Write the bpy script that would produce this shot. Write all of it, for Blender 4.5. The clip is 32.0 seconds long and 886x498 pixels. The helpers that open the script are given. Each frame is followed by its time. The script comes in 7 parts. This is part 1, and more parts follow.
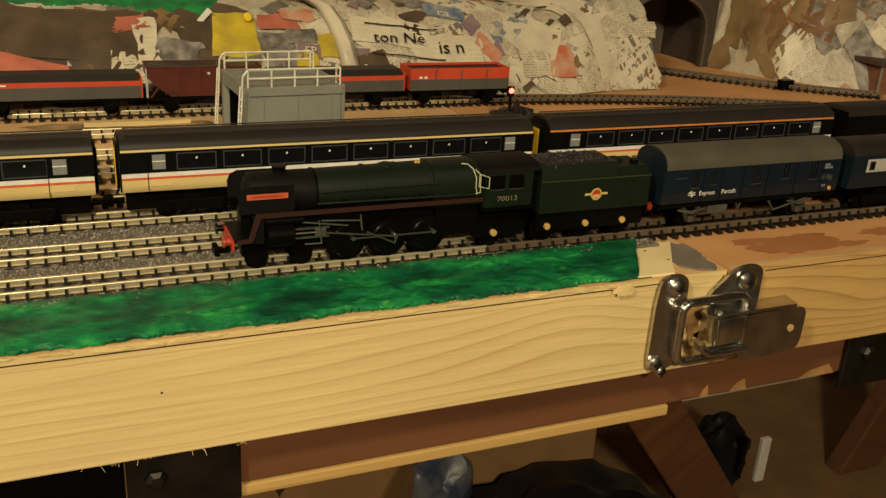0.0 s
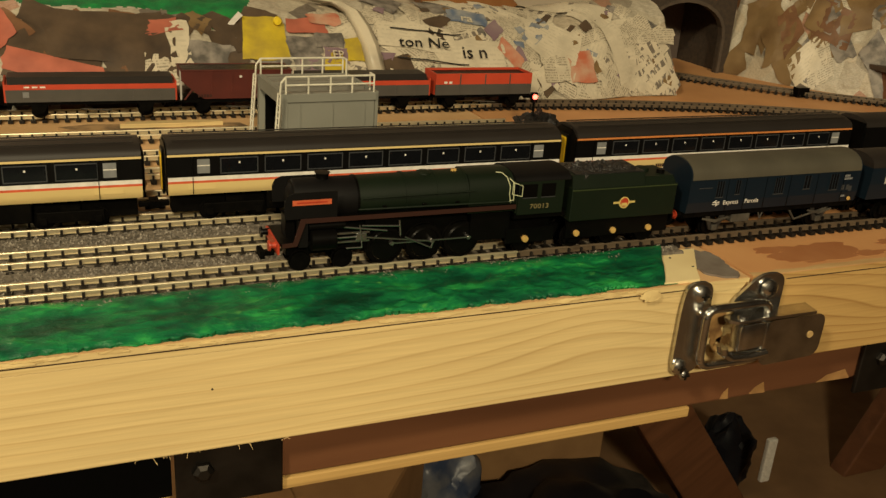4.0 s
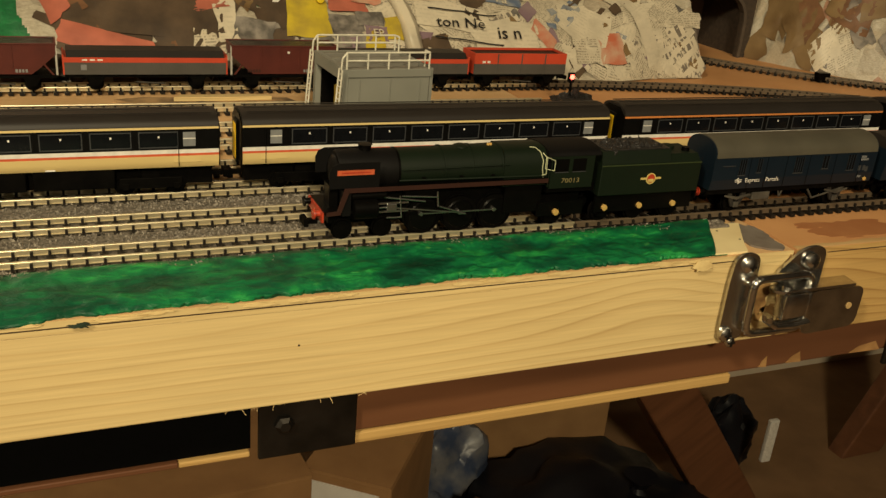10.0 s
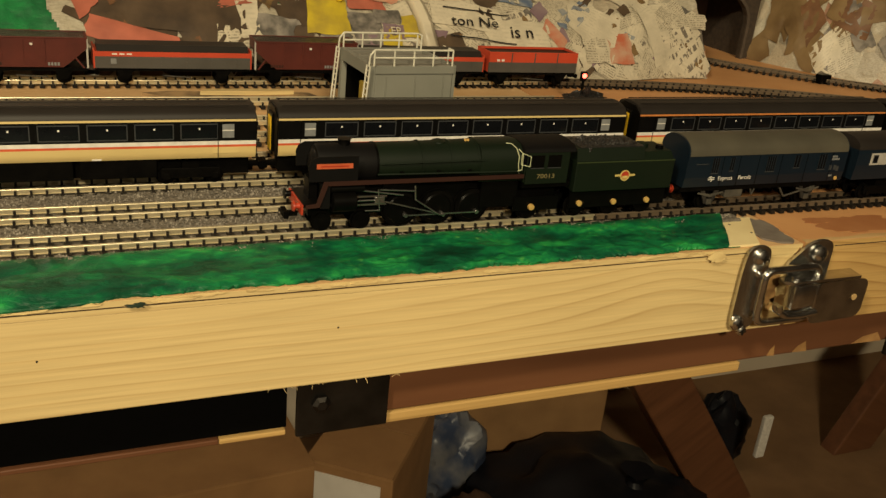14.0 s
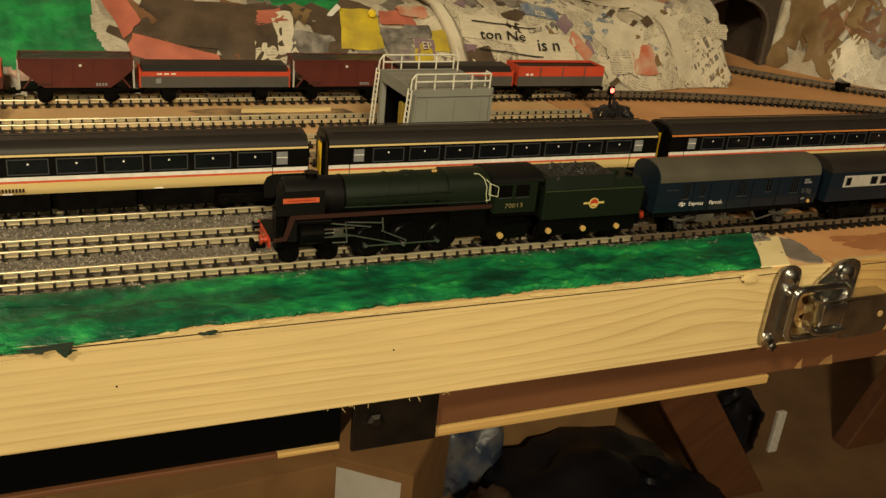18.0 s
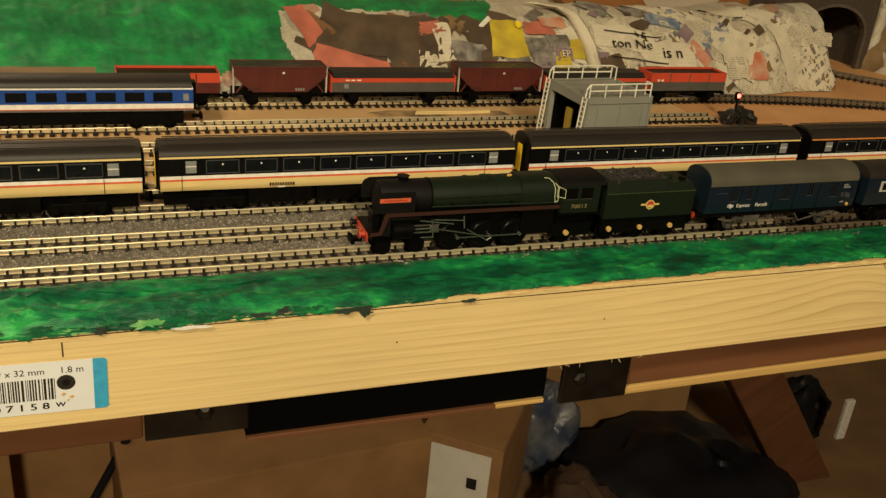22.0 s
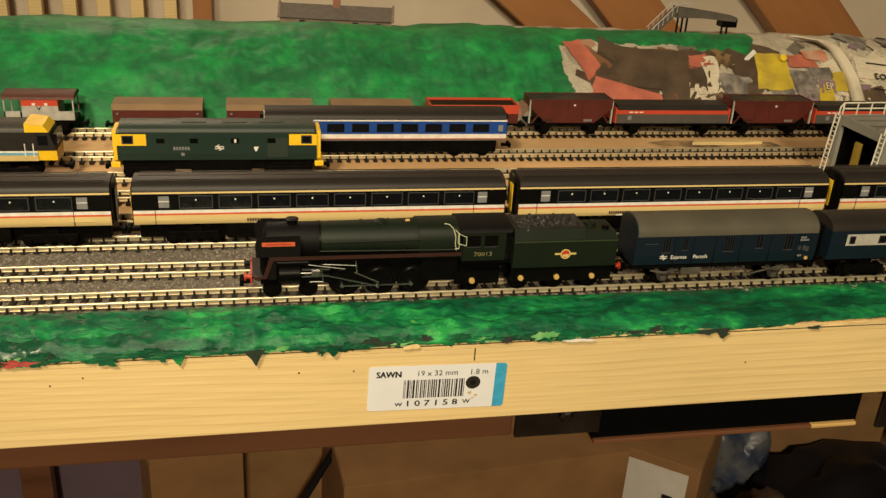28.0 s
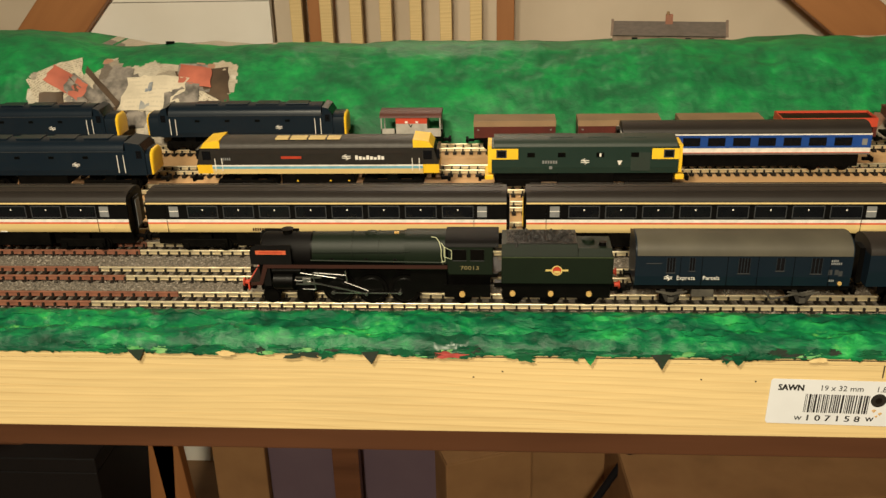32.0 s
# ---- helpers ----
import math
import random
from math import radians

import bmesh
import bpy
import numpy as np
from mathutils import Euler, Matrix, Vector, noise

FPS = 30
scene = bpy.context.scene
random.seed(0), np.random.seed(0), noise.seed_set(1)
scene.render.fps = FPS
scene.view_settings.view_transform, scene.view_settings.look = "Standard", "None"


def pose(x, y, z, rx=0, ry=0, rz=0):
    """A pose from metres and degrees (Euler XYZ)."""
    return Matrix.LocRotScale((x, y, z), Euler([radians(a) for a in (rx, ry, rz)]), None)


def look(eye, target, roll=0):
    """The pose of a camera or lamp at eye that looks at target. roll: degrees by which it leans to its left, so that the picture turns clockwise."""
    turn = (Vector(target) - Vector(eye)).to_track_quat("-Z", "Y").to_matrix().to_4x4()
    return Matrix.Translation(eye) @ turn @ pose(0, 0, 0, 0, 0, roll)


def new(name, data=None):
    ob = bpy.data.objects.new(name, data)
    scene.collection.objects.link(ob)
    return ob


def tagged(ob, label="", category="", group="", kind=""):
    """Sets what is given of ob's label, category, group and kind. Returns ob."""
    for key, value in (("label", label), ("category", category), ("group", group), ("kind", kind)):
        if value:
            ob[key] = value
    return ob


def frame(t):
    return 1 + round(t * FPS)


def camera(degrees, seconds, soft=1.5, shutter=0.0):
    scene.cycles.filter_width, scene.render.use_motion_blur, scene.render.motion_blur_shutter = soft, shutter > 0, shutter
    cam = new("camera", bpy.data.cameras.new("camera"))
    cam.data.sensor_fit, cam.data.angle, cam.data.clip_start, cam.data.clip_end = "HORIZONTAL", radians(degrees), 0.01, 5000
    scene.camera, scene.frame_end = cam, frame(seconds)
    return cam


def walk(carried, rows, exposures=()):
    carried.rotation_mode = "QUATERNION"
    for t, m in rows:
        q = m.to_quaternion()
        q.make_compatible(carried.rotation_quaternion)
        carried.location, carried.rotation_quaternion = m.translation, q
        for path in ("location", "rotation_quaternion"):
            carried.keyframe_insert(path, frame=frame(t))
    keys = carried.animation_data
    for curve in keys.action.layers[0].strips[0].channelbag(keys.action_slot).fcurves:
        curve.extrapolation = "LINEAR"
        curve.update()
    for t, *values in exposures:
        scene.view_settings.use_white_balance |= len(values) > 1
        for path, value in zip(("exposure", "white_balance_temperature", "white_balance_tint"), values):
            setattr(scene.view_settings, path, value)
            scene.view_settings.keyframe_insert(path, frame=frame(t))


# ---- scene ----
cam = camera(51.91, 32.0, soft=1.42)
PATH = [
    (0, (0.02082, -0.22378, 0.82151), (0.20954, 0.20195, 0.63945), 3.54),
    (0.5, (0.01819, -0.22235, 0.82188), (0.20984, 0.20157, 0.63866), 3.95),
    (1, (0.01442, -0.22221, 0.82194), (0.20387, 0.20309, 0.63965), 4.16),
    (1.5, (0.01070, -0.22437, 0.82365), (0.20115, 0.20103, 0.64264), 4.32),
    (2, (0.01101, -0.22653, 0.82248), (0.20027, 0.19806, 0.63836), 4.30),
    (2.5, (0.00875, -0.22664, 0.82174), (0.19680, 0.19903, 0.63887), 4.48),
    (4.5, (0.00683, -0.22917, 0.82876), (0.19321, 0.19653, 0.64425), 4.12),
    (5, (0.00530, -0.22978, 0.82387), (0.19371, 0.19653, 0.64285), 3.84),
    (5.5, (0.00524, -0.23072, 0.82405), (0.19447, 0.19385, 0.63986), 4.00),
    (6, (0.00454, -0.23152, 0.82415), (0.19502, 0.19270, 0.64042), 4.18),
    (6.5, (0.00006, -0.23050, 0.82267), (0.18978, 0.19321, 0.63699), 4.25),
    (7, (-0.00330, -0.23017, 0.82470), (0.18725, 0.19211, 0.63662), 4.66),
    (7.5, (-0.00437, -0.23022, 0.82243), (0.18451, 0.19365, 0.63624), 4.56),
    (8, (-0.00965, -0.23190, 0.82364), (0.17852, 0.19204, 0.63691), 4.74),
    (8.5, (-0.01537, -0.23261, 0.82366), (0.17207, 0.19057, 0.63450), 4.94),
    (9, (-0.01633, -0.23332, 0.82479), (0.17054, 0.18965, 0.63460), 4.94),
    (9.5, (-0.01849, -0.23385, 0.82554), (0.17012, 0.18774, 0.63401), 4.97),
    (10, (-0.02110, -0.23433, 0.82676), (0.16807, 0.18671, 0.63456), 5.20),
    (10.5, (-0.02412, -0.23525, 0.82480), (0.16578, 0.18580, 0.63335), 5.26),
    (11, (-0.02675, -0.23565, 0.82611), (0.16299, 0.18457, 0.63269), 5.48),
    (11.5, (-0.02700, -0.23716, 0.82620), (0.16110, 0.18397, 0.63314), 5.23),
    (12, (-0.03066, -0.23836, 0.82776), (0.15972, 0.18086, 0.63280), 5.75),
    (12.5, (-0.03254, -0.24029, 0.82798), (0.15654, 0.18023, 0.63455), 5.49),
    (13, (-0.03207, -0.24453, 0.82933), (0.15560, 0.17533, 0.63313), 5.30),
    (13.5, (-0.03479, -0.24405, 0.82988), (0.15676, 0.17483, 0.63533), 5.74),
    (14, (-0.03884, -0.24317, 0.82856), (0.15443, 0.17567, 0.63565), 5.97),
    (14.5, (-0.03527, -0.24501, 0.83094), (0.15395, 0.17454, 0.63555), 5.87),
    (16.5, (-0.04600, -0.24254, 0.83429), (0.14653, 0.17491, 0.63765), 5.79),
    (17, (-0.04841, -0.25155, 0.83859), (0.14433, 0.16514, 0.64056), 6.64),
    (17.5, (-0.05521, -0.24250, 0.84439), (0.13944, 0.17229, 0.64424), 6.39),
    (18, (-0.05710, -0.24548, 0.84433), (0.13245, 0.17238, 0.64566), 5.73),
    (18.5, (-0.07067, -0.24980, 0.84775), (0.11757, 0.16871, 0.64921), 5.69),
    (19, (-0.07991, -0.25109, 0.84868), (0.10713, 0.16905, 0.65247), 5.63),
    (19.5, (-0.08718, -0.25480, 0.84948), (0.09591, 0.16673, 0.65254), 5.41),
    (20, (-0.10186, -0.25884, 0.85263), (0.07884, 0.16366, 0.65555), 5.71),
    (20.5, (-0.11313, -0.25986, 0.85417), (0.06582, 0.16240, 0.65498), 5.90),
    (21, (-0.12163, -0.26292, 0.85357), (0.05627, 0.15912, 0.65298), 5.76),
    (21.5, (-0.13259, -0.26685, 0.85647), (0.03892, 0.15590, 0.65186), 5.33),
    (22, (-0.14328, -0.27560, 0.86191), (0.02696, 0.14721, 0.65637), 5.51),
    (22.5, (-0.16083, -0.28042, 0.86891), (0.00427, 0.14323, 0.66090), 5.62),
    (23, (-0.17517, -0.28086, 0.87334), (-0.01304, 0.14534, 0.66825), 5.52),
    (23.5, (-0.18857, -0.28069, 0.87862), (-0.03260, 0.14827, 0.67450), 5.54),
    (24, (-0.19925, -0.27832, 0.87690), (-0.04357, 0.14981, 0.67082), 5.78),
    (24.5, (-0.20502, -0.27830, 0.87834), (-0.05624, 0.15155, 0.67075), 5.57),
    (25, (-0.21148, -0.28345, 0.87847), (-0.07228, 0.15049, 0.67277), 5.04),
    (25.5, (-0.21471, -0.28235, 0.87807), (-0.08790, 0.15471, 0.67095), 4.25),
    (27.5, (-0.23200, -0.28459, 0.87689), (-0.12551, 0.15855, 0.67126), 3.92),
    (28, (-0.23937, -0.28581, 0.87722), (-0.13984, 0.15898, 0.67167), 3.72),
    (28.5, (-0.24991, -0.28850, 0.87596), (-0.15976, 0.15893, 0.67181), 3.54),
    (29, (-0.25580, -0.28978, 0.87671), (-0.18604, 0.16114, 0.67226), 2.66),
    (29.5, (-0.26198, -0.29077, 0.87655), (-0.20983, 0.16254, 0.67214), 1.94),
    (30, (-0.26819, -0.29066, 0.87582), (-0.23705, 0.16438, 0.67095), 1.15),
    (30.5, (-0.27051, -0.29168, 0.87819), (-0.25436, 0.16402, 0.67305), 0.32),
    (31, (-0.27973, -0.29340, 0.87946), (-0.27837, 0.16341, 0.67616), -0.33),
    (31.5, (-0.29273, -0.29548, 0.87832), (-0.31219, 0.16269, 0.67906), -1.31),
    (32, (-0.30026, -0.29692, 0.87957), (-0.33271, 0.16032, 0.67986), -1.46),
]
walk(cam, [(t, look(eye, target, roll)) for t, eye, target, roll in PATH],
     [(0, -0.22, 6420, 10), (21, -0.22, 6400, 10), (25, -0.14, 6300, 13), (28, -0.12, 6200, 14), (32, 0.02, 5850, 14)])
# ---------------------------------------------------------------- light
def lamp(name, at, aim, size, watts, colour):
    d = bpy.data.lights.new(name, "AREA")
    d.shape, d.size, d.energy, d.color = "DISK", size, watts, colour
    o = new(name, d)
    o.matrix_world = look(at, aim)
    return o


lamp("near_lamp_light", (-0.50, -0.45, 1.33), (-0.05, 0.1, 0.7), 0.10, 7.2, (1.0, 0.835, 0.52))
lamp("room_lamp_light", (-0.35, -1.95, 1.80), (0.0, 0.1, 0.6), 0.25, 44.0, (1.0, 0.835, 0.52))
bulb = bpy.data.lights.new("rear_bulb_light", "POINT")
bulb.energy, bulb.shadow_soft_size, bulb.color = 4.2, 0.045, (1.0, 0.84, 0.58)
new("rear_bulb_light", bulb).location = (-0.36, 0.78, 1.16)
world = bpy.data.worlds.new("world")
scene.world = world
world.use_nodes = True
world.node_tree.nodes["Background"].inputs[0].default_value = (1.0, 0.72, 0.45, 1)
world.node_tree.nodes["Background"].inputs[1].default_value = 0.003

# ---------------------------------------------------------------- materials
MATS = {}


def mat(name, colour, rough=0.6, metal=0.0, colour2=None, scale=300.0, mix=0.5, bump=0.0, bump_scale=None, detail=4.0, coat=0.0, emit=0.0, stretch=None, contrast=0.25, spec=0.3):
    """Principled material with noise variation between two colours and a fine bump."""
    if name in MATS:
        return MATS[name]
    m = bpy.data.materials.new(name)
    m.use_nodes = True
    n, l = m.node_tree.nodes, m.node_tree.links
    b = n["Principled BSDF"]
    b.inputs["Roughness"].default_value, b.inputs["Metallic"].default_value = rough, metal
    b.inputs["Coat Weight"].default_value = coat
    b.inputs["Specular IOR Level"].default_value = spec
    c2 = colour2 or tuple(v * 0.72 for v in colour)
    tc = n.new("ShaderNodeTexCoord")
    mp = n.new("ShaderNodeMapping")
    mp.inputs["Scale"].default_value = stretch or (1, 1, 1)
    l.new(tc.outputs["Object"], mp.inputs[0])
    nz = n.new("ShaderNodeTexNoise")
    nz.inputs["Scale"].default_value, nz.inputs["Detail"].default_value = scale, detail
    l.new(mp.outputs[0], nz.inputs["Vector"])
    rp = n.new("ShaderNodeMapRange")
    rp.inputs[1].default_value, rp.inputs[2].default_value = 0.5 - contrast, 0.5 + contrast
    l.new(nz.outputs[0], rp.inputs[0])
    mx = n.new("ShaderNodeMix")
    mx.data_type = "RGBA"
    mx.inputs[6].default_value, mx.inputs[7].default_value = (*colour, 1), (*c2, 1)
    sc = n.new("ShaderNodeMath")
    sc.operation = "MULTIPLY"
    sc.inputs[1].default_value = mix * 2 if mix < 0.5 else 1.0
    l.new(rp.outputs[0], sc.inputs[0])
    l.new(sc.outputs[0], mx.inputs[0])
    l.new(mx.outputs[2], b.inputs["Base Color"])
    if bump:
        nb = n.new("ShaderNodeTexNoise")
        nb.inputs["Scale"].default_value, nb.inputs["Detail"].default_value = bump_scale or scale * 4, 5
        l.new(mp.outputs[0], nb.inputs["Vector"])
        bp = n.new("ShaderNodeBump")
        bp.inputs["Strength"].default_value, bp.inputs["Distance"].default_value = bump, 0.0006
        l.new(nb.outputs[0], bp.inputs["Height"])
        l.new(bp.outputs[0], b.inputs["Normal"])
    if emit:
        b.inputs["Emission Color"].default_value = (*colour, 1)
        b.inputs["Emission Strength"].default_value = emit
    MATS[name] = m
    return m


def pine(name, light, dark, seed=0.0, rings=55.0, knot=None, contrast=0.7):
    """Sawn pine: thin uneven growth lines along the length that bend round a knot, fine fibre, soft stains."""
    m = bpy.data.materials.new(name)
    m.use_nodes = True
    n, l = m.node_tree.nodes, m.node_tree.links
    b = n["Principled BSDF"]
    b.inputs["Roughness"].default_value = 0.6
    b.inputs["Specular IOR Level"].default_value = 0.3

    def math_(op, a, c=None, d=None):
        k = n.new("ShaderNodeMath")
        k.operation = op
        for i, v in enumerate((a, c, d)):
            if v is None:
                continue
            if isinstance(v, (int, float)):
                k.inputs[i].default_value = v
            else:
                l.new(v, k.inputs[i])
        return k.outputs[0]

    def noise_(scale, detail, stretch, shift=0.0):
        mp = n.new("ShaderNodeMapping")
        mp.inputs["Location"].default_value = (seed + shift, seed * 0.7, seed * 0.3 + shift)
        mp.inputs["Scale"].default_value = stretch
        l.new(tc.outputs["Object"], mp.inputs[0])
        k = n.new("ShaderNodeTexNoise")
        k.inputs["Scale"].default_value, k.inputs["Detail"].default_value = scale, detail
        l.new(mp.outputs[0], k.inputs["Vector"])
        return k.outputs[0]

    tc = n.new("ShaderNodeTexCoord")
    sep = n.new("ShaderNodeSeparateXYZ")
    l.new(tc.outputs["Object"], sep.inputs[0])
    wander = noise_(20.0, 2.0, (0.10, 1.0, 1.0))
    ripple = noise_(60.0, 2.0, (0.12, 0.6, 0.6), 2.0)
    z = math_("MULTIPLY_ADD", wander, 0.030, sep.outputs[2])
    z = math_("MULTIPLY_ADD", ripple, 0.006, z)
    z = math_("MULTIPLY_ADD", sep.outputs[0], 0.012, z)
    if knot:
        kx, kz, wide, high = knot
        dx = math_("DIVIDE", math_("SUBTRACT", sep.outputs[0], kx), wide)
        dz = math_("DIVIDE", math_("SUBTRACT", sep.outputs[2], kz), 0.016)
        rr = math_("ADD", math_("MULTIPLY", dx, dx), math_("MULTIPLY", dz, dz))
        bell = math_("DIVIDE", 1.0, math_("ADD", rr, 1.0))
        z = math_("MULTIPLY_ADD", bell, high, z)
    fr = math_("FRACT", math_("MULTIPLY", z, rings * 7.0))
    ramp = n.new("ShaderNodeValToRGB")
    e = ramp.color_ramp.elements
    e[0].position, e[0].color = 0.0, (0, 0, 0, 1)
    e[1].position, e[1].color = 1.0, (0, 0, 0, 1)
    for pos, v in ((0.45, 0.10), (0.80, 0.45), (0.90, 1.0)):
        e.new(pos).color = (v, v, v, 1)
    l.new(fr, ramp.inputs[0])
    patch = noise_(14.0, 3.0, (0.35, 1.0, 1.0), 5.0)
    strength = n.new("ShaderNodeMapRange")
    strength.inputs[1].default_value, strength.inputs[2].default_value = 0.30, 0.70
    strength.inputs[3].default_value, strength.inputs[4].default_value = 0.12, contrast
    l.new(patch, strength.inputs[0])
    fac = math_("MULTIPLY", ramp.outputs[0], strength.outputs[0])
    mx = n.new("ShaderNodeMix")
    mx.data_type = "RGBA"
    mx.inputs[6].default_value, mx.inputs[7].default_value = (*light, 1), (*dark, 1)
    l.new(fac, mx.inputs[0])
    fib = noise_(900.0, 4.0, (0.03, 1, 1), 1.0)
    shade = n.new("ShaderNodeMapRange")
    shade.inputs[1].default_value, shade.inputs[2].default_value = 0.3, 0.7
    shade.inputs[3].default_value, shade.inputs[4].default_value = 0.86, 1.0
    l.new(fib, shade.inputs[0])
    stain = n.new("ShaderNodeMapRange")
    stain.inputs[1].default_value, stain.inputs[2].default_value = 0.25, 0.75
    stain.inputs[3].default_value, stain.inputs[4].default_value = 0.84, 1.06
    l.new(noise_(9.0, 3.0, (0.6, 1, 1), 3.0), stain.inputs[0])
    sc = n.new("ShaderNodeVectorMath")
    sc.operation = "SCALE"
    l.new(mx.outputs[2], sc.inputs[0])
    l.new(math_("MULTIPLY", shade.outputs[0], stain.outputs[0]), sc.inputs["Scale"])
    l.new(sc.outputs[0], b.inputs["Base Color"])
    bp = n.new("ShaderNodeBump")
    bp.inputs["Strength"].default_value, bp.inputs["Distance"].default_value = 0.3, 0.0003
    l.new(fib, bp.inputs["Height"])
    l.new(bp.outputs[0], b.inputs["Normal"])
    MATS[name] = m
    return m


PINE = pine("sawn_pine", (0.74, 0.565, 0.270), (0.44, 0.265, 0.09), 0.0, 40, (0.168, 0.699, 0.035, -0.009), 0.66)
PINE2 = pine("sawn_pine_darker", (0.54, 0.345, 0.125), (0.30, 0.155, 0.045), 3.1, 36, (0.30, 0.690, 0.03, 0.008), 0.9)
PLY = mat("plywood_edge", (0.62, 0.42, 0.20), 0.75, colour2=(0.45, 0.28, 0.12), scale=180, stretch=(0.15, 1, 1), bump=0.3)
BARE = mat("bare_board_top", (0.66, 0.42, 0.21), 0.7, colour2=(0.55, 0.33, 0.15), scale=35, bump=0.2, bump_scale=900)
BROWNBOARD = mat("brown_painted_board", (0.66, 0.35, 0.15), 0.52, colour2=(0.50, 0.235, 0.095), scale=22, bump=0.2, bump_scale=700)
VARNISH = mat("dark_varnished_wood", (0.16, 0.068, 0.032), 0.42, colour2=(0.09, 0.037, 0.018), scale=60, stretch=(0.1, 1, 1), bump=0.15)
GAPSHADE = mat("gap_shade_black", (0.002, 0.002, 0.002), 0.9, spec=0.05)
BALLAST = mat("grey_ballast", (0.205, 0.175, 0.140), 0.9, colour2=(0.095, 0.082, 0.067), scale=900, bump=1.0, bump_scale=1300, contrast=0.12)
STONE = mat("ballast_stone", (0.30, 0.265, 0.22), 0.9, colour2=(0.11, 0.098, 0.083), scale=500, contrast=0.1)
RAIL = mat("nickel_silver_rail", (0.90, 0.80, 0.58), 0.34, 0.8, colour2=(0.74, 0.64, 0.42), scale=120, spec=0.6)
DULLRAIL = mat("dull_brown_rail", (0.10, 0.07, 0.045), 0.5, 0.3, colour2=(0.16, 0.12, 0.08), scale=90)
RUSTRAIL = mat("rust_painted_rail", (0.22, 0.09, 0.05), 0.7, colour2=(0.13, 0.05, 0.03), scale=200, bump=0.3)
SLEEPER = mat("black_plastic_sleeper", (0.009, 0.0075, 0.0065), 0.6, colour2=(0.022, 0.017, 0.013), scale=400, spec=0.15)
STEEL = mat("zinc_plated_steel", (0.70, 0.69, 0.66), 0.26, 1.0, colour2=(0.42, 0.41, 0.39), scale=150, bump=0.1)
DARKSTEEL = mat("dull_dark_steel", (0.075, 0.068, 0.062), 0.5, 1.0, colour2=(0.03, 0.027, 0.024), scale=60, bump=0.2)


def green_paint(name, size, relief, coat, rough, tones, stretch, flecks):
    """Brushed poster paint: mottled tones, finer brush marks over them, pale flecks, uneven relief."""
    m = bpy.data.materials.new(name)
    m.use_nodes = True
    n, l = m.node_tree.nodes, m.node_tree.links
    b = n["Principled BSDF"]
    b.inputs["Roughness"].default_value = rough
    b.inputs["Coat Weight"].default_value = coat
    b.inputs["Coat Roughness"].default_value = 0.3
    b.inputs["Specular IOR Level"].default_value = 0.22
    tc = n.new("ShaderNodeTexCoord")

    def noise_(scale, detail, rough_, st, twist=0.0):
        mp = n.new("ShaderNodeMapping")
        mp.inputs["Scale"].default_value = st
        mp.inputs["Rotation"].default_value = (0.0, 0.12, 0.0)
        l.new(tc.outputs["Object"], mp.inputs[0])
        k = n.new("ShaderNodeTexNoise")
        k.inputs["Scale"].default_value, k.inputs["Detail"].default_value = scale, detail
        k.inputs["Roughness"].default_value, k.inputs["Distortion"].default_value = rough_, twist
        l.new(mp.outputs[0], k.inputs["Vector"])
        return k.outputs[0]

    broad = noise_(size, 6.0, 0.58, stretch, 0.4)
    brush = noise_(size * 3.2, 5.0, 0.65, (stretch[0] * 0.85, 1.0, 1.0), 0.3)
    mixd = n.new("ShaderNodeMath")
    mixd.operation = "MULTIPLY_ADD"
    mixd.inputs[1].default_value = 0.45
    l.new(brush, mixd.inputs[0])
    half = n.new("ShaderNodeMath")
    half.operation = "MULTIPLY"
    half.inputs[1].default_value = 0.55
    l.new(broad, half.inputs[0])
    l.new(half.outputs[0], mixd.inputs[2])
    r = n.new("ShaderNodeValToRGB")
    e = r.color_ramp.elements
    e[0].position, e[0].color = 0.33, (*tones[0], 1)
    e[1].position, e[1].color = 0.66, (*tones[3], 1)
    for pos, c in ((0.45, tones[1]), (0.54, tones[2])):
        e.new(pos).color = (*c, 1)
    l.new(mixd.outputs[0], r.inputs[0])
    fine = noise_(300.0, 5.0, 0.6, (0.6, 1, 1))
    w = n.new("ShaderNodeValToRGB")
    w.color_ramp.elements[0].position, w.color_ramp.elements[1].position = 0.62, 0.74
    l.new(fine, w.inputs[0])
    gate = n.new("ShaderNodeMapRange")
    gate.inputs[1].default_value, gate.inputs[2].default_value, gate.inputs[4].default_value = 0.48, 0.62, flecks
    l.new(broad, gate.inputs[0])
    sc = n.new("ShaderNodeMath")
    sc.operation = "MULTIPLY"
    l.new(w.outputs[0], sc.inputs[0])
    l.new(gate.outputs[0], sc.inputs[1])
    mx = n.new("ShaderNodeMix")
    mx.data_type = "RGBA"
    mx.inputs[7].default_value = (0.16, 0.50, 0.10, 1)
    l.new(sc.outputs[0], mx.inputs[0])
    l.new(r.outputs[0], mx.inputs[6])
    l.new(mx.outputs[2], b.inputs["Base Color"])
    bp = n.new("ShaderNodeBump")
    bp.inputs["Strength"].default_value, bp.inputs["Distance"].default_value = 0.9, relief
    l.new(mixd.outputs[0], bp.inputs["Height"])
    bp2 = n.new("ShaderNodeBump")
    bp2.inputs["Strength"].default_value, bp2.inputs["Distance"].default_value = 0.6, 0.0005
    l.new(fine, bp2.inputs["Height"])
    l.new(bp.outputs[0], bp2.inputs["Normal"])
    l.new(bp2.outputs[0], b.inputs["Normal"])
    return m


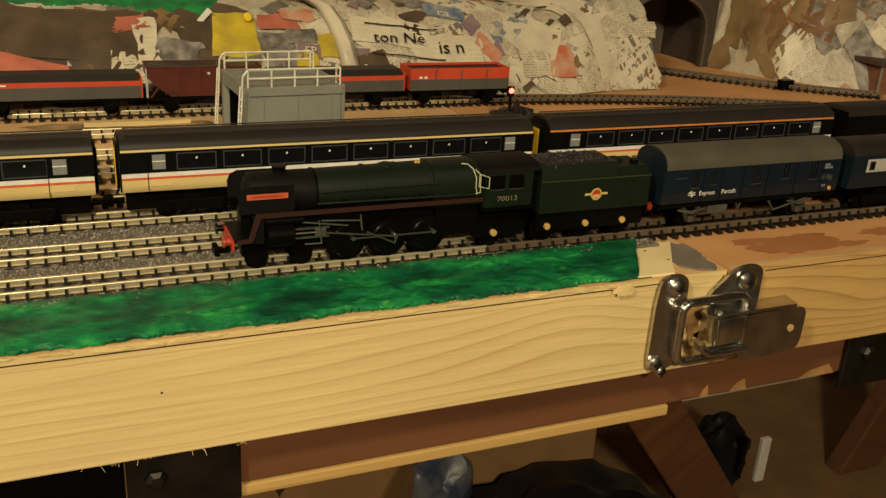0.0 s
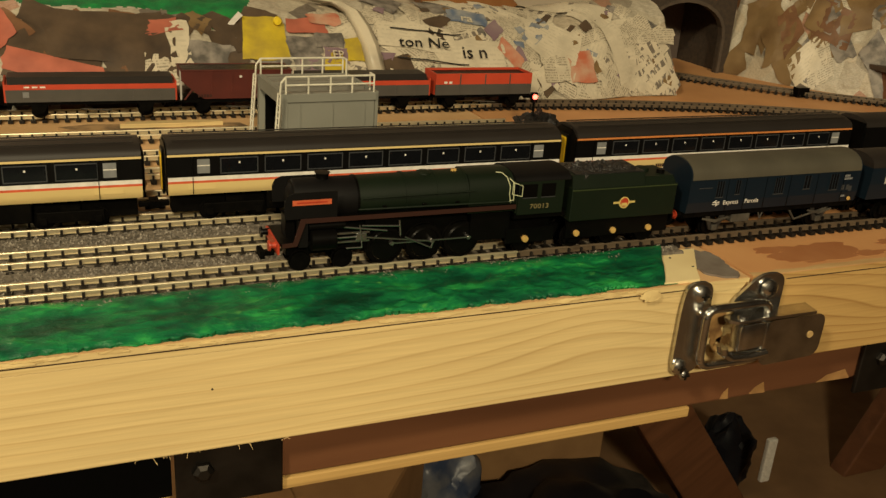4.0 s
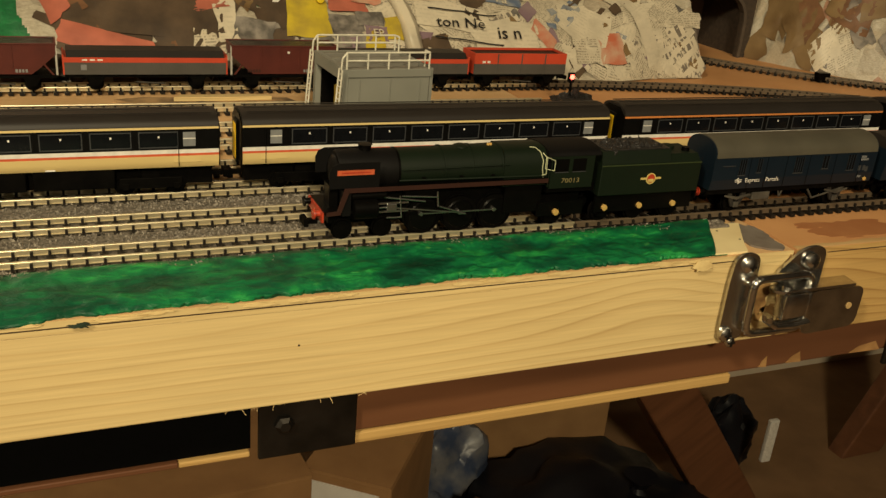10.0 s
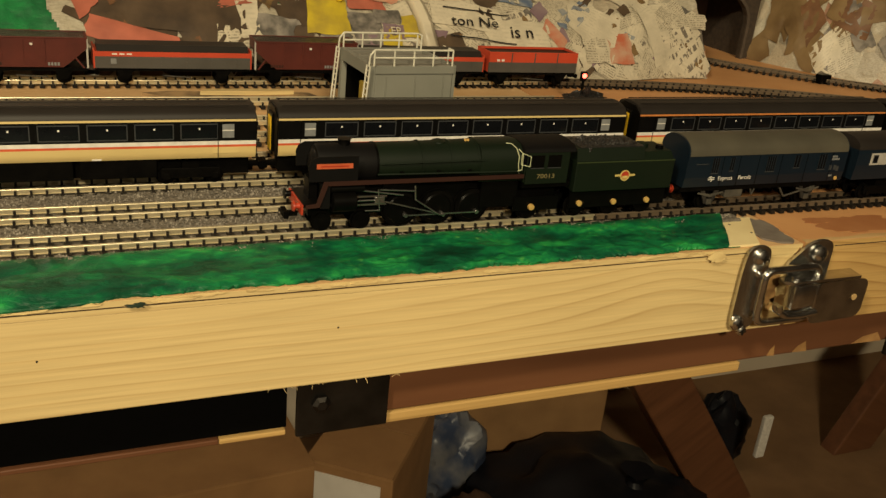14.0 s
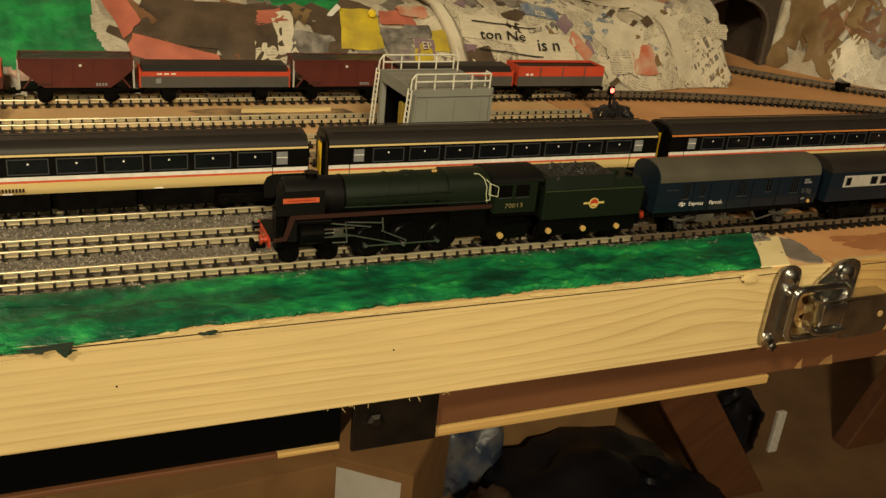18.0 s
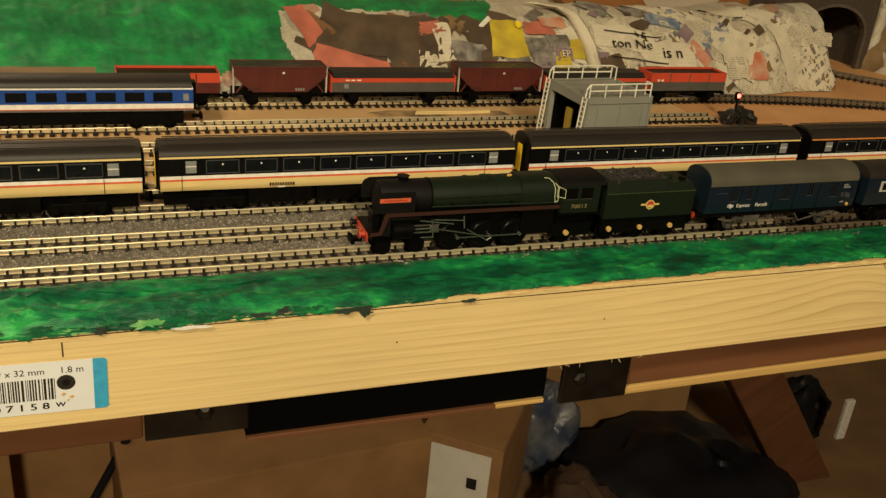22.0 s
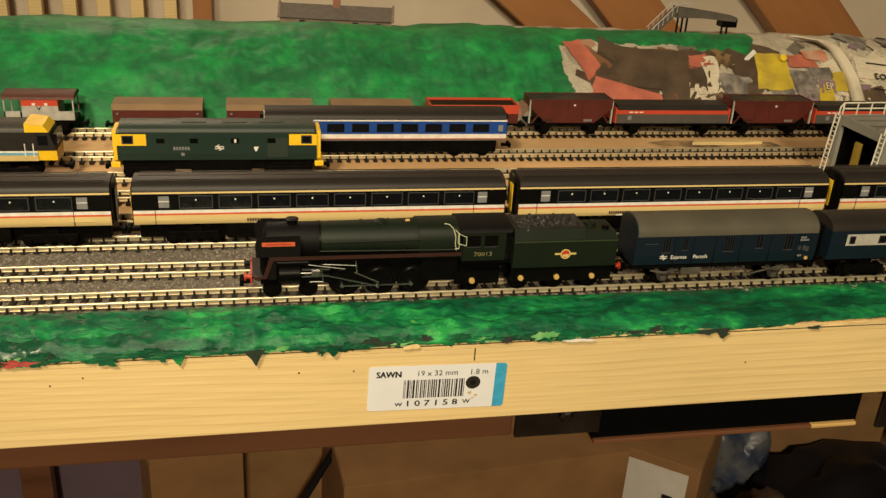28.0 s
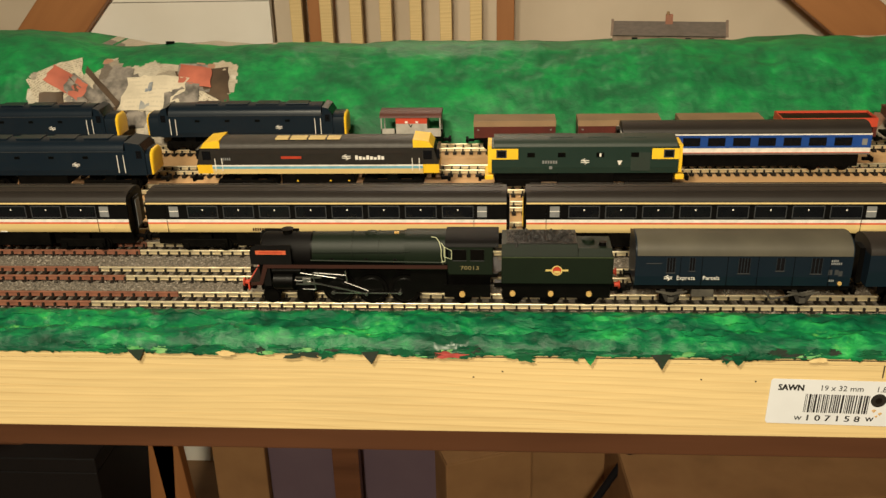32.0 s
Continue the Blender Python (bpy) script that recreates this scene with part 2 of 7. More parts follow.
GREEN = green_paint("green_poster_paint", 60.0, 0.0026, 0.04, 0.46, ((0.003, 0.030, 0.014), (0.004, 0.076, 0.034), (0.007, 0.160, 0.050), (0.035, 0.390, 0.080)), (0.55, 1.0, 1.0), 0.8)
HILLGREEN = green_paint("green_hill_paint", 42.0, 0.0020, 0.0, 0.55, ((0.012, 0.075, 0.030), (0.014, 0.125, 0.042), (0.014, 0.180, 0.050), (0.018, 0.290, 0.062)), (0.75, 1.0, 1.0), 0.12)

# ---------------------------------------------------------------- mesh helpers (all in millimetres)
K = 0.001


def part(name, bm, material, parent=None, label="", smooth=False):
    """Links a bmesh drawn in millimetres as one mesh object under a thing or a part."""
    me = bpy.data.meshes.new(name)
    bmesh.ops.recalc_face_normals(bm, faces=bm.faces)
    bmesh.ops.scale(bm, vec=(K, K, K), verts=bm.verts)
    if smooth:
        for f in bm.faces:
            f.smooth = True
    bm.to_mesh(me)
    bm.free()
    if smooth:
        me.set_sharp_from_angle(angle=radians(38))
    me.materials.append(material)
    o = new(name, me)
    if parent is not None:
        o.parent = parent
    if label:
        o["label"] = label
    return o


def thing(name, x, y, z, label, category, group="", rz=0.0, kind=""):
    o = new(name)
    o.matrix_basis = pose(x * K, y * K, z * K, 0, 0, rz)
    o.empty_display_size = 0.01
    return tagged(o, label, category, group, kind)


def nb():
    return bmesh.new()


def box(bm, x0, x1, y0, y1, z0, z1, bev=0.0):
    vs = [bm.verts.new(p) for p in ((x0, y0, z0), (x1, y0, z0), (x1, y1, z0), (x0, y1, z0), (x0, y0, z1), (x1, y0, z1), (x1, y1, z1), (x0, y1, z1))]
    fs = [bm.faces.new([vs[i] for i in q]) for q in ((0, 3, 2, 1), (4, 5, 6, 7), (0, 1, 5, 4), (1, 2, 6, 5), (2, 3, 7, 6), (3, 0, 4, 7))]
    if bev:
        es = {e for f in fs for e in f.edges}
        bmesh.ops.bevel(bm, geom=list(es), offset=bev, segments=2, affect="EDGES", profile=0.5)
    return bm


def prism(bm, profile, x0, x1, axis="x"):
    """A closed outline of (a, b) points drawn out along an axis: x: (y, z); y: (x, z); z: (x, y)."""
    def at(t, a, b):
        return {"x": (t, a, b), "y": (a, t, b), "z": (a, b, t)}[axis]
    p = [bm.verts.new(at(x0, a, b)) for a, b in profile]
    q = [bm.verts.new(at(x1, a, b)) for a, b in profile]
    k = len(profile)
    for i in range(k):
        bm.faces.new((p[i], p[(i + 1) % k], q[(i + 1) % k], q[i]))
    bm.faces.new(p[::-1])
    bm.faces.new(q)
    return bm


def rings(bm, stations, y, z, seg=24, axis="x", a0=0.0, a1=360.0, caps=True):
    """A turned form: (position, radius) stations along an axis."""
    rows = []
    for s, r in stations:
        row = []
        for i in range(seg):
            a = radians(a0 + (a1 - a0) * i / seg)
            u, v = r * math.cos(a), r * math.sin(a)
            row.append(bm.verts.new({"x": (s, y + u, z + v), "y": (y + u, s, z + v), "z": (y + u, z + v, s)}[axis]))
        rows.append(row)
    for r0, r1 in zip(rows, rows[1:]):
        for i in range(seg):
            bm.faces.new((r0[i], r0[(i + 1) % seg], r1[(i + 1) % seg], r1[i]))
    if caps:
        bm.faces.new(rows[0][::-1])
        bm.faces.new(rows[-1])
    return bm


def rod(bm, a, b, r, seg=8):
    a, b = Vector(a), Vector(b)
    d = b - a
    q = d.to_track_quat("Z", "Y").to_matrix()
    p0, p1 = [], []
    for i in range(seg):
        t = 2 * math.pi * i / seg
        o = q @ Vector((r * math.cos(t), r * math.sin(t), 0))
        p0.append(bm.verts.new(a + o))
        p1.append(bm.verts.new(b + o))
    for i in range(seg):
        bm.faces.new((p0[i], p0[(i + 1) % seg], p1[(i + 1) % seg], p1[i]))
    bm.faces.new(p0[::-1])
    bm.faces.new(p1)
    return bm


def letters(name, words, size, at, material, parent, rx=90.0, rz=0.0, wide=1.0, turn=0.0, thick=0.04):
    """Words as a thin mesh in the built-in font, size in mm, standing in the xz plane and facing -y."""
    cu = bpy.data.curves.new(name, "FONT")
    cu.body, cu.size, cu.extrude, cu.resolution_u = words, size * K, thick * K, 2
    cu.space_character = 1.0
    o = bpy.data.objects.new(name, cu)
    scene.collection.objects.link(o)
    me = bpy.data.meshes.new_from_object(o.evaluated_get(bpy.context.evaluated_depsgraph_get()))
    bpy.data.objects.remove(o)
    me.transform(Matrix.Diagonal((wide, 1, 1, 1)))
    me.materials.clear()
    me.materials.append(material)
    ob = new(name, me)
    ob.parent = parent
    ob.matrix_basis = pose(at[0] * K, at[1] * K, at[2] * K, 0, 0, rz) @ pose(0, 0, 0, rx, 0, 0) @ pose(0, 0, 0, 0, 0, turn)
    return ob


# ---------------------------------------------------------------- plan (mm)
RAILZ = 712.0
T = {1: 36.5, 2: 61.5, 3: 89.5, 4: 172.0, 5: 203.5, 6: 244.0}
JOIN = 226.5
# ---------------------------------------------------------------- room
# Dark brown for the unseen walls and ceiling, added to cut bounce.
DIMWALL = mat("low_bounce_brown", (0.14, 0.10, 0.07), 0.85, colour2=(0.10, 0.07, 0.05), scale=6)
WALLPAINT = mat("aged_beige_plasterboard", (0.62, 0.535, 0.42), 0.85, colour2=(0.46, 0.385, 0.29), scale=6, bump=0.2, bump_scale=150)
CARPET = mat("brown_attic_floor", (0.25, 0.145, 0.07), 0.9, colour2=(0.17, 0.097, 0.048), scale=14, bump=0.4, bump_scale=400)
RAFTER = mat("stained_truss_timber", (0.42, 0.19, 0.066), 0.5, colour2=(0.25, 0.105, 0.037), scale=30, stretch=(1, 1, 0.12), bump=0.2)


def slab(name, x0, x1, y0, y1, z0, z1, material, label, category):
    return tagged(part(name, box(nb(), x0, x1, y0, y1, z0, z1), material), label, category, kind="structure")


slab("floor", -2600, 3000, -2200, 2600, -30, 0, CARPET, "brown boarded attic floor", "floor")
slab("wall_north", -2600, 3000, 2600, 2640, 0, 2400, WALLPAINT, "beige plasterboard attic wall", "wall")
slab("wall_south", -2600, 3000, -2240, -2200, 0, 2400, DIMWALL, "unseen wall behind the viewer, dark to cut bounced light", "wall")
slab("wall_west", -2640, -2600, -2240, 2640, 0, 2400, DIMWALL, "unseen end wall, dark to cut bounced light", "wall")
slab("wall_east", 3000, 3040, -2240, 2640, 0, 2400, DIMWALL, "unseen end wall, dark to cut bounced light", "wall")
slab("ceiling", -2640, 3040, -2240, 2640, 2400, 2430, DIMWALL, "unseen ceiling, dark to cut bounced light", "ceiling")
slab("wall_eaves_lining", -2600, 3000, 900, 925, 0, 2400, WALLPAINT, "beige plasterboard lining behind the layout", "wall")
WHITEBOARD = mat("white_coated_board", (0.86, 0.84, 0.78), 0.5, colour2=(0.70, 0.66, 0.58), scale=5)


def truss(x, z, lean, width, material, label):
    """A roof truss member that crosses the lining at (x, z), leaning by so many degrees from upright."""
    b = nb()
    box(b, -width / 2, width / 2, 0, 38, -650, 900, 2)
    o = part("truss_member", b, material, None)
    o.matrix_basis = pose(x * K, 0.855, z * K, 0, lean, 0)
    return tagged(o, label, "roof timber", "roof truss members behind the layout")


for x, lean, w in ((140, -52, 62), (262, -44, 70), (515, -46, 92), (790, 47, 80), (-885, 42, 70), (130 - 1250, -40, 60), (1020, -45, 80)):
    truss(x, 675, lean, w, RAFTER, "brown stained roof truss member behind the scenery")
panel = thing("leaning_board", -733, 870, 0, "white coated board leaning behind the hill", "board")
part("sheet", box(nb(), -135, 137, 0, 12, 380, 712), WHITEBOARD, panel)
part("sheet_upper", box(nb(), -135, 137, 1, 13, 713, 1050), WHITEBOARD, panel)
part("foot", box(nb(), -120, 120, 2, 10, 0, 380), WHITEBOARD, panel)
bed = thing("slatted_frame", -440, 850, 0, "pale pine slatted frame standing against the lining", "slatted frame")
for i in range(7):
    x = -126 + i * 37.5
    part("slat", box(nb(), x, x + 15, 0, 12, 0, 1050, 1), PINE, bed)
part("side_post", box(nb(), -104, -88, 3, 40, 0, 1100, 1), RAFTER, bed, "brown stained post")
part("side_post", box(nb(), 132, 154, 3, 40, 0, 1100, 1), RAFTER, bed, "brown stained post")
part("cross_rail", box(nb(), -88, 132, 13, 30, 250, 300, 1), PINE2, bed)
part("cross_rail", box(nb(), -88, 132, 13, 30, 900, 950, 1), PINE2, bed)

# ---------------------------------------------------------------- baseboards
def board(name, x0, x1, top, batten, label):
    b = thing(name, 0, 0, 0, label, "baseboard")
    part("top_panel", box(nb(), x0, x1, 0.0, 470, 704.2, 708), top, b)
    part("front_batten", box(nb(), x0, x1, 0.0, 19, 672, 704, 0.5), batten, b, "sawn pine batten along the front edge")
    part("back_batten", box(nb(), x0, x1, 451, 470, 672, 704), PINE2, b)
    part("edge_strip", box(nb(), x0, x1, -0.35, -0.02, 704.1, 707.9), batten, b, "rough cut edge of the top panel")
    return b


board_a = board("baseboard", -1150, JOIN - 0.8, BARE, PINE, "model railway baseboard, bare board top on sawn pine battens")
board_b = board("baseboard", JOIN + 0.8, 1150, BROWNBOARD, PINE2, "second baseboard, brown painted top on pine battens")
# batten pencil line, nail holes and the timber merchant's label
INK = mat("black_ink", (0.015, 0.014, 0.013), 0.6)
part("pencil_line", box(nb(), -330, JOIN - 19, -0.41, -0.351, 705.7, 706.1), mat("dark_joint", (0.06, 0.035, 0.018), 0.9), board_a, "dark joint under the top panel")
part("pencil_line", box(nb(), JOIN + 16, 700, -0.41, -0.351, 705.7, 706.1), MATS["dark_joint"], board_b, "dark joint under the top panel")
part("pencil_tick", box(nb(), -160.8, -160.3, -0.08, 0.0, 698.5, 704.0), MATS["dark_joint"], board_a)
for x, z in ((-226, 697), (-206, 696.5), (-300, 699.5), (-311, 697), (40, 692), (-47, 691)):
    k = nb()
    rings(k, [(-0.08, 0.35), (0.0, 0.35)], x, z, 8, "y")
    part("pin_hole", k, INK, board_a)

LABELWHITE = mat("white_label_paper", (0.68, 0.70, 0.74), 0.5, colour2=(0.61, 0.63, 0.66), scale=60)
LABELBLUE = mat("cyan_label_band", (0.05, 0.36, 0.62), 0.45)
sticker = thing("timber_label", -173.6, -0.05, 688.0, "white timber label with barcode, blue end band and a screw hole", "label")
sticker.matrix_basis = pose(-0.1736, -0.0001, 0.6880, 0, 1.2, 0)
part("paper", prism(nb(), [(-27, -9), (-26.3, -10), (21.6, -10), (21.6, 9.4), (-26.3, 9.4), (-27, 8.6)], -0.16, 0.0, "y"), LABELWHITE, sticker)
part("blue_band", prism(nb(), [(21.6, -10), (25.2, -10), (26, -9.2), (26, 8.6), (25.2, 9.4), (21.6, 9.4)], -0.16, 0.0, "y"), LABELBLUE, sticker)
letters("word", "SAWN", 3.7, (-24.3, -0.2, 4.6), INK, sticker, wide=0.88, thick=0.05)
letters("word", "SAWN", 3.7, (-24.0, -0.2, 4.62), INK, sticker, wide=0.88, thick=0.05)
letters("word", "19 x 32 mm", 3.3, (-9.0, -0.2, 4.9), INK, sticker)
letters("word", "1.8 m", 3.3, (11.4, -0.2, 4.9), INK, sticker)
for off in (0, 0.15):
    letters("number", "1 0 7 1 5 8", 3.6, (-12.8 + off, -0.2, -8.4), INK, sticker, wide=1.3)
    letters("number", "W", 2.4, (-16.6 + off, -0.2, -8.3), INK, sticker, wide=1.1)
    letters("number", "W", 2.6, (9.6 + off, -0.2, -8.0), INK, sticker, wide=1.1)
rs = random.Random(4)
x = -13.6
while x < 9.8:
    w = rs.choice((0.25, 0.25, 0.5, 0.75))
    part("barcode_bar", box(nb(), x, x + w, -0.21, -0.161, -4.8, 3.2), INK, sticker)
    x += w + rs.choice((0.3, 0.3, 0.55))
k = nb()
rings(k, [(-0.25, 2.7), (-0.16, 2.9)], 13.2, 3.2 - 2.0, 18, "y")
part("screw_hole", k, mat("dark_hole", (0.018, 0.015, 0.012), 0.7), sticker, "dark countersunk hole with a screw deep inside")
k = nb()
rings(k, [(-0.27, 1.2), (-0.251, 1.3)], 13.2, 1.2, 12, "y")
part("screw_head", k, DARKSTEEL, sticker)
for dx, dz, s in ((12.2, -3.2, 0.9), (14.6, -4.4, 0.8), (13.4, -5.6, 0.6)):
    part("torn_paper", prism(nb(), [(dx - s, dz), (dx, dz - s), (dx + s, dz + 0.2 * s), (dx + 0.1 * s, dz + 0.7 * s)], -0.3, -0.161, "y"), PLY, sticker)

# ---------------------------------------------------------------- toggle latch on the board joint
def rounded(pts, r=2.0, n=4):
    """The closed outline with its corners rounded off."""
    out = []
    for i, p in enumerate(pts):
        p, a, c = Vector(p), Vector(pts[i - 1]), Vector(pts[(i + 1) % len(pts)])
        k = min(r, (a - p).length * 0.45, (c - p).length * 0.45)
        q0, q1 = p + (a - p).normalized() * k, p + (c - p).normalized() * k
        for j in range(n + 1):
            t = j / n
            out.append(tuple(q0 * (1 - t) ** 2 + p * 2 * t * (1 - t) + q1 * t * t))
    return out


latch = thing("toggle_latch", 0, 0, 0, "zinc-plated toggle latch holding the two baseboards together", "latch")
part("keeper_plate", prism(nb(), rounded([(196.3, 675), (207.5, 674.6), (208.8, 690), (208.2, 709.6), (197.6, 709.6), (196.4, 700)], 5.0, 6), -3.0, -1.8, "y"), STEEL, latch, "keeper plate screwed to the batten")
part("base_plate", prism(nb(), rounded([(216.5, 699), (229.5, 710), (240.0, 709.4), (239.8, 690), (226, 690)], 5.0, 6), -2.4, -1.2, "y"), STEEL, latch, "lever base plate")
lever = nb()
prism(lever, rounded([(228.5, 694.8), (256, 695.2), (255.6, 678.2), (228.5, 677.0)], 4.5, 6), -9.6, -8.6, "y")
prism(lever, [(213.5, -8.0), (216, -10.2), (228.5, -9.6), (251, -9.58), (252, -2.4), (222, -2.4), (213.5, -5.0)], 695.3, 696.4, "z")
lev = part("lever", lever, STEEL, latch, "folded steel lever with a round hole")
hole = nb()
rings(hole, [(-9.9, 1.35), (-9.62, 1.35)], 250.0, 687.2, 12, "y")
part("lever_hole", hole, mat("pine_through_hole", (0.5, 0.33, 0.14), 0.7), lev)
loop = nb()
lp = rounded([(204.8, 700.4), (231.7, 700.6), (231.8, 678.4), (205.4, 678.4)], 4.5, 6)
for p, q in zip(lp, lp[1:] + lp[:1]):
    rod(loop, (p[0], -6.0, p[1]), (q[0], -6.0, q[1]), 1.55, 12)
part("wire_loop", loop, STEEL, latch, "bent wire loop", True)
claw = part("claw", box(nb(), 217, 228.4, -11.2, -10.0, 685.6, 695.2, 0.5), STEEL, latch, "bright hooked claw of the lever", True)
part("claw_cheek", box(nb(), 216.4, 218.0, -11.3, -6.2, 685.4, 695.2, 0.5), STEEL, claw, "", True)
part("claw_cheek", box(nb(), 227.2, 229.0, -11.3, -8.4, 684.6, 695.2, 0.5), STEEL, claw, "", True)
hp = [(229.5, 683.4), (222, 682.7), (214.5, 683.2), (211.2, 685.2), (210.6, 687.6)]
for y in (-11.2, -8.8):
    hk = nb()
    for p, q in zip(hp, hp[1:]):
        rod(hk, (p[0], y, p[1]), (q[0], y, q[1]), 1.25, 12)
    part("hook_lip", hk, STEEL, claw, "", True)
rv = nb()
rings(rv, [(696.4, 1.9), (697.2, 1.7), (697.5, 0.2)], 219.5, -7.4, 16, "z")
rings(rv, [(696.4, 1.1), (697.0, 0.9), (697.1, 0.1)], 231, -6.6, 12, "z")
part("rivet", rv, STEEL, latch, "domed pivot rivet", True)
for x, z, r in ((203.6, 705.0, 3.2), (232.6, 704.2, 3.4), (199.2, 677.8, 2.9), (201.6, 674.6, 2.2), (203.6, 698.6, 1.5)):
    k = nb()
    rings(k, [(-3.0, r), (-4.2, r * 0.95), (-5.0, r * 0.55), (-5.1, 0.05)], x, z, 16, "y")
    sc = part("screw", k, STEEL, latch, "", True)
    if r > 2:
        k = nb()
        box(k, x - 1.5, x + 1.5, -5.35, -4.6, z - 0.28, z + 0.28)
        box(k, x - 0.28, x + 0.28, -5.36, -4.6, z - 1.5, z + 1.5)
        part("cross_slot", k, DARKSTEEL, sc)

# ---------------------------------------------------------------- folding table under the boards
table = thing("folding_table", 0, 0, 0, "dark varnished folding table carrying the baseboards", "table")
part("front_rail", box(nb(), -1100, -137, 17, 45, 650, 671.8, 1), VARNISH, table)
part("front_rail", box(nb(), 62, 1100, 9, 40, 651.5, 671.8, 1), VARNISH, table)
# Pale pine also paints the lit strip below the batten's shadow.
part("rail_edge", box(nb(), 62, 218, 8.2, 39, 647.2, 651.4, 0.6), PINE2, table, "bare pine lower edge, pale for its lit strip")
part("rail_edge", box(nb(), -99, 6, 18, 40, 641.4, 643.4, 0.4), VARNISH, table, "varnished lower edge")
part("rail_edge", box(nb(), 6.2, 29, 18, 40, 641.4, 643.4, 0.4), PINE2, table, "bare pine lower edge, pale for its lit strip")
# Flat black sheet paints the shade in the open gap.
part("gap_shade_panel", box(nb(), -99.2, 29.6, 20, 26, 643.5, 671.8), GAPSHADE, table, "black sheet standing for the shade between the table halves")
part("table_top", box(nb(), -1100, 1100, 71, 460, 655, 671.8), VARNISH, table)
rs = random.Random(9)
for x, w in ((232, 4), (246, 8), (280, 18)):
    part("worn_patch", prism(nb(), [(x, 652.2), (x + w, 651.8), (x + w * 0.8, 656 + rs.random() * 2), (x + w * 0.3, 655)], 8.85, 8.99, "y"), mat("worn_varnish", (0.42, 0.24, 0.09), 0.6, colour2=(0.22, 0.11, 0.045), scale=120), table)
for x0, x1, sx, z0 in ((29.5, 61.8, 37.5, 648.0), (-136.5, -99, -115, 650.5), (300, 338, 311, 645.0)):
    pl = part("steel_plate", box(nb(), x0, x1, 6.6 if x0 > -50 else 14.4, 8.6 if x0 > -50 else 16.6, z0, 671.8, 0.5), DARKSTEEL, table, "dull steel hinge plate with a bolt")
    k = nb()
    py = 6.6 if x0 > -50 else 14.4
    rings(k, [(py, 3.4), (py - 1.4, 3.2), (py - 2.4, 1.8)], sx, 660.5, 6, "y")
    part("bolt", k, DARKSTEEL, pl)
for x, lean in ((610, -36), (1320, 27), (-1000, -38), (-760, 40)):
    k = nb()
    box(k, -38, 38, -16, 16, -460, 380, 3)
    o = part("leg", k, VARNISH, table, "crossed table leg")
    o.matrix_basis = pose(x * K, 0.6 + (0.05 if lean > 0 else 0), 0.33, 0, lean, 0)
k = nb()
box(k, 872, 888, 575, 583, 80, 150, 2)
part("leg_catch", k, mat("bright_metal_catch", (0.85, 0.83, 0.78), 0.3, 0.2), table, "bright metal leg catch").matrix_basis = pose(0, 0, 0)

# ---------------------------------------------------------------- things stored on the floor
CARD = mat("brown_cardboard", (0.31, 0.172, 0.072), 0.8, colour2=(0.225, 0.122, 0.05), scale=20, bump=0.2)
WHITEP = mat("white_paper", (0.72, 0.70, 0.66), 0.6, colour2=(0.62, 0.60, 0.56), scale=40)
BAGBLACK = mat("black_plastic_bag", (0.006, 0.006, 0.008), 0.42, colour2=(0.013, 0.013, 0.017), scale=15, bump=0.5, bump_scale=60, spec=0.15)
BAGBLUE = mat("blue_white_plastic_wrap", (0.04, 0.055, 0.10), 0.35, colour2=(0.14, 0.14, 0.15), scale=22, bump=0.5, bump_scale=80, contrast=0.1)
PURPLE = mat("grey_purple_box", (0.14, 0.10, 0.13), 0.6, colour2=(0.10, 0.07, 0.10), scale=12)


def carton(x, y, w, d, h, rz, material, label, flap=True):
    o = thing("storage_box", x, y, 0, label, "box", "boxes stored under the table", rz)
    part("body", box(nb(), -w / 2, w / 2, -d / 2, d / 2, 0, h if flap else h - 21, 2), material, o)
    if not flap:
        part("lid", box(nb(), -w / 2 - 1.5, w / 2 + 1.5, -d / 2 - 1.5, d / 2 + 1.5, h - 20.8, h, 2), material, o)
    else:
        part("lid_flap", box(nb(), -w / 2 + 1, w / 2 - 1, -d / 2 - 1, 0, h + 0.3, h + 3), material, o)
        part("lid_flap", box(nb(), -w / 2 + 1, w / 2 - 1, 2, d / 2 + 1, h + 0.3, h + 3), material, o)
    return o


cb = carton(303, 642, 108, 180, 184, -38, CARD, "brown cardboard box with a white paper sheet on its side")
part("paper_sheet", box(nb(), -53.5, 40, -91.6, -90.3, 12, 172), WHITEP, cb, "white printed sheet")
part("printed_block", box(nb(), 12, 25, -92.3, -91.7, 118, 134), INK, cb)
carton(20, 690, 360, 260, 195, 4, CARD, "large brown cardboard box under the table")
carton(560, 800, 300, 120, 150, -10, CARD, "flattened pale cardboard box behind the black bag")
carton(-330, 650, 110, 90, 212, 20, CARD, "small brown cardboard box under the table")
carton(-215, 770, 150, 100, 225, 0, CARD, "brown cardboard box standing behind the black pole")
carton(-545, 680, 92, 110, 235, 0, PURPLE, "grey-purple storage box standing under the table", False)
carton(-428, 690, 104, 110, 235, 0, PURPLE, "grey-purple storage box standing under the table", False)
carton(-625, 660, 66, 90, 240, 0, CARD, "narrow brown cardboard box under the table")
carton(-880, 640, 200, 160, 235, 0, mat("black_case", (0.012, 0.012, 0.014), 0.5), "black equipment case standing under the table", False)
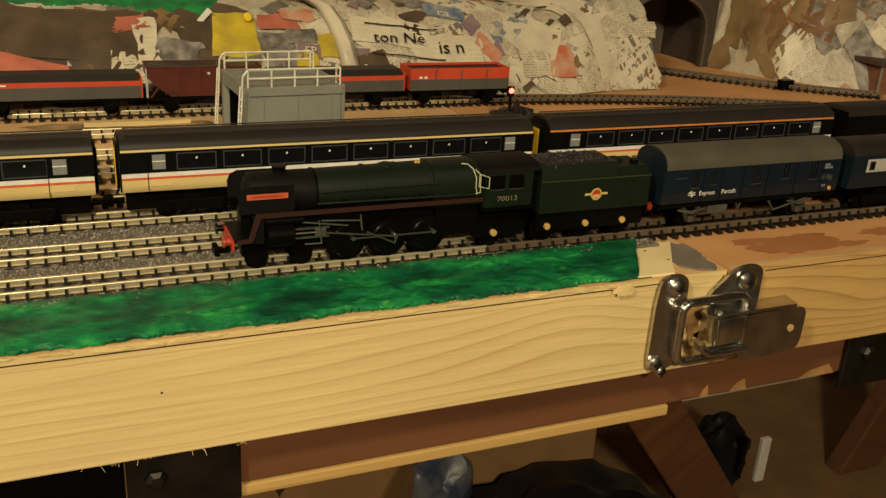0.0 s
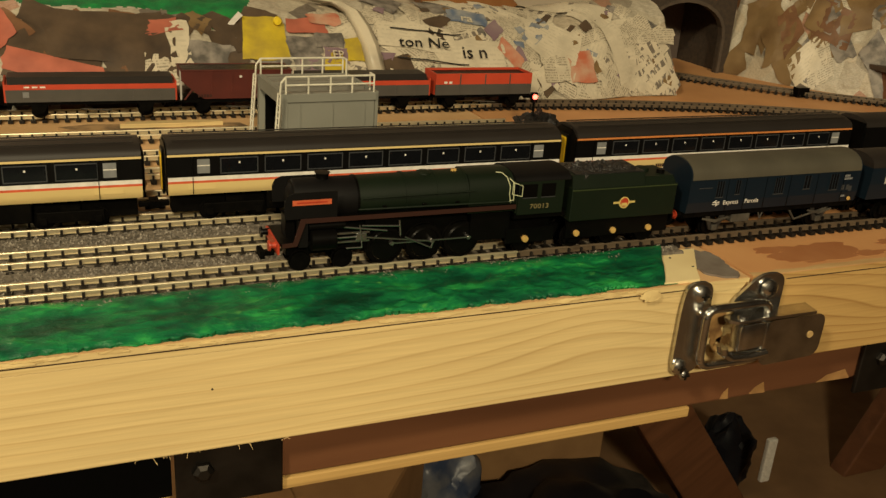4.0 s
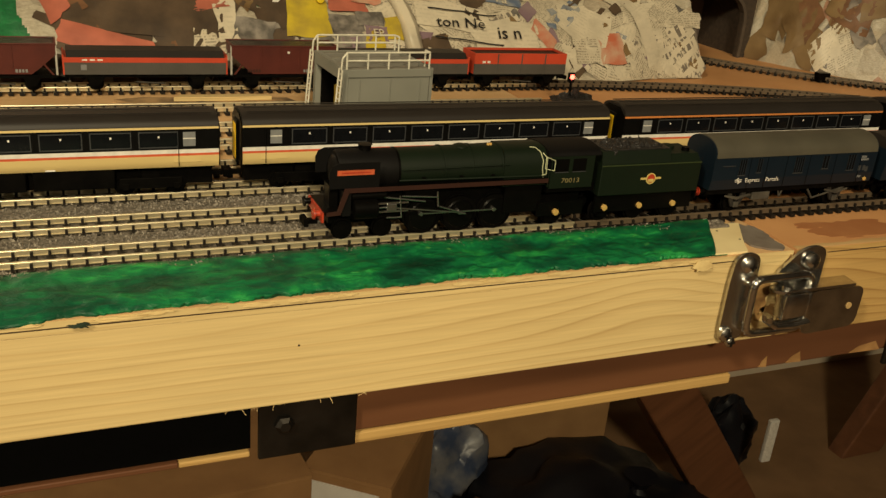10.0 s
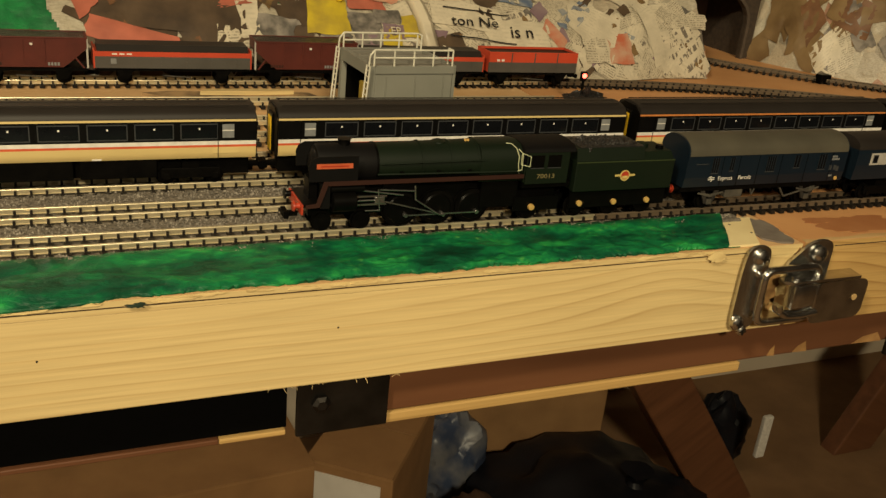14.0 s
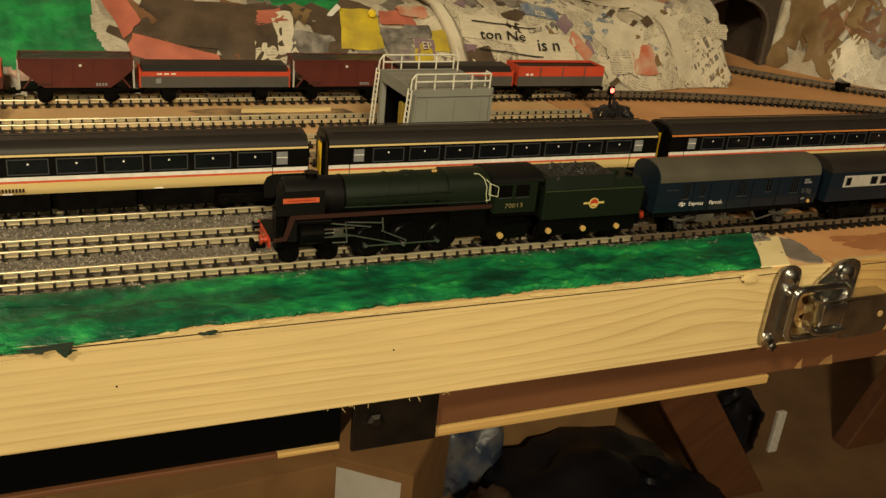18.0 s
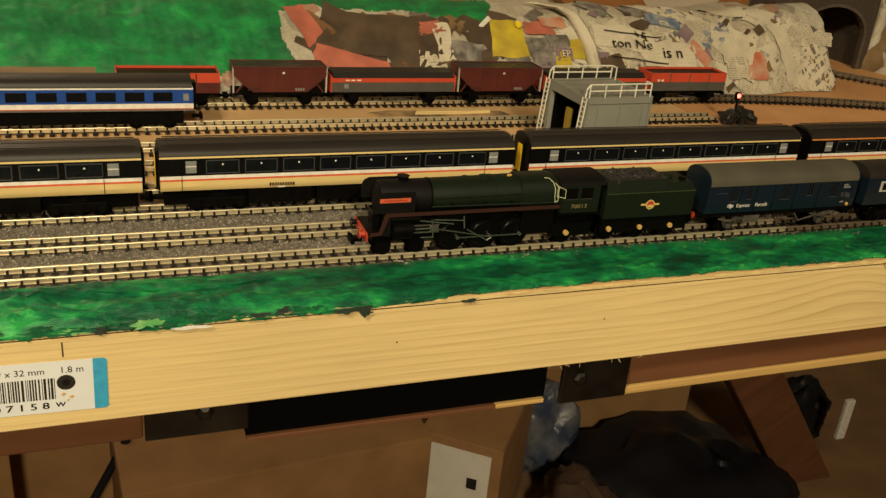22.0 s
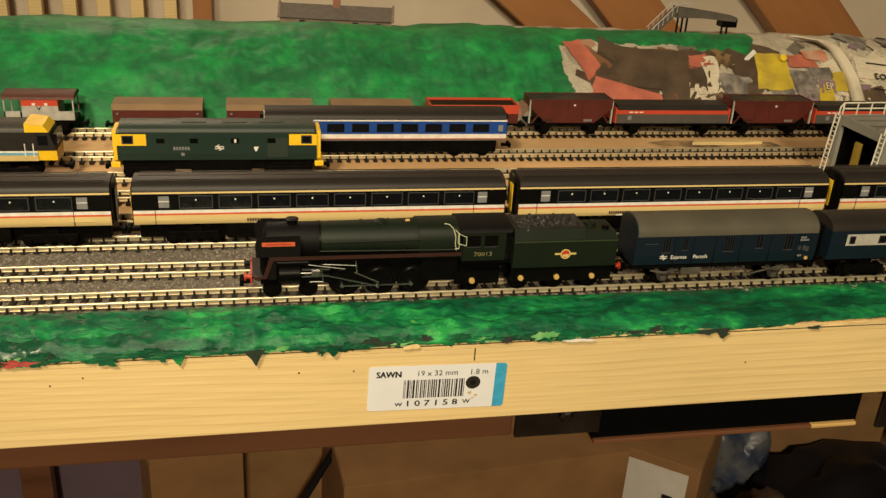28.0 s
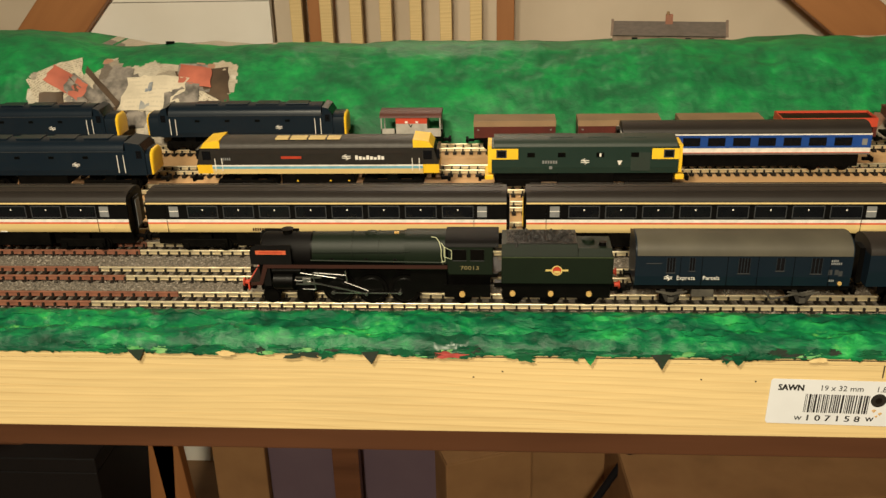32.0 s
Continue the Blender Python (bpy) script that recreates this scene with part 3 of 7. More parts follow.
for x, rz, wood in ((-735, 12, RAFTER), (-690, -8, RAFTER), (-487, 0, VARNISH)):
    k = nb()
    box(k, -16, 16, -8, 8, 0, 560, 1)
    o = part("timber_offcut", k, wood, None)
    o.matrix_basis = pose(x * K, 0.6, 0, 0, rz * 0.5, 0)
    tagged(o, "upright offcut of brown stained timber leaning under the table", "timber", "timber offcuts under the table")
k = nb()
rod(k, (-215, 640, 60), (-140, 640, 205), 5)
tagged(part("black_pole", k, BAGBLACK), "thin black pole leaning among the boxes", "pole")


def heap(name, x, y, sx, sy, sz, material, label, seed, category):
    b = nb()
    bmesh.ops.create_icosphere(b, subdivisions=4, radius=1.0)
    for v in b.verts:
        n = v.co.normalized()
        d = 1 + 0.30 * noise.noise(n * 1.7 + Vector((seed, 0, 0))) + 0.13 * noise.noise(n * 5 + Vector((0, seed, 0)))
        v.co = Vector((n.x * d * sx, n.y * d * sy, max(0.0, (n.z * d * 0.55 + 0.42)) * sz))
    o = part(name, b, material, None, "", True)
    o.matrix_basis = pose(x * K, y * K, 0)
    return tagged(o, label, category)


bag = heap("refuse_bag", 600, 590, 170, 130, 96, BAGBLACK, "crumpled black plastic bag lying on the floor", 1.3, "bag")
k = nb()
rings(k, [(58, 26), (76, 14), (86, 7), (92, 10), (102, 18), (105, 22)], 60, -20, 14, "z")
for v in k.verts:
    v.co.x += 4 * noise.noise(v.co * 0.09)
    v.co.y += 4 * noise.noise(v.co * 0.11 + Vector((3, 0, 0)))
part("tied_neck", k, BAGBLACK, bag, "gathered neck of the bag", True)
heap("plastic_wrap", 440, 725, 62, 50, 146, BAGBLUE, "crumpled blue and white plastic wrapping", 5.2, "plastic wrap")
heap("crumpled_cloth", 425, 560, 50, 60, 110, mat("brown_cloth", (0.09, 0.05, 0.03), 0.8, colour2=(0.05, 0.03, 0.02), scale=20, bump=0.4), "crumpled brown cloth bundle", 8.4, "cloth")
heap("crumpled_sack", 905, 690, 48, 40, 110, BAGBLACK, "dark crumpled bundle near the table leg", 3.4, "bundle")
# ---------------------------------------------------------------- track
def sleeper_mesh():
    b = nb()
    box(b, -1.1, 1.1, -7.7, 7.7, -1.4, 0)
    for s in (-4.5, 4.5):
        for d in (-1, 1):
            box(b, -0.42, 0.42, s + d * 0.95 - 0.42, s + d * 0.95 + 0.42, 0.001, 1.5)
    me = bpy.data.meshes.new("sleeper")
    bmesh.ops.recalc_face_normals(b, faces=b.faces)
    bmesh.ops.scale(b, vec=(K, K, K), verts=b.verts)
    b.to_mesh(me)
    b.free()
    me.materials.append(SLEEPER)
    return me


SLEEPERMESH = sleeper_mesh()
RAILPROFILE = [(-0.75, 0.0), (0.75, 0.0), (0.75, 0.2), (0.42, 0.35), (0.42, 1.5), (0.52, 1.6), (0.5, 1.9), (0.42, 2.02), (0.25, 2.09), (0, 2.1), (-0.25, 2.09), (-0.42, 2.02), (-0.5, 1.9), (-0.52, 1.6), (-0.42, 1.5), (-0.42, 0.35), (-0.75, 0.2)]


def sweep(points, off, z, material, name, parent, label=""):
    """A rail drawn along a line of plan points, offset sideways."""
    b = nb()
    rows = []
    for i, p in enumerate(points):
        a, c = Vector(points[max(0, i - 1)]), Vector(points[min(len(points) - 1, i + 1)])
        d = (c - a).normalized()
        n = Vector((-d.y, d.x))
        rows.append([b.verts.new((p[0] + n.x * (off + u), p[1] + n.y * (off + u), z + v)) for u, v in RAILPROFILE])
    k = len(RAILPROFILE)
    for r0, r1 in zip(rows, rows[1:]):
        for i in range(k):
            b.faces.new((r0[i], r0[(i + 1) % k], r1[(i + 1) % k], r1[i]))
    b.faces.new(rows[0])
    b.faces.new(rows[-1][::-1])
    return part(name, b, material, parent, label, True)


def track(points, label, rust_to=None, shade_from=None, step=5.05, metal=RAIL):
    o = thing("railway_track", 0, 0, 0, label, "model track", "tracks on the layout")
    base = RAILZ - 2.1
    for off in (-4.5, 4.5):
        if rust_to is not None:
            cut = rust_to[0 if off < 0 else 1]
            sweep([points[0], (cut, points[0][1])], off, base, RUSTRAIL, "rail", o, "rust-painted rail")
            far = list(points[1:])
            # Brown past this point paints in shade and the missing glint.
            if shade_from is not None:
                sweep([(shade_from + 0.3, points[0][1])] + far, off, base, DULLRAIL, "rail", o, "rail browned to show it in shade")
                far = [(shade_from, points[0][1])]
            sweep([(cut + 0.3, points[0][1])] + far, off, base, RAIL, "rail", o, "bright nickel-silver rail")
        else:
            sweep(points, off, base, metal, "rail", o)
    rest = 0.0
    for p, q in zip(points, points[1:]):
        p, q = Vector(p), Vector(q)
        d = q - p
        L, ang = d.length, math.degrees(math.atan2(d.y, d.x))
        s = rest
        while s < L:
            c = p + d * (s / L)
            m = bpy.data.objects.new("sleeper", SLEEPERMESH)
            scene.collection.objects.link(m)
            m.parent = o
            m.matrix_basis = pose(c.x * K, c.y * K, (base - 0.02) * K, 0, 0, ang)
            s += step
        rest = s - L
    return o


def arc(p0, ang, length, bend, n=24):
    """Plan points of a curve: from p0 at an angle, turning by bend degrees over its length."""
    pts, x, y, a = [], p0[0], p0[1], ang
    for i in range(n + 1):
        pts.append((x, y))
        x += length / n * math.cos(radians(a))
        y += length / n * math.sin(radians(a))
        a += bend / n
    return pts


LEFT = -860
track([(LEFT, T[1]), (520, T[1])], "front track with black sleepers on grey ballast", (-471, -437), 150)
track([(LEFT, T[2]), (520, T[2])], "second track with black sleepers on grey ballast", (-466, -482), 200)
track([(LEFT, T[3]), (640, T[3])], "third track under the express coaches", (-470, -470))
track([(LEFT, 115.8), (300, 115.8)], "hidden siding track behind the express coaches")
track([(LEFT, 145.4), (300, 145.4)], "hidden siding track behind the express coaches")
track([(LEFT, T[4]), (300, T[4])], "siding track laid on the bare board")
track([(LEFT, T[5]), (232, T[5] + 4)], "siding track laid on the bare board")
track([(LEFT, T[6]), (240, T[6] + 8)], "rear track along the foot of the hill")
track(arc((240.4, T[6] + 8), -1, 282, -29), "dull curved track leading past the signal", metal=DULLRAIL)
track(arc((412, 352), -56, 180, 26, 12), "dull track leaving the tunnel mouth", metal=DULLRAIL)

# ballast shoulder: one uneven sheet with loose stones on it
def sheet(name, x0, x1, y0, y1, nx, ny, zfun, material, parent=None, smooth=True):
    b = nb()
    g = [[b.verts.new((x0 + (x1 - x0) * i / nx, y0 + (y1 - y0) * j / ny, 0)) for j in range(ny + 1)] for i in range(nx + 1)]
    for row in g:
        for v in row:
            v.co.z = zfun(v.co.x, v.co.y)
    for i in range(nx):
        for j in range(ny):
            b.faces.new((g[i][j], g[i + 1][j], g[i + 1][j + 1], g[i][j + 1]))
    return part(name, b, material, parent, "", smooth)


def ballast_z(x, y):
    z = 709.7 + 0.55 * noise.noise(Vector((x * 0.35, y * 0.35, 0))) + 0.45 * noise.noise(Vector((x * 1.1, y * 1.1, 3)))
    for c in (T[1], T[2], T[3]):
        if abs(y - c) < 5.6:
            z -= 1.0
    if y < 23 or y > 103:
        z -= 1.2
    return z


ballast = tagged(sheet("ballast_bed", LEFT, 214, 21, 105, 720, 76, ballast_z, BALLAST), "grey granite ballast bed between the tracks", "ballast", kind="stuff")


def stones(n, seed):
    rg = random.Random(seed)
    vs, fs = [], []
    for _ in range(n):
        x, y = rg.uniform(-560, 212), rg.choice((rg.uniform(23, 29), rg.uniform(44, 54), rg.uniform(69, 82), rg.uniform(23, 102)))
        z = ballast_z(x, y) + 0.1
        r = rg.uniform(0.3, 0.75)
        a = rg.uniform(0, 3)
        k = len(vs)
        for i in range(3):
            t = a + i * 2.09
            vs.append(((x + r * math.cos(t)) * K, (y + r * math.sin(t)) * K, (z - 0.15) * K))
        vs.append(((x + rg.uniform(-0.1, 0.1)) * K, y * K, (z + r * 0.9) * K))
        fs += [(k, k + 1, k + 3), (k + 1, k + 2, k + 3), (k + 2, k, k + 3)]
    me = bpy.data.meshes.new("loose_stones")
    me.from_pydata(vs, [], fs)
    me.materials.append(STONE)
    return tagged(new("loose_stones", me), "loose grey ballast stones", "gravel", kind="stuff")


stones(15000, 5)

# green painted papier-mache strip along the front edge
def edge_drop(x):
    return 706.3 + 1.6 * noise.noise(Vector((x * 0.035, 0, 1))) + 1.5 * noise.noise(Vector((x * 0.16, 4, 1))) + 1.2 * noise.noise(Vector((x * 0.55, 9, 1))) + 0.7 * noise.noise(Vector((x * 1.4, 2, 8)))


def strip():
    b = nb()
    x0, x1, n = -900, 196, 1500
    prof = [(28.6, 711.3), (24.6, 711.8), (18.5, 710.9), (15, 711.2), (11.5, 711.5), (8, 711.5), (5, 711.2), (2.4, 710.9), (0.6, 710.0), (-0.4, 708.9), (-0.75, 707.4)]
    fine = []
    for (ya, za), (yb, zb) in zip(prof, prof[1:]):
        fine += [(ya + (yb - ya) * f / 3, za + (zb - za) * f / 3) for f in range(3)]
    fine.append(prof[-1])
    rows = []
    for i in range(n + 1):
        x = x0 + (x1 - x0) * i / n
        lift = smooth_(-20, -140, x)
        rough_ = 0.7 + 0.75 * smooth_(-60, -220, x)
        kx = smooth_(-80, 0, x)
        lip = -3 + kx * (4.3 + 1.5 * noise.noise(Vector((x * 0.06, 3, 1))) + 1.3 * noise.noise(Vector((x * 0.22, 3, 6))) + 0.8 * noise.noise(Vector((x * 0.9, 5, 6))))
        row = []
        for jj, (y, z) in enumerate(fine):
            j = jj / 3
            w = noise.noise(Vector((x * 0.05, j * 0.45, 7))) * 1.0 + (1 - 2 * abs(noise.noise(Vector((x * 0.12, j * 0.8, 2))))) * 0.8 - 0.4 + noise.noise(Vector((x * 0.3, j * 1.6, 5))) * 0.3
            if 1 < j < 9:
                fold = smooth_(-30, -110, x)
                w += (0.2 + 0.45 * fold) * (0.5 - 2 * abs(noise.noise(Vector((x * 0.07 + 0.02 * y, y * 0.16, 12))))) + (0.1 + 0.14 * fold) * (0.4 - 2 * abs(noise.noise(Vector((x * 0.22, y * 0.42, 15)))))
                w += 1.25 * fold * math.sin(j * 1.25 + 3.2 * noise.noise(Vector((x * 0.011, 2, 4))) + 1.2 * noise.noise(Vector((x * 0.05, j, 4))))
            row.append(b.verts.new((x, y - (2.4 * smooth_(0, -90, x) if j < 2 else 0) + (w * 0.5 if j < 9 else -0.25 * max(0, w)), z - 1.4 + 1.1 * lift + w * rough_ * (1.0 if 0 < j < 9 else 0.2))))
            if x > 150:
                row[-1].co.x = 150 + (x - 150) * (190 + 0.62 * y - 150) / 46
            if kx > 0:
                c = row[-1].co
                c.y = max(c.y, lip)
                c.z = max(c.z, (1 - kx) * c.z + kx * 708.4)
        d = edge_drop(x) + 1.4 - 0.8 * lift
        row.append(b.verts.new((x, max(-0.72, lip), (1 - kx) * (707.4 + d) / 2 + kx * 708.3)))
        row.append(b.verts.new((x, max(-0.66 - 0.5 * max(0, noise.noise(Vector((x * 0.3, 1, 5)))), lip), (1 - kx) * min(d, 707.2) + kx * 708.15)))
        rows.append(row)
    for r0, r1 in zip(rows, rows[1:]):
        for j, (p, q, r, s) in enumerate(zip(r0, r1, r1[1:], r0[1:])):
            f = b.faces.new((p, q, r, s))
            f.material_index = 1 if j > 13 and -326 < p.co.x < -313 else 0
    o = part("grass_strip", b, GREEN, None, "", True)
    o.data.materials.append(mat("dark_green_tape", (0.006, 0.052, 0.026), 0.3, colour2=(0.010, 0.075, 0.035), scale=120, stretch=(0.3, 1, 1)))
    sol = o.modifiers.new("thickness", "SOLIDIFY")
    sol.thickness, sol.offset = 0.0003, 1
    return tagged(o, "green painted papier-mache strip with torn lower edge", "scenery strip")


def smooth_(a, b, x):
    t = max(0.0, min(1.0, (x - a) / (b - a)))
    return t * t * (3 - 2 * t)


grass = strip()
FLAPDARK = mat("dark_torn_card", (0.03, 0.03, 0.028), 0.7, colour2=(0.012, 0.035, 0.018), scale=200, bump=0.4)
TORN = mat("torn_brown_card", (0.74, 0.58, 0.28), 0.85, colour2=(0.58, 0.42, 0.19), scale=150, bump=0.4)
REDP = mat("red_printed_paper", (0.42, 0.07, 0.06), 0.55)
PALEG = mat("pale_green_smear", (0.05, 0.30, 0.08), 0.5, colour2=(0.24, 0.46, 0.18), scale=220, contrast=0.2, bump=0.4)
DARKG = mat("deep_green_paint", (0.006, 0.060, 0.028), 0.45, colour2=(0.010, 0.13, 0.045), scale=160, bump=0.5)
rf = random.Random(12)


def flap(x, w, z, h, material, label, y=-1.25, jag=0.3):
    """A small torn scrap on the front edge, of ragged outline, curling off the board."""
    k = 26
    p = []
    seed = rf.uniform(0, 90)
    for i in range(k):
        a = 2 * math.pi * i / k
        r = 1 + jag * (1.3 * noise.noise(Vector((2 * math.cos(a), 2 * math.sin(a), seed))) + 0.6 * noise.noise(Vector((6 * math.cos(a), 6 * math.sin(a), seed))) + rf.uniform(-0.12, 0.12))
        p.append((x + 0.5 * w * math.cos(a) * r, z + 0.5 * h * math.sin(a) * r))
    b = nb()
    prism(b, p, y, y + 0.3, "y")
    for v in b.verts:
        v.co.y -= max(0.0, (z - v.co.z)) * 0.12 + 0.25 * noise.noise(Vector((v.co.x * 0.5, v.co.z * 0.5, w)))
    part("torn_flap", b, material, grass, label)


for x, w, z, h, m, t in ((-67, 9, 706.9, 1.8, FLAPDARK, "dark torn paper flap"), (-60, 4, 705.4, 1.6, FLAPDARK, "dark torn paper flap"), (-120, 13, 706, 1.2, WHITEP, "curled white paper edge"), (-376, 12, 706.6, 2.4, FLAPDARK, "dark torn paper flap"),
                         (-20, 5, 706.6, 1.4, FLAPDARK, "dark torn paper flap"), (-185, 6, 706.6, 2, TORN, "torn brown card flap"), (-320, 10.5, 707.2, 2.2, REDP, "red printed paper patch"), (-405, 7, 707, 2.2, TORN, "torn brown card flap"), (184, 8, 706.0, 4.2, TORN, "torn brown card flap")):
    flap(x, w, z, h, m, t, -1.6, 0.3 if m is TORN else 0.8)
for x, w, d in ((-242, 7, 701.8), (-268, 5, 703.6), (-214, 5, 704.2), (-350, 6, 703.2), (-440, 6, 703.5), (-61, 5.5, 703.6)):
    k = nb()
    prism(k, [(x - w * 0.5, 708.2), (x + w * 0.6, 708.6), (x + w * 0.35, 705.6), (x + w * 0.12, d), (x - w * 0.1, 704.9)], -1.9, -1.55, "y")
    part("torn_flap", k, FLAPDARK if w != 5 else GREEN, grass, "torn paper point hanging over the edge")
for i in range(110):
    x = rf.uniform(-470, -70)
    m, t = rf.choice(((GREEN, "torn green paper"), (GREEN, "torn green paper"), (PALEG, "pale green painted scrap"), (GREEN, "torn green paper"), (DARKG, "dark green torn paper"), (DARKG, "dark green torn paper"), (FLAPDARK, "dark torn paper flap")))
    flap(x, rf.uniform(3, 10), edge_drop(x) + 1.4 + rf.uniform(-0.8, 2.2), rf.uniform(1.0, 2.8), m, t, -1.2 - 0.002 * i, 0.75)
for i in range(44):
    x = rf.uniform(-150, 184)
    flap(x, rf.uniform(4, 14), 707.5 + rf.uniform(-0.5, 0.4), rf.uniform(0.6, 1.5), TORN, "torn brown card edge", -0.72 - 0.0015 * i, 0.4)
CREAMP = mat("cream_card", (0.85, 0.71, 0.40), 0.7, colour2=(0.72, 0.57, 0.30), scale=50)
GLUE = mat("grey_glue_patch", (0.22, 0.19, 0.16), 0.8, colour2=(0.15, 0.12, 0.10), scale=150, bump=0.5)
part("cream_card_end", prism(nb(), [(186, 1), (205, 0.8), (209, 8), (221, 26), (203, 27)], 708.05, 709.0, "z"), CREAMP, grass, "unpainted cream card end")
def blot(cx, cy, rx, ry, seed, jag=0.3, k=34):
    """Uneven closed outline of a stain or a torn patch."""
    out = []
    for i in range(k):
        a = 2 * math.pi * i / k
        r = 1 + jag * (noise.noise(Vector((1.6 * math.cos(a), 1.6 * math.sin(a), seed))) + 0.5 * noise.noise(Vector((5 * math.cos(a), 5 * math.sin(a), seed))))
        out.append((cx + rx * r * math.cos(a), cy + ry * r * math.sin(a)))
    return out


part("glue_patch", prism(nb(), blot(217.6, 15.0, 8.2, 11.5, 3.0, 0.55), 708.1, 708.8, "z"), GLUE, board_a, "grey patch of dried glue")
STAIN = mat("red_brown_stain", (0.36, 0.14, 0.055), 0.45, colour2=(0.44, 0.20, 0.085), scale=60)
for cx, cy, rx, ry, sd in ((270, 14, 22, 8, 1.0), (292, 9, 7, 2.4, 2.2), (252, 20, 8, 3, 5.1), (262, 6.4, 5, 0.9, 7.7), (318, 16, 14, 4, 9.3)):
    part("paint_stain", prism(nb(), blot(cx, cy, rx, ry, sd, 0.5), 708.02, 708.08 + 0.004 * sd, "z"), STAIN, board_b)
rim = [(JOIN + 1, 0.1), (460, 0.1)] + [(460 - i * 6.1, 3.0 + 2.2 * noise.noise(Vector((i * 0.45, 6, 1))) + 1.4 * noise.noise(Vector((i * 1.4, 2, 1)))) for i in range(39)]
part("bare_edge", prism(nb(), rim, 708.02, 708.2, "z"), PLY, board_b, "pale bare strip along the front edge")
for x, y in ((206, 20), (209.5, 11)):
    part("pin_hole", rings(nb(), [(709.0, 0.5), (709.1, 0.45)], x, y, 8, "z"), INK, grass)
CHIP = mat("split_wood", (0.42, 0.25, 0.09), 0.8, colour2=(0.14, 0.07, 0.025), scale=140, contrast=0.2, bump=0.8, bump_scale=260)
for x, z, rx, rz, sd in ((214.5, 690, 4.2, 6.5, 1.5), (220, 684, 4.5, 2.6, 4.1), (224.2, 703.2, 1.4, 2.8, 6.3), (225.0, 697, 0.8, 5.0, 8.8), (215.5, 681.5, 2.0, 1.6, 3.3)):
    part("split_chip", prism(nb(), blot(x, z, rx, rz, sd, 0.7), -0.5, -0.36, "y"), CHIP, board_a, "rough split wood at the board joint")
rsp = random.Random(31)
for i in range(14):
    x = rsp.uniform(18, 62)
    part("splinter", rod(nb(), (x, rsp.uniform(-0.2, 1.5), 672.3), (x + rsp.uniform(-2.2, 2.2), rsp.uniform(-1.5, 0.5), 672.0 - rsp.uniform(0.3, 1.7)), 0.07, 4), PINE, board_a)
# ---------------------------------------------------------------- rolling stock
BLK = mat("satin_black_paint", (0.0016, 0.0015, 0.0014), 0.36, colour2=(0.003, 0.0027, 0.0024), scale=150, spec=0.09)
CHASSIS = mat("dusty_black_plastic", (0.0012, 0.0011, 0.001), 0.6, colour2=(0.0035, 0.003, 0.0025), scale=300, spec=0.04)
ROOFGREY = mat("dark_grey_roof", (0.021, 0.017, 0.0145), 0.5, colour2=(0.015, 0.012, 0.0105), scale=60)
CHARCOAL = mat("charcoal_band", (0.004, 0.0038, 0.0038), 0.36, spec=0.12)
CREAM = mat("executive_cream", (0.66, 0.505, 0.225), 0.4, colour2=(0.60, 0.45, 0.19), scale=30)
WHITE = mat("white_stripe", (0.80, 0.76, 0.70), 0.4)
RED = mat("red_stripe", (0.66, 0.12, 0.05), 0.4)
GLASS = mat("tinted_window", (0.006, 0.0065, 0.008), 0.12, spec=0.2)
GREYF = mat("grey_window_frame", (0.048, 0.050, 0.054), 0.4)
PALEF = mat("pale_window", (0.22, 0.225, 0.23), 0.35)
LOCOGREEN = mat("brunswick_green", (0.0046, 0.0100, 0.0042), 0.52, colour2=(0.003, 0.007, 0.003), scale=70, spec=0.26)
SMOKEBOX = mat("matt_smokebox_black", (0.0024, 0.0021, 0.0022), 0.6, colour2=(0.004, 0.0035, 0.0035), scale=120, spec=0.14)
BRASS = mat("brass", (0.78, 0.50, 0.16), 0.35, 0.3)
VALANCE = mat("red_brown_valance", (0.030, 0.0115, 0.009), 0.45, colour2=(0.035, 0.013, 0.009), scale=80)
NAMEPL = mat("red_nameplate", (0.58, 0.12, 0.05), 0.4)
BUFRED = mat("red_bufferbeam", (0.44, 0.05, 0.022), 0.4)
RODSTEEL = mat("bright_rod_steel", (0.40, 0.39, 0.375), 0.26, 0.92)
PIPE = mat("cream_pipe", (0.50, 0.52, 0.33), 0.45)
COAL = mat("coal", (0.009, 0.0085, 0.0085), 0.3, colour2=(0.026, 0.024, 0.023), scale=600, bump=0.6)
GOLD = mat("gold_transfer", (0.62, 0.48, 0.16), 0.4)
RAILBLUE = mat("rail_blue", (0.004, 0.0095, 0.0175), 0.36, colour2=(0.0065, 0.013, 0.021), scale=50)
YELLOW = mat("warning_yellow", (0.86, 0.55, 0.012), 0.42, colour2=(0.74, 0.45, 0.015), scale=120)
VANROOF = mat("weathered_grey_roof", (0.080, 0.072, 0.052), 0.55, colour2=(0.048, 0.043, 0.032), scale=50)
GREYBLUE = mat("weathered_underframe", (0.085, 0.075, 0.06), 0.7, colour2=(0.03, 0.027, 0.023), scale=200)
NSEBLUE = mat("bright_blue", (0.015, 0.06, 0.28), 0.35, colour2=(0.012, 0.045, 0.20), scale=60)
DIESELGREEN = mat("two_tone_diesel_green", (0.011, 0.026, 0.020), 0.4, colour2=(0.016, 0.032, 0.025), scale=60)
LIGHTBLUE = mat("light_blue_stripe", (0.16, 0.38, 0.50), 0.4)
WAGONRED = mat("bauxite_red_wagon", (0.095, 0.019, 0.013), 0.5, colour2=(0.06, 0.012, 0.009), scale=80)
BRIGHTRED = mat("bright_red_wagon", (0.52, 0.065, 0.03), 0.45, colour2=(0.40, 0.05, 0.022), scale=60)
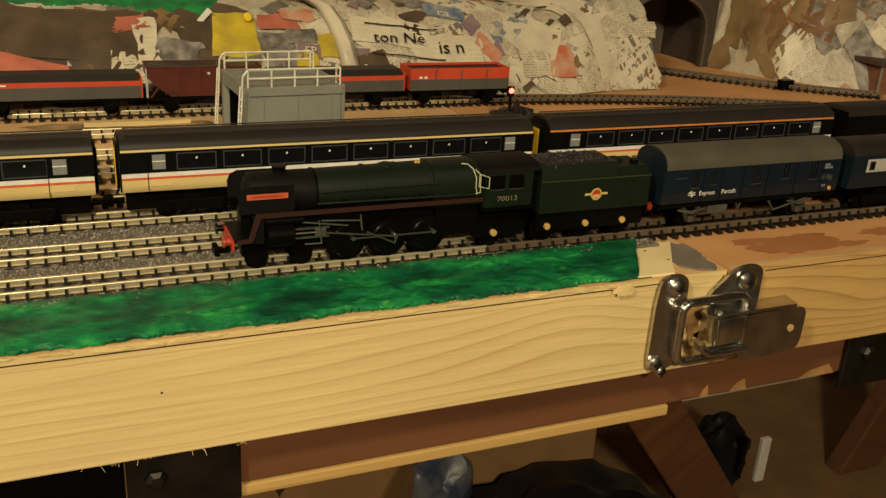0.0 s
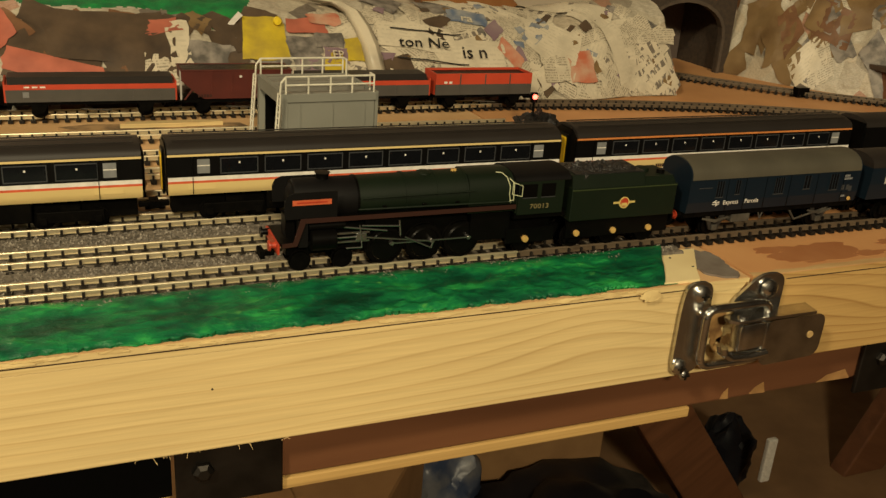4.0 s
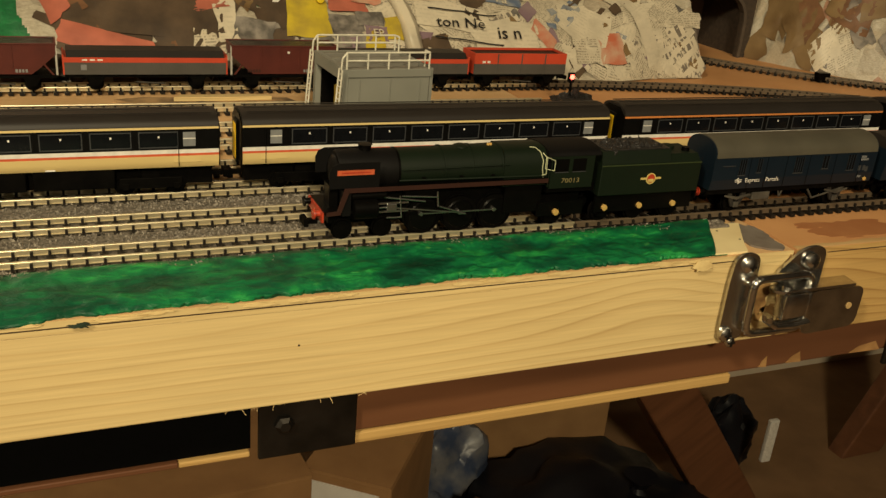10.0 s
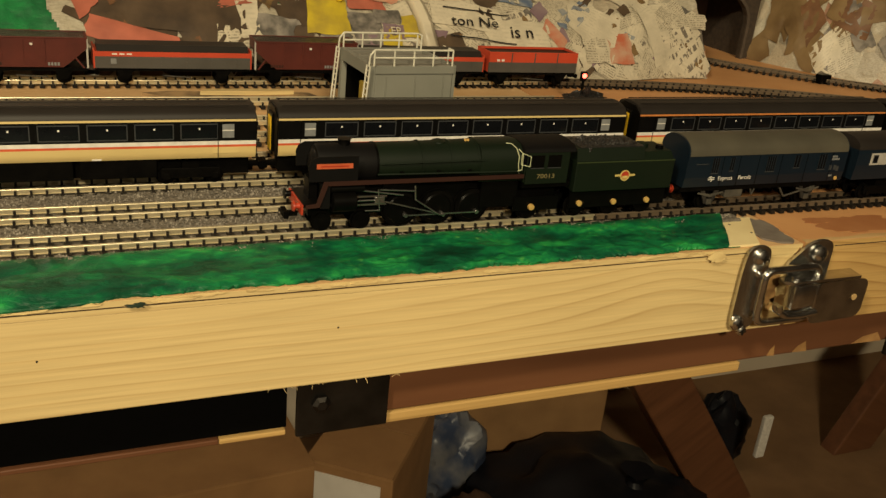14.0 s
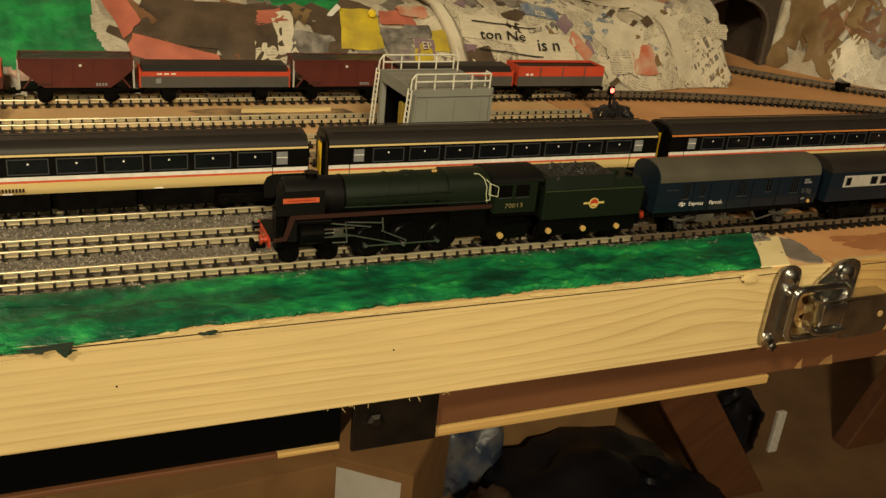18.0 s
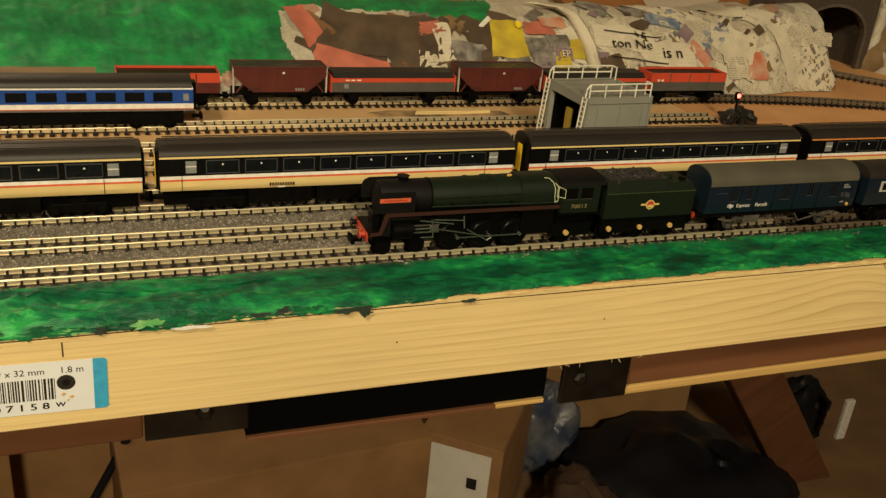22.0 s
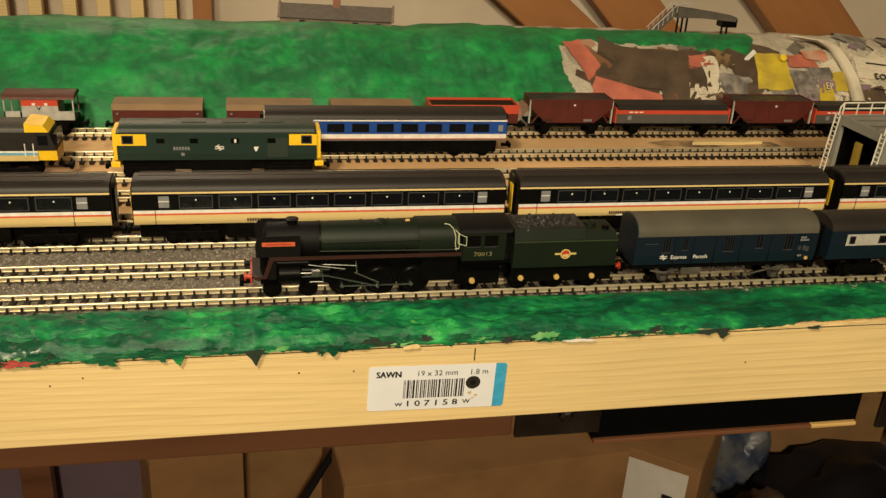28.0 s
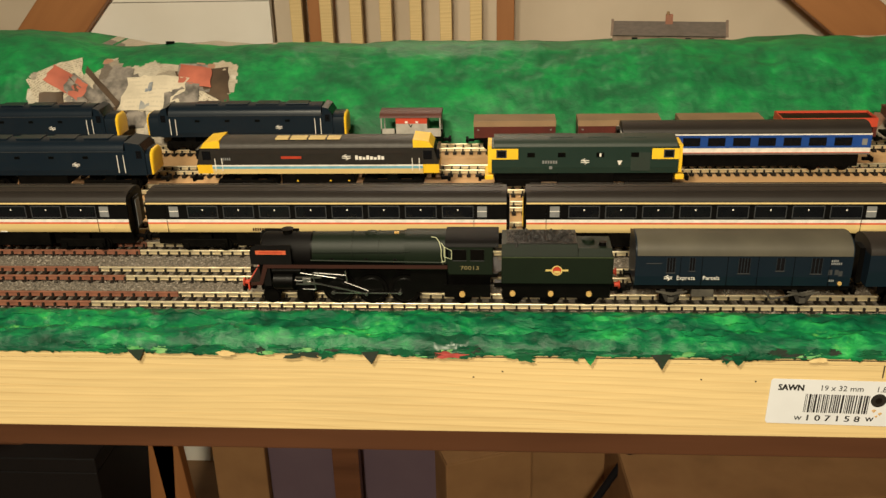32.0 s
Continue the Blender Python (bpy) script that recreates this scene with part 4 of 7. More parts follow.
WAGONGREY = mat("wagon_grey", (0.085, 0.077, 0.068), 0.55, colour2=(0.06, 0.054, 0.048), scale=60)
TANTOP = mat("tan_load_cover", (0.24, 0.15, 0.075), 0.7, colour2=(0.18, 0.11, 0.055), scale=60)
PALEGREY = mat("pale_grey_end", (0.42, 0.40, 0.36), 0.55)


def wheelset(parent, x, r, name="wheelset", back=True, mat_=None):
    b = nb()
    for s in (-1, 1):
        rings(b, [(s * 3.6, r + 0.5), (s * 4.0, r + 0.5), (s * 4.05, r), (s * 5.3, r), (s * 5.35, r * 0.8)], 0, 0, 18, "y")
    rod(b, (0, -4, 0), (0, 4, 0), 0.8)
    o = part(name, b, mat_ or CHASSIS, parent, "", True)
    o.matrix_basis = pose(x * K, 0, r * K)
    return o


def bogie(parent, x, half, r=3.2, axles=2, trim=None):
    o = part("bogie", box(box(nb(), x - half - 2, x + half + 2, -7.2, -6.0, 2.6, 6.6, 0.3), x - half - 2, x + half + 2, 6.0, 7.2, 2.6, 6.6, 0.3), trim or CHASSIS, parent)
    k = nb()
    box(k, x - 3, x + 3, -6, 6, 4.5, 8.6)
    part("bolster", k, CHASSIS, o)
    for i in range(axles):
        wheelset(o, x - half + 2 * half * i / (axles - 1), r)
        k = nb()
        xx = x - half + 2 * half * i / (axles - 1)
        box(k, xx - 1.1, xx + 1.1, -7.9, -7.21, 2.3, 4.8, 0.2)
        part("axle_box", k, trim or CHASSIS, o)
    return o


def roof_profile(w, z0, top, n=10):
    """The arch from one cantrail over to the other, for a roof of that rise."""
    return [(w * math.cos(math.pi * i / n), z0 + (top - z0) * math.sin(math.pi * i / n) ** 0.8) for i in range(n + 1)]


def band(name, parent, x0, x1, w0, w1, z0, z1, material, label=""):
    return part(name, prism(nb(), [(-w0, z0), (w0, z0), (w1, z1), (-w1, z1)], x0, x1), material, parent, label)


def bars(parent, x, z, n, size, material, y):
    """Writing too small to read: a row of short bars."""
    for i in range(n):
        part("lettering_bar", box(nb(), x + i * size * 0.8, x + i * size * 0.8 + size * 0.55, y - 0.08, y, z, z + size), material, parent)


def arrows(parent, x, z, s, material, y):
    """A plain double-arrow emblem."""
    b = nb()
    for dz in (0.28, 0.62):
        box(b, x, x + s * 1.5, y - 0.07, y, z + s * dz, z + s * (dz + 0.14))
    rod(b, (x + s * 0.3, y - 0.03, z + s * 0.75), (x + s * 0.75, y - 0.03, z + s * 1.05), s * 0.07, 6)
    rod(b, (x + s * 0.3, y - 0.03, z + s * 0.75), (x + s * 1.1, y - 0.03, z + s * 0.3), s * 0.07, 6)
    rod(b, (x + s * 0.7, y - 0.03, z - s * 0.02), (x + s * 1.1, y - 0.03, z + s * 0.3), s * 0.07, 6)
    part("emblem", b, material, parent)


def coupling(parent, x, d):
    b = nb()
    box(b, min(x, x + d * 5), max(x, x + d * 5), -1.0, 1.0, 4.4, 6.2, 0.2)
    box(b, min(x + d * 3.6, x + d * 5.2), max(x + d * 3.6, x + d * 5.2), -3.0, 3.0, 4.2, 6.9, 0.2)
    part("coupling", b, CHASSIS, parent)


def window_row(o, starts, w, z0, z1, y, dots=True, trim=GREYF):
    for x in starts:
        b = nb()
        t = 0.38
        for a in ((x, x + w, z0, z0 + t), (x, x + w, z1 - t, z1), (x, x + t, z0 + t, z1 - t), (x + w - t, x + w, z0 + t, z1 - t)):
            box(b, a[0], a[1], y - 0.2, y, a[2], a[3])
        f = part("window", b, trim, o)
        part("pane", box(nb(), x + t, x + w - t, y - 0.08, y + 0.3, z0 + t, z1 - t), GLASS, f)
        if dots:
            # Small white dot on the upper half of the pane.
            part("pane_dot", box(nb(), x + w / 2 - 0.3, x + w / 2 + 0.3, y - 0.13, y - 0.085, z1 - t - 1.9, z1 - t - 1.2), WHITE, f)


def express_coach(x0, x1, trail=CREAM, name="express_coach"):
    """Mark-3 type coach of the executive set between x0 and x1 on the third track."""
    o = thing(name, (x0 + x1) / 2, T[3], RAILZ, "model express coach, charcoal and cream with white and red stripes", "railway coach", "express coaches on the third track")
    L, w = (x1 - x0) / 2, 9.3
    q = L / 81.5
    part("lower_panel", prism(nb(), [(-8.3, 10.5), (8.3, 10.5), (8.95, 11.6), (9.22, 13.0), (9.3, 14.9), (-9.3, 14.9), (-9.22, 13.0), (-8.95, 11.6)], -L, L), CREAM, o, "cream lower side panel", True)
    band("red_stripe", o, -L, L, w, w, 14.9, 15.75, RED)
    band("white_stripe", o, -L, L, w, w, 15.75, 17.2, WHITE)
    band("window_band", o, -L, L, w, 9.1, 17.2, 24.4, CHARCOAL, "charcoal window band")
    band("cantrail_line", o, -L, L, 9.12, 9.06, 24.4, 25.15, trail, "thin line below the roof")
    part("roof", prism(nb(), roof_profile(9.04, 25.15, 29.4, 12), -L, L), ROOFGREY, o, "dark grey ribbed roof", True)
    for i in range(3):
        part("roof_rib", box(nb(), -L + 2, L - 2, -5 + i * 5 - 0.25, -5 + i * 5 + 0.25, 29.05 if i != 1 else 29.38, 29.4 if i != 1 else 29.6), ROOFGREY, o)
    window_row(o, [(-62.6 + 16.5 * i) * q for i in range(8)], 14.1 * q, 17.9, 23.7, -9.25)
    for x in (-70.3 * q, 69.2 * q):
        d = part("door", box(nb(), x - 1.5 - 2.4, x - 1.5 + 7.0, -9.36, -9.1, 12.6, 14.6), CREAM, o, "slam door panel")
        part("door_window", box(nb(), x - 0.6, x + 3.6, -9.45, -9.1, 18.4, 23.4), PALEF, d, "grey door window")
        part("droplight_bar", box(nb(), x - 0.6, x + 3.6, -9.5, -9.455, 21.0, 21.35), WHITE, d)
        part("door_line", box(nb(), x - 2.3, x - 2.05, -9.47, -9.1, 11.0, 24.0), BLK, d)
    for s in (-1, 1):
        g = part("end_panel", prism(nb(), [(-8.6, 10.8), (8.6, 10.8), (8.9, 25), (4, 28.2), (-4, 28.2), (-8.9, 25)], s * L, s * (L + 0.5)), BLK, o)
        part("gangway", box(nb(), min(s * (L + 0.5), s * (L + 1.3)), max(s * (L + 0.5), s * (L + 1.3)), -3.4, 3.4, 9.5, 25.5, 0.4), BLK, g, "black corridor connection")
        part("gangway_door", box(nb(), min(s * (L + 1.3), s * (L + 1.5)), max(s * (L + 1.3), s * (L + 1.5)), -2.3, 2.3, 11, 24, 0.2), YELLOW if s < 0 else PALEF, g)
        coupling(o, s * (L - 1), s)
    bogie(o, -57 * q, 8.6)
    bogie(o, 57 * q, 8.6)
    for xa, xb in ((-42, -15), (-13, 14), (16, 42)):
        part("equipment_box", box(nb(), xa, xb, -7.8, 7.8, 3.4, 10.6, 0.4), CHASSIS, o)
    # Black beam added to stand for the shade beneath the coach.
    part("shade_beam", box(nb(), 1.5 - L, L - 1.5, -3.2, 3.2, 2.6, 10.6), CHASSIS, o)
    for x in (-30, 20):
        part("data_panel", box(nb(), x, x + 3.2, -9.38, -9.26, 10.9, 11.4), WHITE, o)
    bars(o, -33.5, 11.7, 10, 1.35, VALANCE, -9.28)
    return o


for x0, x1 in ((-634, -470.8), (-461.8, -298.4), (-289.6, -130.6), (-123.8, 30.2), (38.6, 191.0), (198.6, 345.0)):
    express_coach(x0, x1, CREAM if x0 < 190 else mat("orange_line", (0.62, 0.22, 0.06), 0.4))
power = thing("power_car", 430, T[3], RAILZ, "dark power car at the end of the express set", "locomotive")
band("body", power, -76, 60, 9.0, 9.2, 9, 25, CHARCOAL)
part("roof", prism(nb(), roof_profile(9.1, 25, 29.2), -76, 60), ROOFGREY, power, "", True)
bogie(power, -55, 9)
bogie(power, 40, 9)
part("end_wall", box(nb(), -77, -76, -8.5, 8.5, 8, 27), BLK, power)


def steam_loco():
    o = thing("steam_locomotive", 0, 0, 0, "lined green model express steam locomotive with black smokebox", "locomotive")
    cz = 22.9
    b = nb()
    rings(b, [(-121.8, 5.0), (-121.6, 6.6), (-120.8, 7.1), (-101, 7.1)], 0, cz, 32)
    sb = part("smokebox", b, SMOKEBOX, o, "black smokebox", True)
    b = nb()
    rings(b, [(-122.9, 0.8), (-122.7, 4.4), (-121.8, 5.6)], 0, cz, 24)
    part("smokebox_door", b, SMOKEBOX, sb, "round black smokebox door", True)
    b = nb()
    rings(b, [(28.4, 2.7), (29.6, 2.1), (31.4, 2.2), (31.8, 2.6), (31.9, 1.6)], -111.3, 0, 18, "z")
    part("chimney", b, BLK, o, "short black chimney", True)
    b = nb()
    rings(b, [(-100.9, 7.1), (-84, 7.25), (-62, 7.7)], 0, cz, 32)
    part("boiler", b, LOCOGREEN, o, "dark green boiler barrel", True)
    for x in (-100.7, -84, -73, -62.3):
        b = nb()
        r = 7.2 + (x + 101) * 0.0135
        rings(b, [(x - 0.35, r + 0.14), (x + 0.35, r + 0.15)], 0, cz, 32)
        part("boiler_band", b, BLK if x < -100 else LOCOGREEN, o, "", True)
    fb = [(-7.2, 16.5), (-7.9, 20), (-8.0, 24), (-7.2, 28), (-5, 29.9), (0, 30.5), (5, 29.9), (7.2, 28), (8.0, 24), (7.9, 20), (7.2, 16.5)]
    part("firebox", prism(nb(), fb, -61.9, -44), LOCOGREEN, o, "wide green Belpaire firebox", True)
    b = nb()
    rings(b, [(29.0, 3.0), (30.2, 2.8), (30.7, 1.6), (30.8, 0.2)], -76, 0, 18, "z")
    part("dome", b, LOCOGREEN, o, "low green dome", True)
    for x in (-66, -65):
        b = nb()
        rings(b, [(29.6, 0.6), (31.0, 0.5)], x, -1.2, 8, "z")
        part("safety_valve", b, BRASS, o)
    # cab
    part("cab_side", box(nb(), -43.8, -26, -9.3, -8.8, 15.5, 27.6), LOCOGREEN, o, "green cab side")
    part("cab_side", box(nb(), -43.8, -26, 8.8, 9.3, 15.5, 27.6), LOCOGREEN, o)
    part("cab_front", box(nb(), -44.3, -43.85, -8.75, 8.75, 16, 27.6), LOCOGREEN, o)
    part("cab_roof", prism(nb(), roof_profile(9.5, 27.65, 30.6, 12), -45.2, -23.6), SMOKEBOX, o, "curved black cab roof", True)
    for x in (-42.2, -35.0):
        f = part("cab_window", box(nb(), x, x + 5.6, -9.42, -9.31, 21.6, 26.6, 0.1), BLK, o)
        part("window_frame", box(nb(), x, x + 5.6, -9.5, -9.43, 21.5, 21.8), GREYF, f)
    letters("cab_number", "70013", 2.5, (-39.2, -9.42, 17.6), mat("dull_gold", (0.22, 0.18, 0.08), 0.5), o, wide=1.25)
    part("cab_floor", box(nb(), -44, -24, -8, 8, 13.6, 15.4), BLK, o)
    part("backhead", box(nb(), -40, -38, -6, 6, 15.5, 27), BLK, o)
    # running plate and valance
    part("running_plate", box(nb(), -119, -44.4, -9.2, 9.2, 18.6, 19.4), BLK, o)
    part("valance", box(nb(), -119, -44.4, -9.35, -9.21, 17.9, 19.5), VALANCE, o, "red-brown lined valance")
    b = nb()
    prism(b, [(-119, 19.5), (-118.9, 18.0), (-121.6, 10.3), (-126.4, 10.0), (-126.4, 11.3), (-122.8, 11.6), (-120.4, 19.5)], -9.35, -8.9, "y")
    part("front_valance", b, VALANCE, o, "sloping front valance")
    part("front_skirt", box(nb(), -121, -118, -8.85, 8.85, 9.6, 18.5), SMOKEBOX, o)
    part("front_platform", box(nb(), -127.2, -114, -8.8, 8.8, 10.4, 11.4), BLK, o)
    part("smokebox_saddle", box(nb(), -121, -104, -5, 5, 10, 17), BLK, o)
    bb = part("buffer_beam", box(nb(), -127.9, -127.21, -9.0, 9.0, 7.8, 11.2), BUFRED, o, "red front buffer beam")
    for s in (-6.2, 6.2):
        b = nb()
        rings(b, [(-127.3, 1.2), (-129.6, 1.0), (-129.7, 1.9), (-130.3, 1.8)], s, 10.2, 14)
        part("buffer", b, BUFRED if s < 0 else BLK, bb, "", True)
    coupling(o, -127, -1)
    # smoke deflectors
    for s in (-1, 1):
        b = nb()
        y0, y1 = sorted((s * 9.2, s * 8.8))
        prism(b, [(-125.6, 19.5), (-125.8, 25), (-124.8, 27.2), (-122.6, 28.2), (-108.6, 28.2), (-108.6, 19.5)], y0, y1, "y")
        d = part("smoke_deflector", b, SMOKEBOX, o, "black smoke deflector with red nameplate")
        part("nameplate", box(nb(), -123.2, -110.6, s * 9.2 if s > 0 else -9.45, s * 9.45 if s > 0 else -9.2, 24.1, 25.8), NAMEPL, d, "red nameplate")
        part("nameplate_letters", box(nb(), -121.8, -112, s * 9.46 if s > 0 else -9.52, s * 9.52 if s > 0 else -9.46, 24.7, 25.2), BUFRED, d)
    # frames, cylinders, small fittings
    part("main_frame", box(nb(), -124, -27, -3.2, 3.2, 5, 18.5), BLK, o)
    for s in (-1, 1):
        b = nb()
        rings(b, [(-117.2, 3.0), (-116.8, 3.7), (-108.8, 3.7), (-108.4, 3.0)], s * 7.0, 11.4, 18)
        c = part("cylinder", b, BLK, o, "", True)
        b = nb()
        rings(b, [(-117.5, 1.5), (-105.5, 1.5)], s * 7.0, 16.0, 12)
        part("valve_chest", b, BLK, c, "", True)
        part("slide_bar", box(nb(), -108, -97, s * 7.4 - 0.3, s * 7.4 + 0.3, 12.6, 13.2), RODSTEEL, o)
        part("slide_bar", box(nb(), -108, -97, s * 7.4 - 0.3, s * 7.4 + 0.3, 9.6, 10.2), RODSTEEL, o)
        part("valve_bracket", box(nb(), -98.4, -86, s * 6.4 - 0.8, s * 6.4 + 0.8, 14.6, 17.1), BLK, o)
        part("combination_lever", rod(nb(), (-100.5, s * 8.2, 15.6), (-99.6, s * 8.2, 7.6), 0.26), RODSTEEL, o)
        part("union_link", rod(nb(), (-105, s * 8.2, 7.9), (-99.6, s * 8.2, 7.8), 0.28), RODSTEEL, o)
        part("expansion_link", rod(nb(), (-86.8, s * 8.1, 16.4), (-86.2, s * 8.1, 11.0), 0.36), RODSTEEL, o)
        part("reversing_rod", rod(nb(), (-99.8, s * 8.2, 15.4), (-86.6, s * 8.2, 14.4), 0.3), RODSTEEL, o)
        part("radius_rod", rod(nb(), (-106, s * 8.0, 15.3), (-91, s * 8.0, 13.0), 0.32), RODSTEEL, o)
    part("ejector_pipe", rod(nb(), (-101, -7.6, 20.8), (-45, -8.5, 20.4), 0.4), LOCOGREEN, o)
    part("handrail", rod(nb(), (-100, -7.7, 24.5), (-60, -8.2, 25), 0.22), LOCOGREEN, o)
    for x in (-92, -78, -66):
        b = nb()
        box(b, x - 0.7, x + 0.7, -7.9, -7.0, 20.2, 21.6, 0.1)
        part("clack_valve", b, BLK, o)
    pp = nb()
    pts = [(-51, -4.4, 30.1), (-49, -5.0, 30.0), (-47.6, -6.8, 28.8), (-46.8, -8.2, 26), (-46.9, -8.4, 23), (-46.2, -8.4, 19.8)]
    for p, q in zip(pts, pts[1:]):
        rod(pp, p, q, 0.18)
    part("injector_pipe", pp, PIPE, o, "pale cream pipe beside the firebox", True)
    pp = nb()
    pts = [(-46.9, -7.2, 28.6), (-45.4, -8.5, 27), (-45.3, -8.7, 21), (-48.2, -8.6, 20.3)]
    for p, q in zip(pts, pts[1:]):
        rod(pp, p, q, 0.16)
    part("injector_pipe", pp, PIPE, o, "pale cream pipe beside the firebox", True)
    for s in (-1, 1):
        quad = [(-45.7, s * 8.3, 27.3), (-42.6, s * 9.62, 26.2), (-42.6, s * 9.62, 22.4), (-45.7, s * 8.3, 22.9)]
        fr = nb()
        for p, q in zip(quad, quad[1:] + quad[:1]):
            rod(fr, p, q, 0.15, 6)
        spec_ = part("spectacle_frame", fr, PIPE, o, "cream frame round the cab front window")
        pane = nb()
        face = pane.faces.new([pane.verts.new(p) for p in quad])
        bmesh.ops.solidify(pane, geom=[face], thickness=0.1)
        part("spectacle_glass", pane, GLASS, spec_)
    # wheels
    drivers = [wheelset(o, x, 6.6, "driving_wheel") for x in (-90.5, -76.4, -62.6)]
    for d in drivers:
        b = nb()
        rings(b, [(-5.9, 4.9), (-5.4, 5.4)], 0, 0, 24, "y")
        part("balance_disc", b, BLK, d, "", True)
        b = nb()
        rings(b, [(-7.6, 0.75), (-5.4, 0.75)], 2.2, 0, 10, "y")
        part("crank_pin", b, RODSTEEL, d)
    part("return_crank", rod(rod(nb(), (2.2, -8.9, 0), (0.5, -8.9, -1.3), 0.32), (2.2, -8.9, 0), (2.2, -7.4, 0), 0.6), RODSTEEL, drivers[1])
    eccentric_rod = part("eccentric_rod", rod(nb(), (-10.6, -8.7, 0), (0, -8.9, 0), 0.3), RODSTEEL, o)
    small = [wheelset(o, x, 3.3, "bogie_wheel") for x in (-119.5, -105.2)]
    small.append(wheelset(o, -38.6, 3.5, "trailing_wheel"))
    b = nb()
    rings(b, [(-8.2, 0.2), (-8.1, 1.2), (-7.0, 1.25)], -38.6, 5.6, 12, "y")
    part("axle_box_cover", b, BRASS, o, "brass axle box cover", True)
    part("trailing_frame", box(nb(), -46, -27, -7.0, -6.2, 4, 9.5), BLK, o)
    part("ash_pan", box(nb(), -60, -45, -6.5, 6.5, 6, 16), BLK, o)
    side = nb()
    for y in (-7.2, 7.2):
        box(side, -90.5 + 76.4 - 1, 76.4 - 62.6 + 1, y - 0.25, y + 0.25, -0.22, 0.22)
        for x in (-14.1, 0, 13.8):
            rings(side, [(y - 0.45, 0.68), (y + 0.45, 0.68)], x, 0, 10, "y")
    coupling_rod = part("coupling_rod", side, RODSTEEL, o)
    cr = nb()
    for y in (-8.0, 8.0):
        box(cr, -25.4, 0, y - 0.25, y + 0.25, -0.22, 0.22)
        rings(cr, [(y - 0.4, 0.7), (y + 0.4, 0.7)], 0, 0, 10, "y")
    connecting_rod = part("connecting_rod", cr, RODSTEEL, o)
    ch = nb()
    for y in (-7.4, 7.4):
        box(ch, -1.8, 1.8, y - 0.7, y + 0.7, -1.3, 1.3, 0.2)
        rod(ch, (-8, y, 0), (0, y, 0), 0.35)
    crosshead = part("crosshead", ch, RODSTEEL, o)
    return o, drivers, small, coupling_rod, connecting_rod, crosshead, eccentric_rod


loco, drivers, smallwheels, coupling_rod, connecting_rod, crosshead, eccentric_rod = steam_loco()


def tender_():
    o = thing("locomotive_tender", 0, 0, 0, "lined green tender piled with coal", "tender")
    part("tank", box(nb(), -22.4, 22.6, -9.3, 9.3, 11.4, 23.6, 0.3), LOCOGREEN, o, "dark green tank side")
    part("coal_plate", prism(nb(), [(-8.9, 23.6), (-7.6, 28.2), (7.6, 28.2), (8.9, 23.6)], -22.2, 8.2), LOCOGREEN, o, "inward sloping green bunker")
    part("rear_deck", prism(nb(), [(-8.9, 23.6), (-6.4, 26.0), (6.4, 26.0), (8.9, 23.6)], 8.4, 22), LOCOGREEN, o)
    b = nb()
    rings(b, [(25.9, 2.6), (27.2, 2.5), (27.6, 1.2)], 13, 1, 14, "z")
    part("filler_dome", b, LOCOGREEN, o, "", True)
    b = nb()
    rings(b, [(25.9, 1.6), (27.5, 1.5)], 18.5, -3, 12, "z")
    part("water_filler", b, BLK, o, "", True)
    part("lining", box(nb(), -22.3, 22.5, -9.42, -9.3, 22.9, 23.3), mat("lining_green", (0.04, 0.055, 0.02), 0.4), o)
    e = part("crest_wing", box(nb(), -4.6, 4.6, -9.4, -9.3, 17.1, 17.9), GOLD, o, "gold emblem wings")
    b = nb()
    rings(b, [(-9.46, 2.2), (-9.3, 2.2)], 0, 17.4, 20, "y")
    c = part("crest", b, GOLD, o, "round gold and red emblem")
    b = nb()
    rings(b, [(-9.52, 1.7), (-9.46, 1.7)], 0, 17.5, 16, "y")
    part("crest_centre", b, BUFRED, c)
    part("crest_wheel", box(nb(), -1.2, 1.2, -9.57, -9.52, 16.2, 17.3), GOLD, c)
    rg = random.Random(3)
    for i in range(90):
        x, y = rg.uniform(-19.5, 7), rg.uniform(-6.6, 6.6)
        b = nb()
        bmesh.ops.create_icosphere(b, subdivisions=1, radius=rg.uniform(0.9, 1.9))
        for v in b.verts:
            v.co *= rg.uniform(0.75, 1.25)
            v.co += Vector((x, y, 27.4 + 1.2 * (1 - (y / 7) ** 2) * (0.5 + 0.5 * math.sin((x + 20) / 27 * math.pi))))
        part("coal_lump", b, COAL, o)
    part("coal_bed", box(nb(), -20.5, 8, -7.2, 7.2, 27.5, 28.6), COAL, o)
    part("tender_frame", box(nb(), -22, 22, -7.4, -6.4, 4.2, 11.3), BLK, o)
    part("tender_frame", box(nb(), -22, 22, 6.4, 7.4, 4.2, 11.3), BLK, o)
    part("step", box(nb(), -21, -18, -8.8, -7.4, 3.2, 3.8), BLK, o)
    ws = []
    for x in (-17.8, -2.2, 13.4):
        ws.append(wheelset(o, x, 4.1, "tender_wheel"))
        b = nb()
        rings(b, [(-8.4, 0.2), (-8.3, 1.15), (-7.41, 1.2)], x, 6.2, 12, "y")
        part("axle_box_cover", b, BRASS, o, "brass axle box cover", True)
    part("rear_beam", box(nb(), 22.6, 23.3, -8.6, 8.6, 8.0, 11.4), BLK, o)
    for s in (-6.2, 6.2):
        b = nb()
        rings(b, [(23.3, 1.1), (25.2, 1.0), (25.3, 1.8), (25.8, 1.7)], s, 9.9, 12)
        part("buffer", b, BUFRED, o, "red buffer", True)
    part("drawbar", box(nb(), -25.5, -22, -1.5, 1.5, 6, 8), BLK, o)
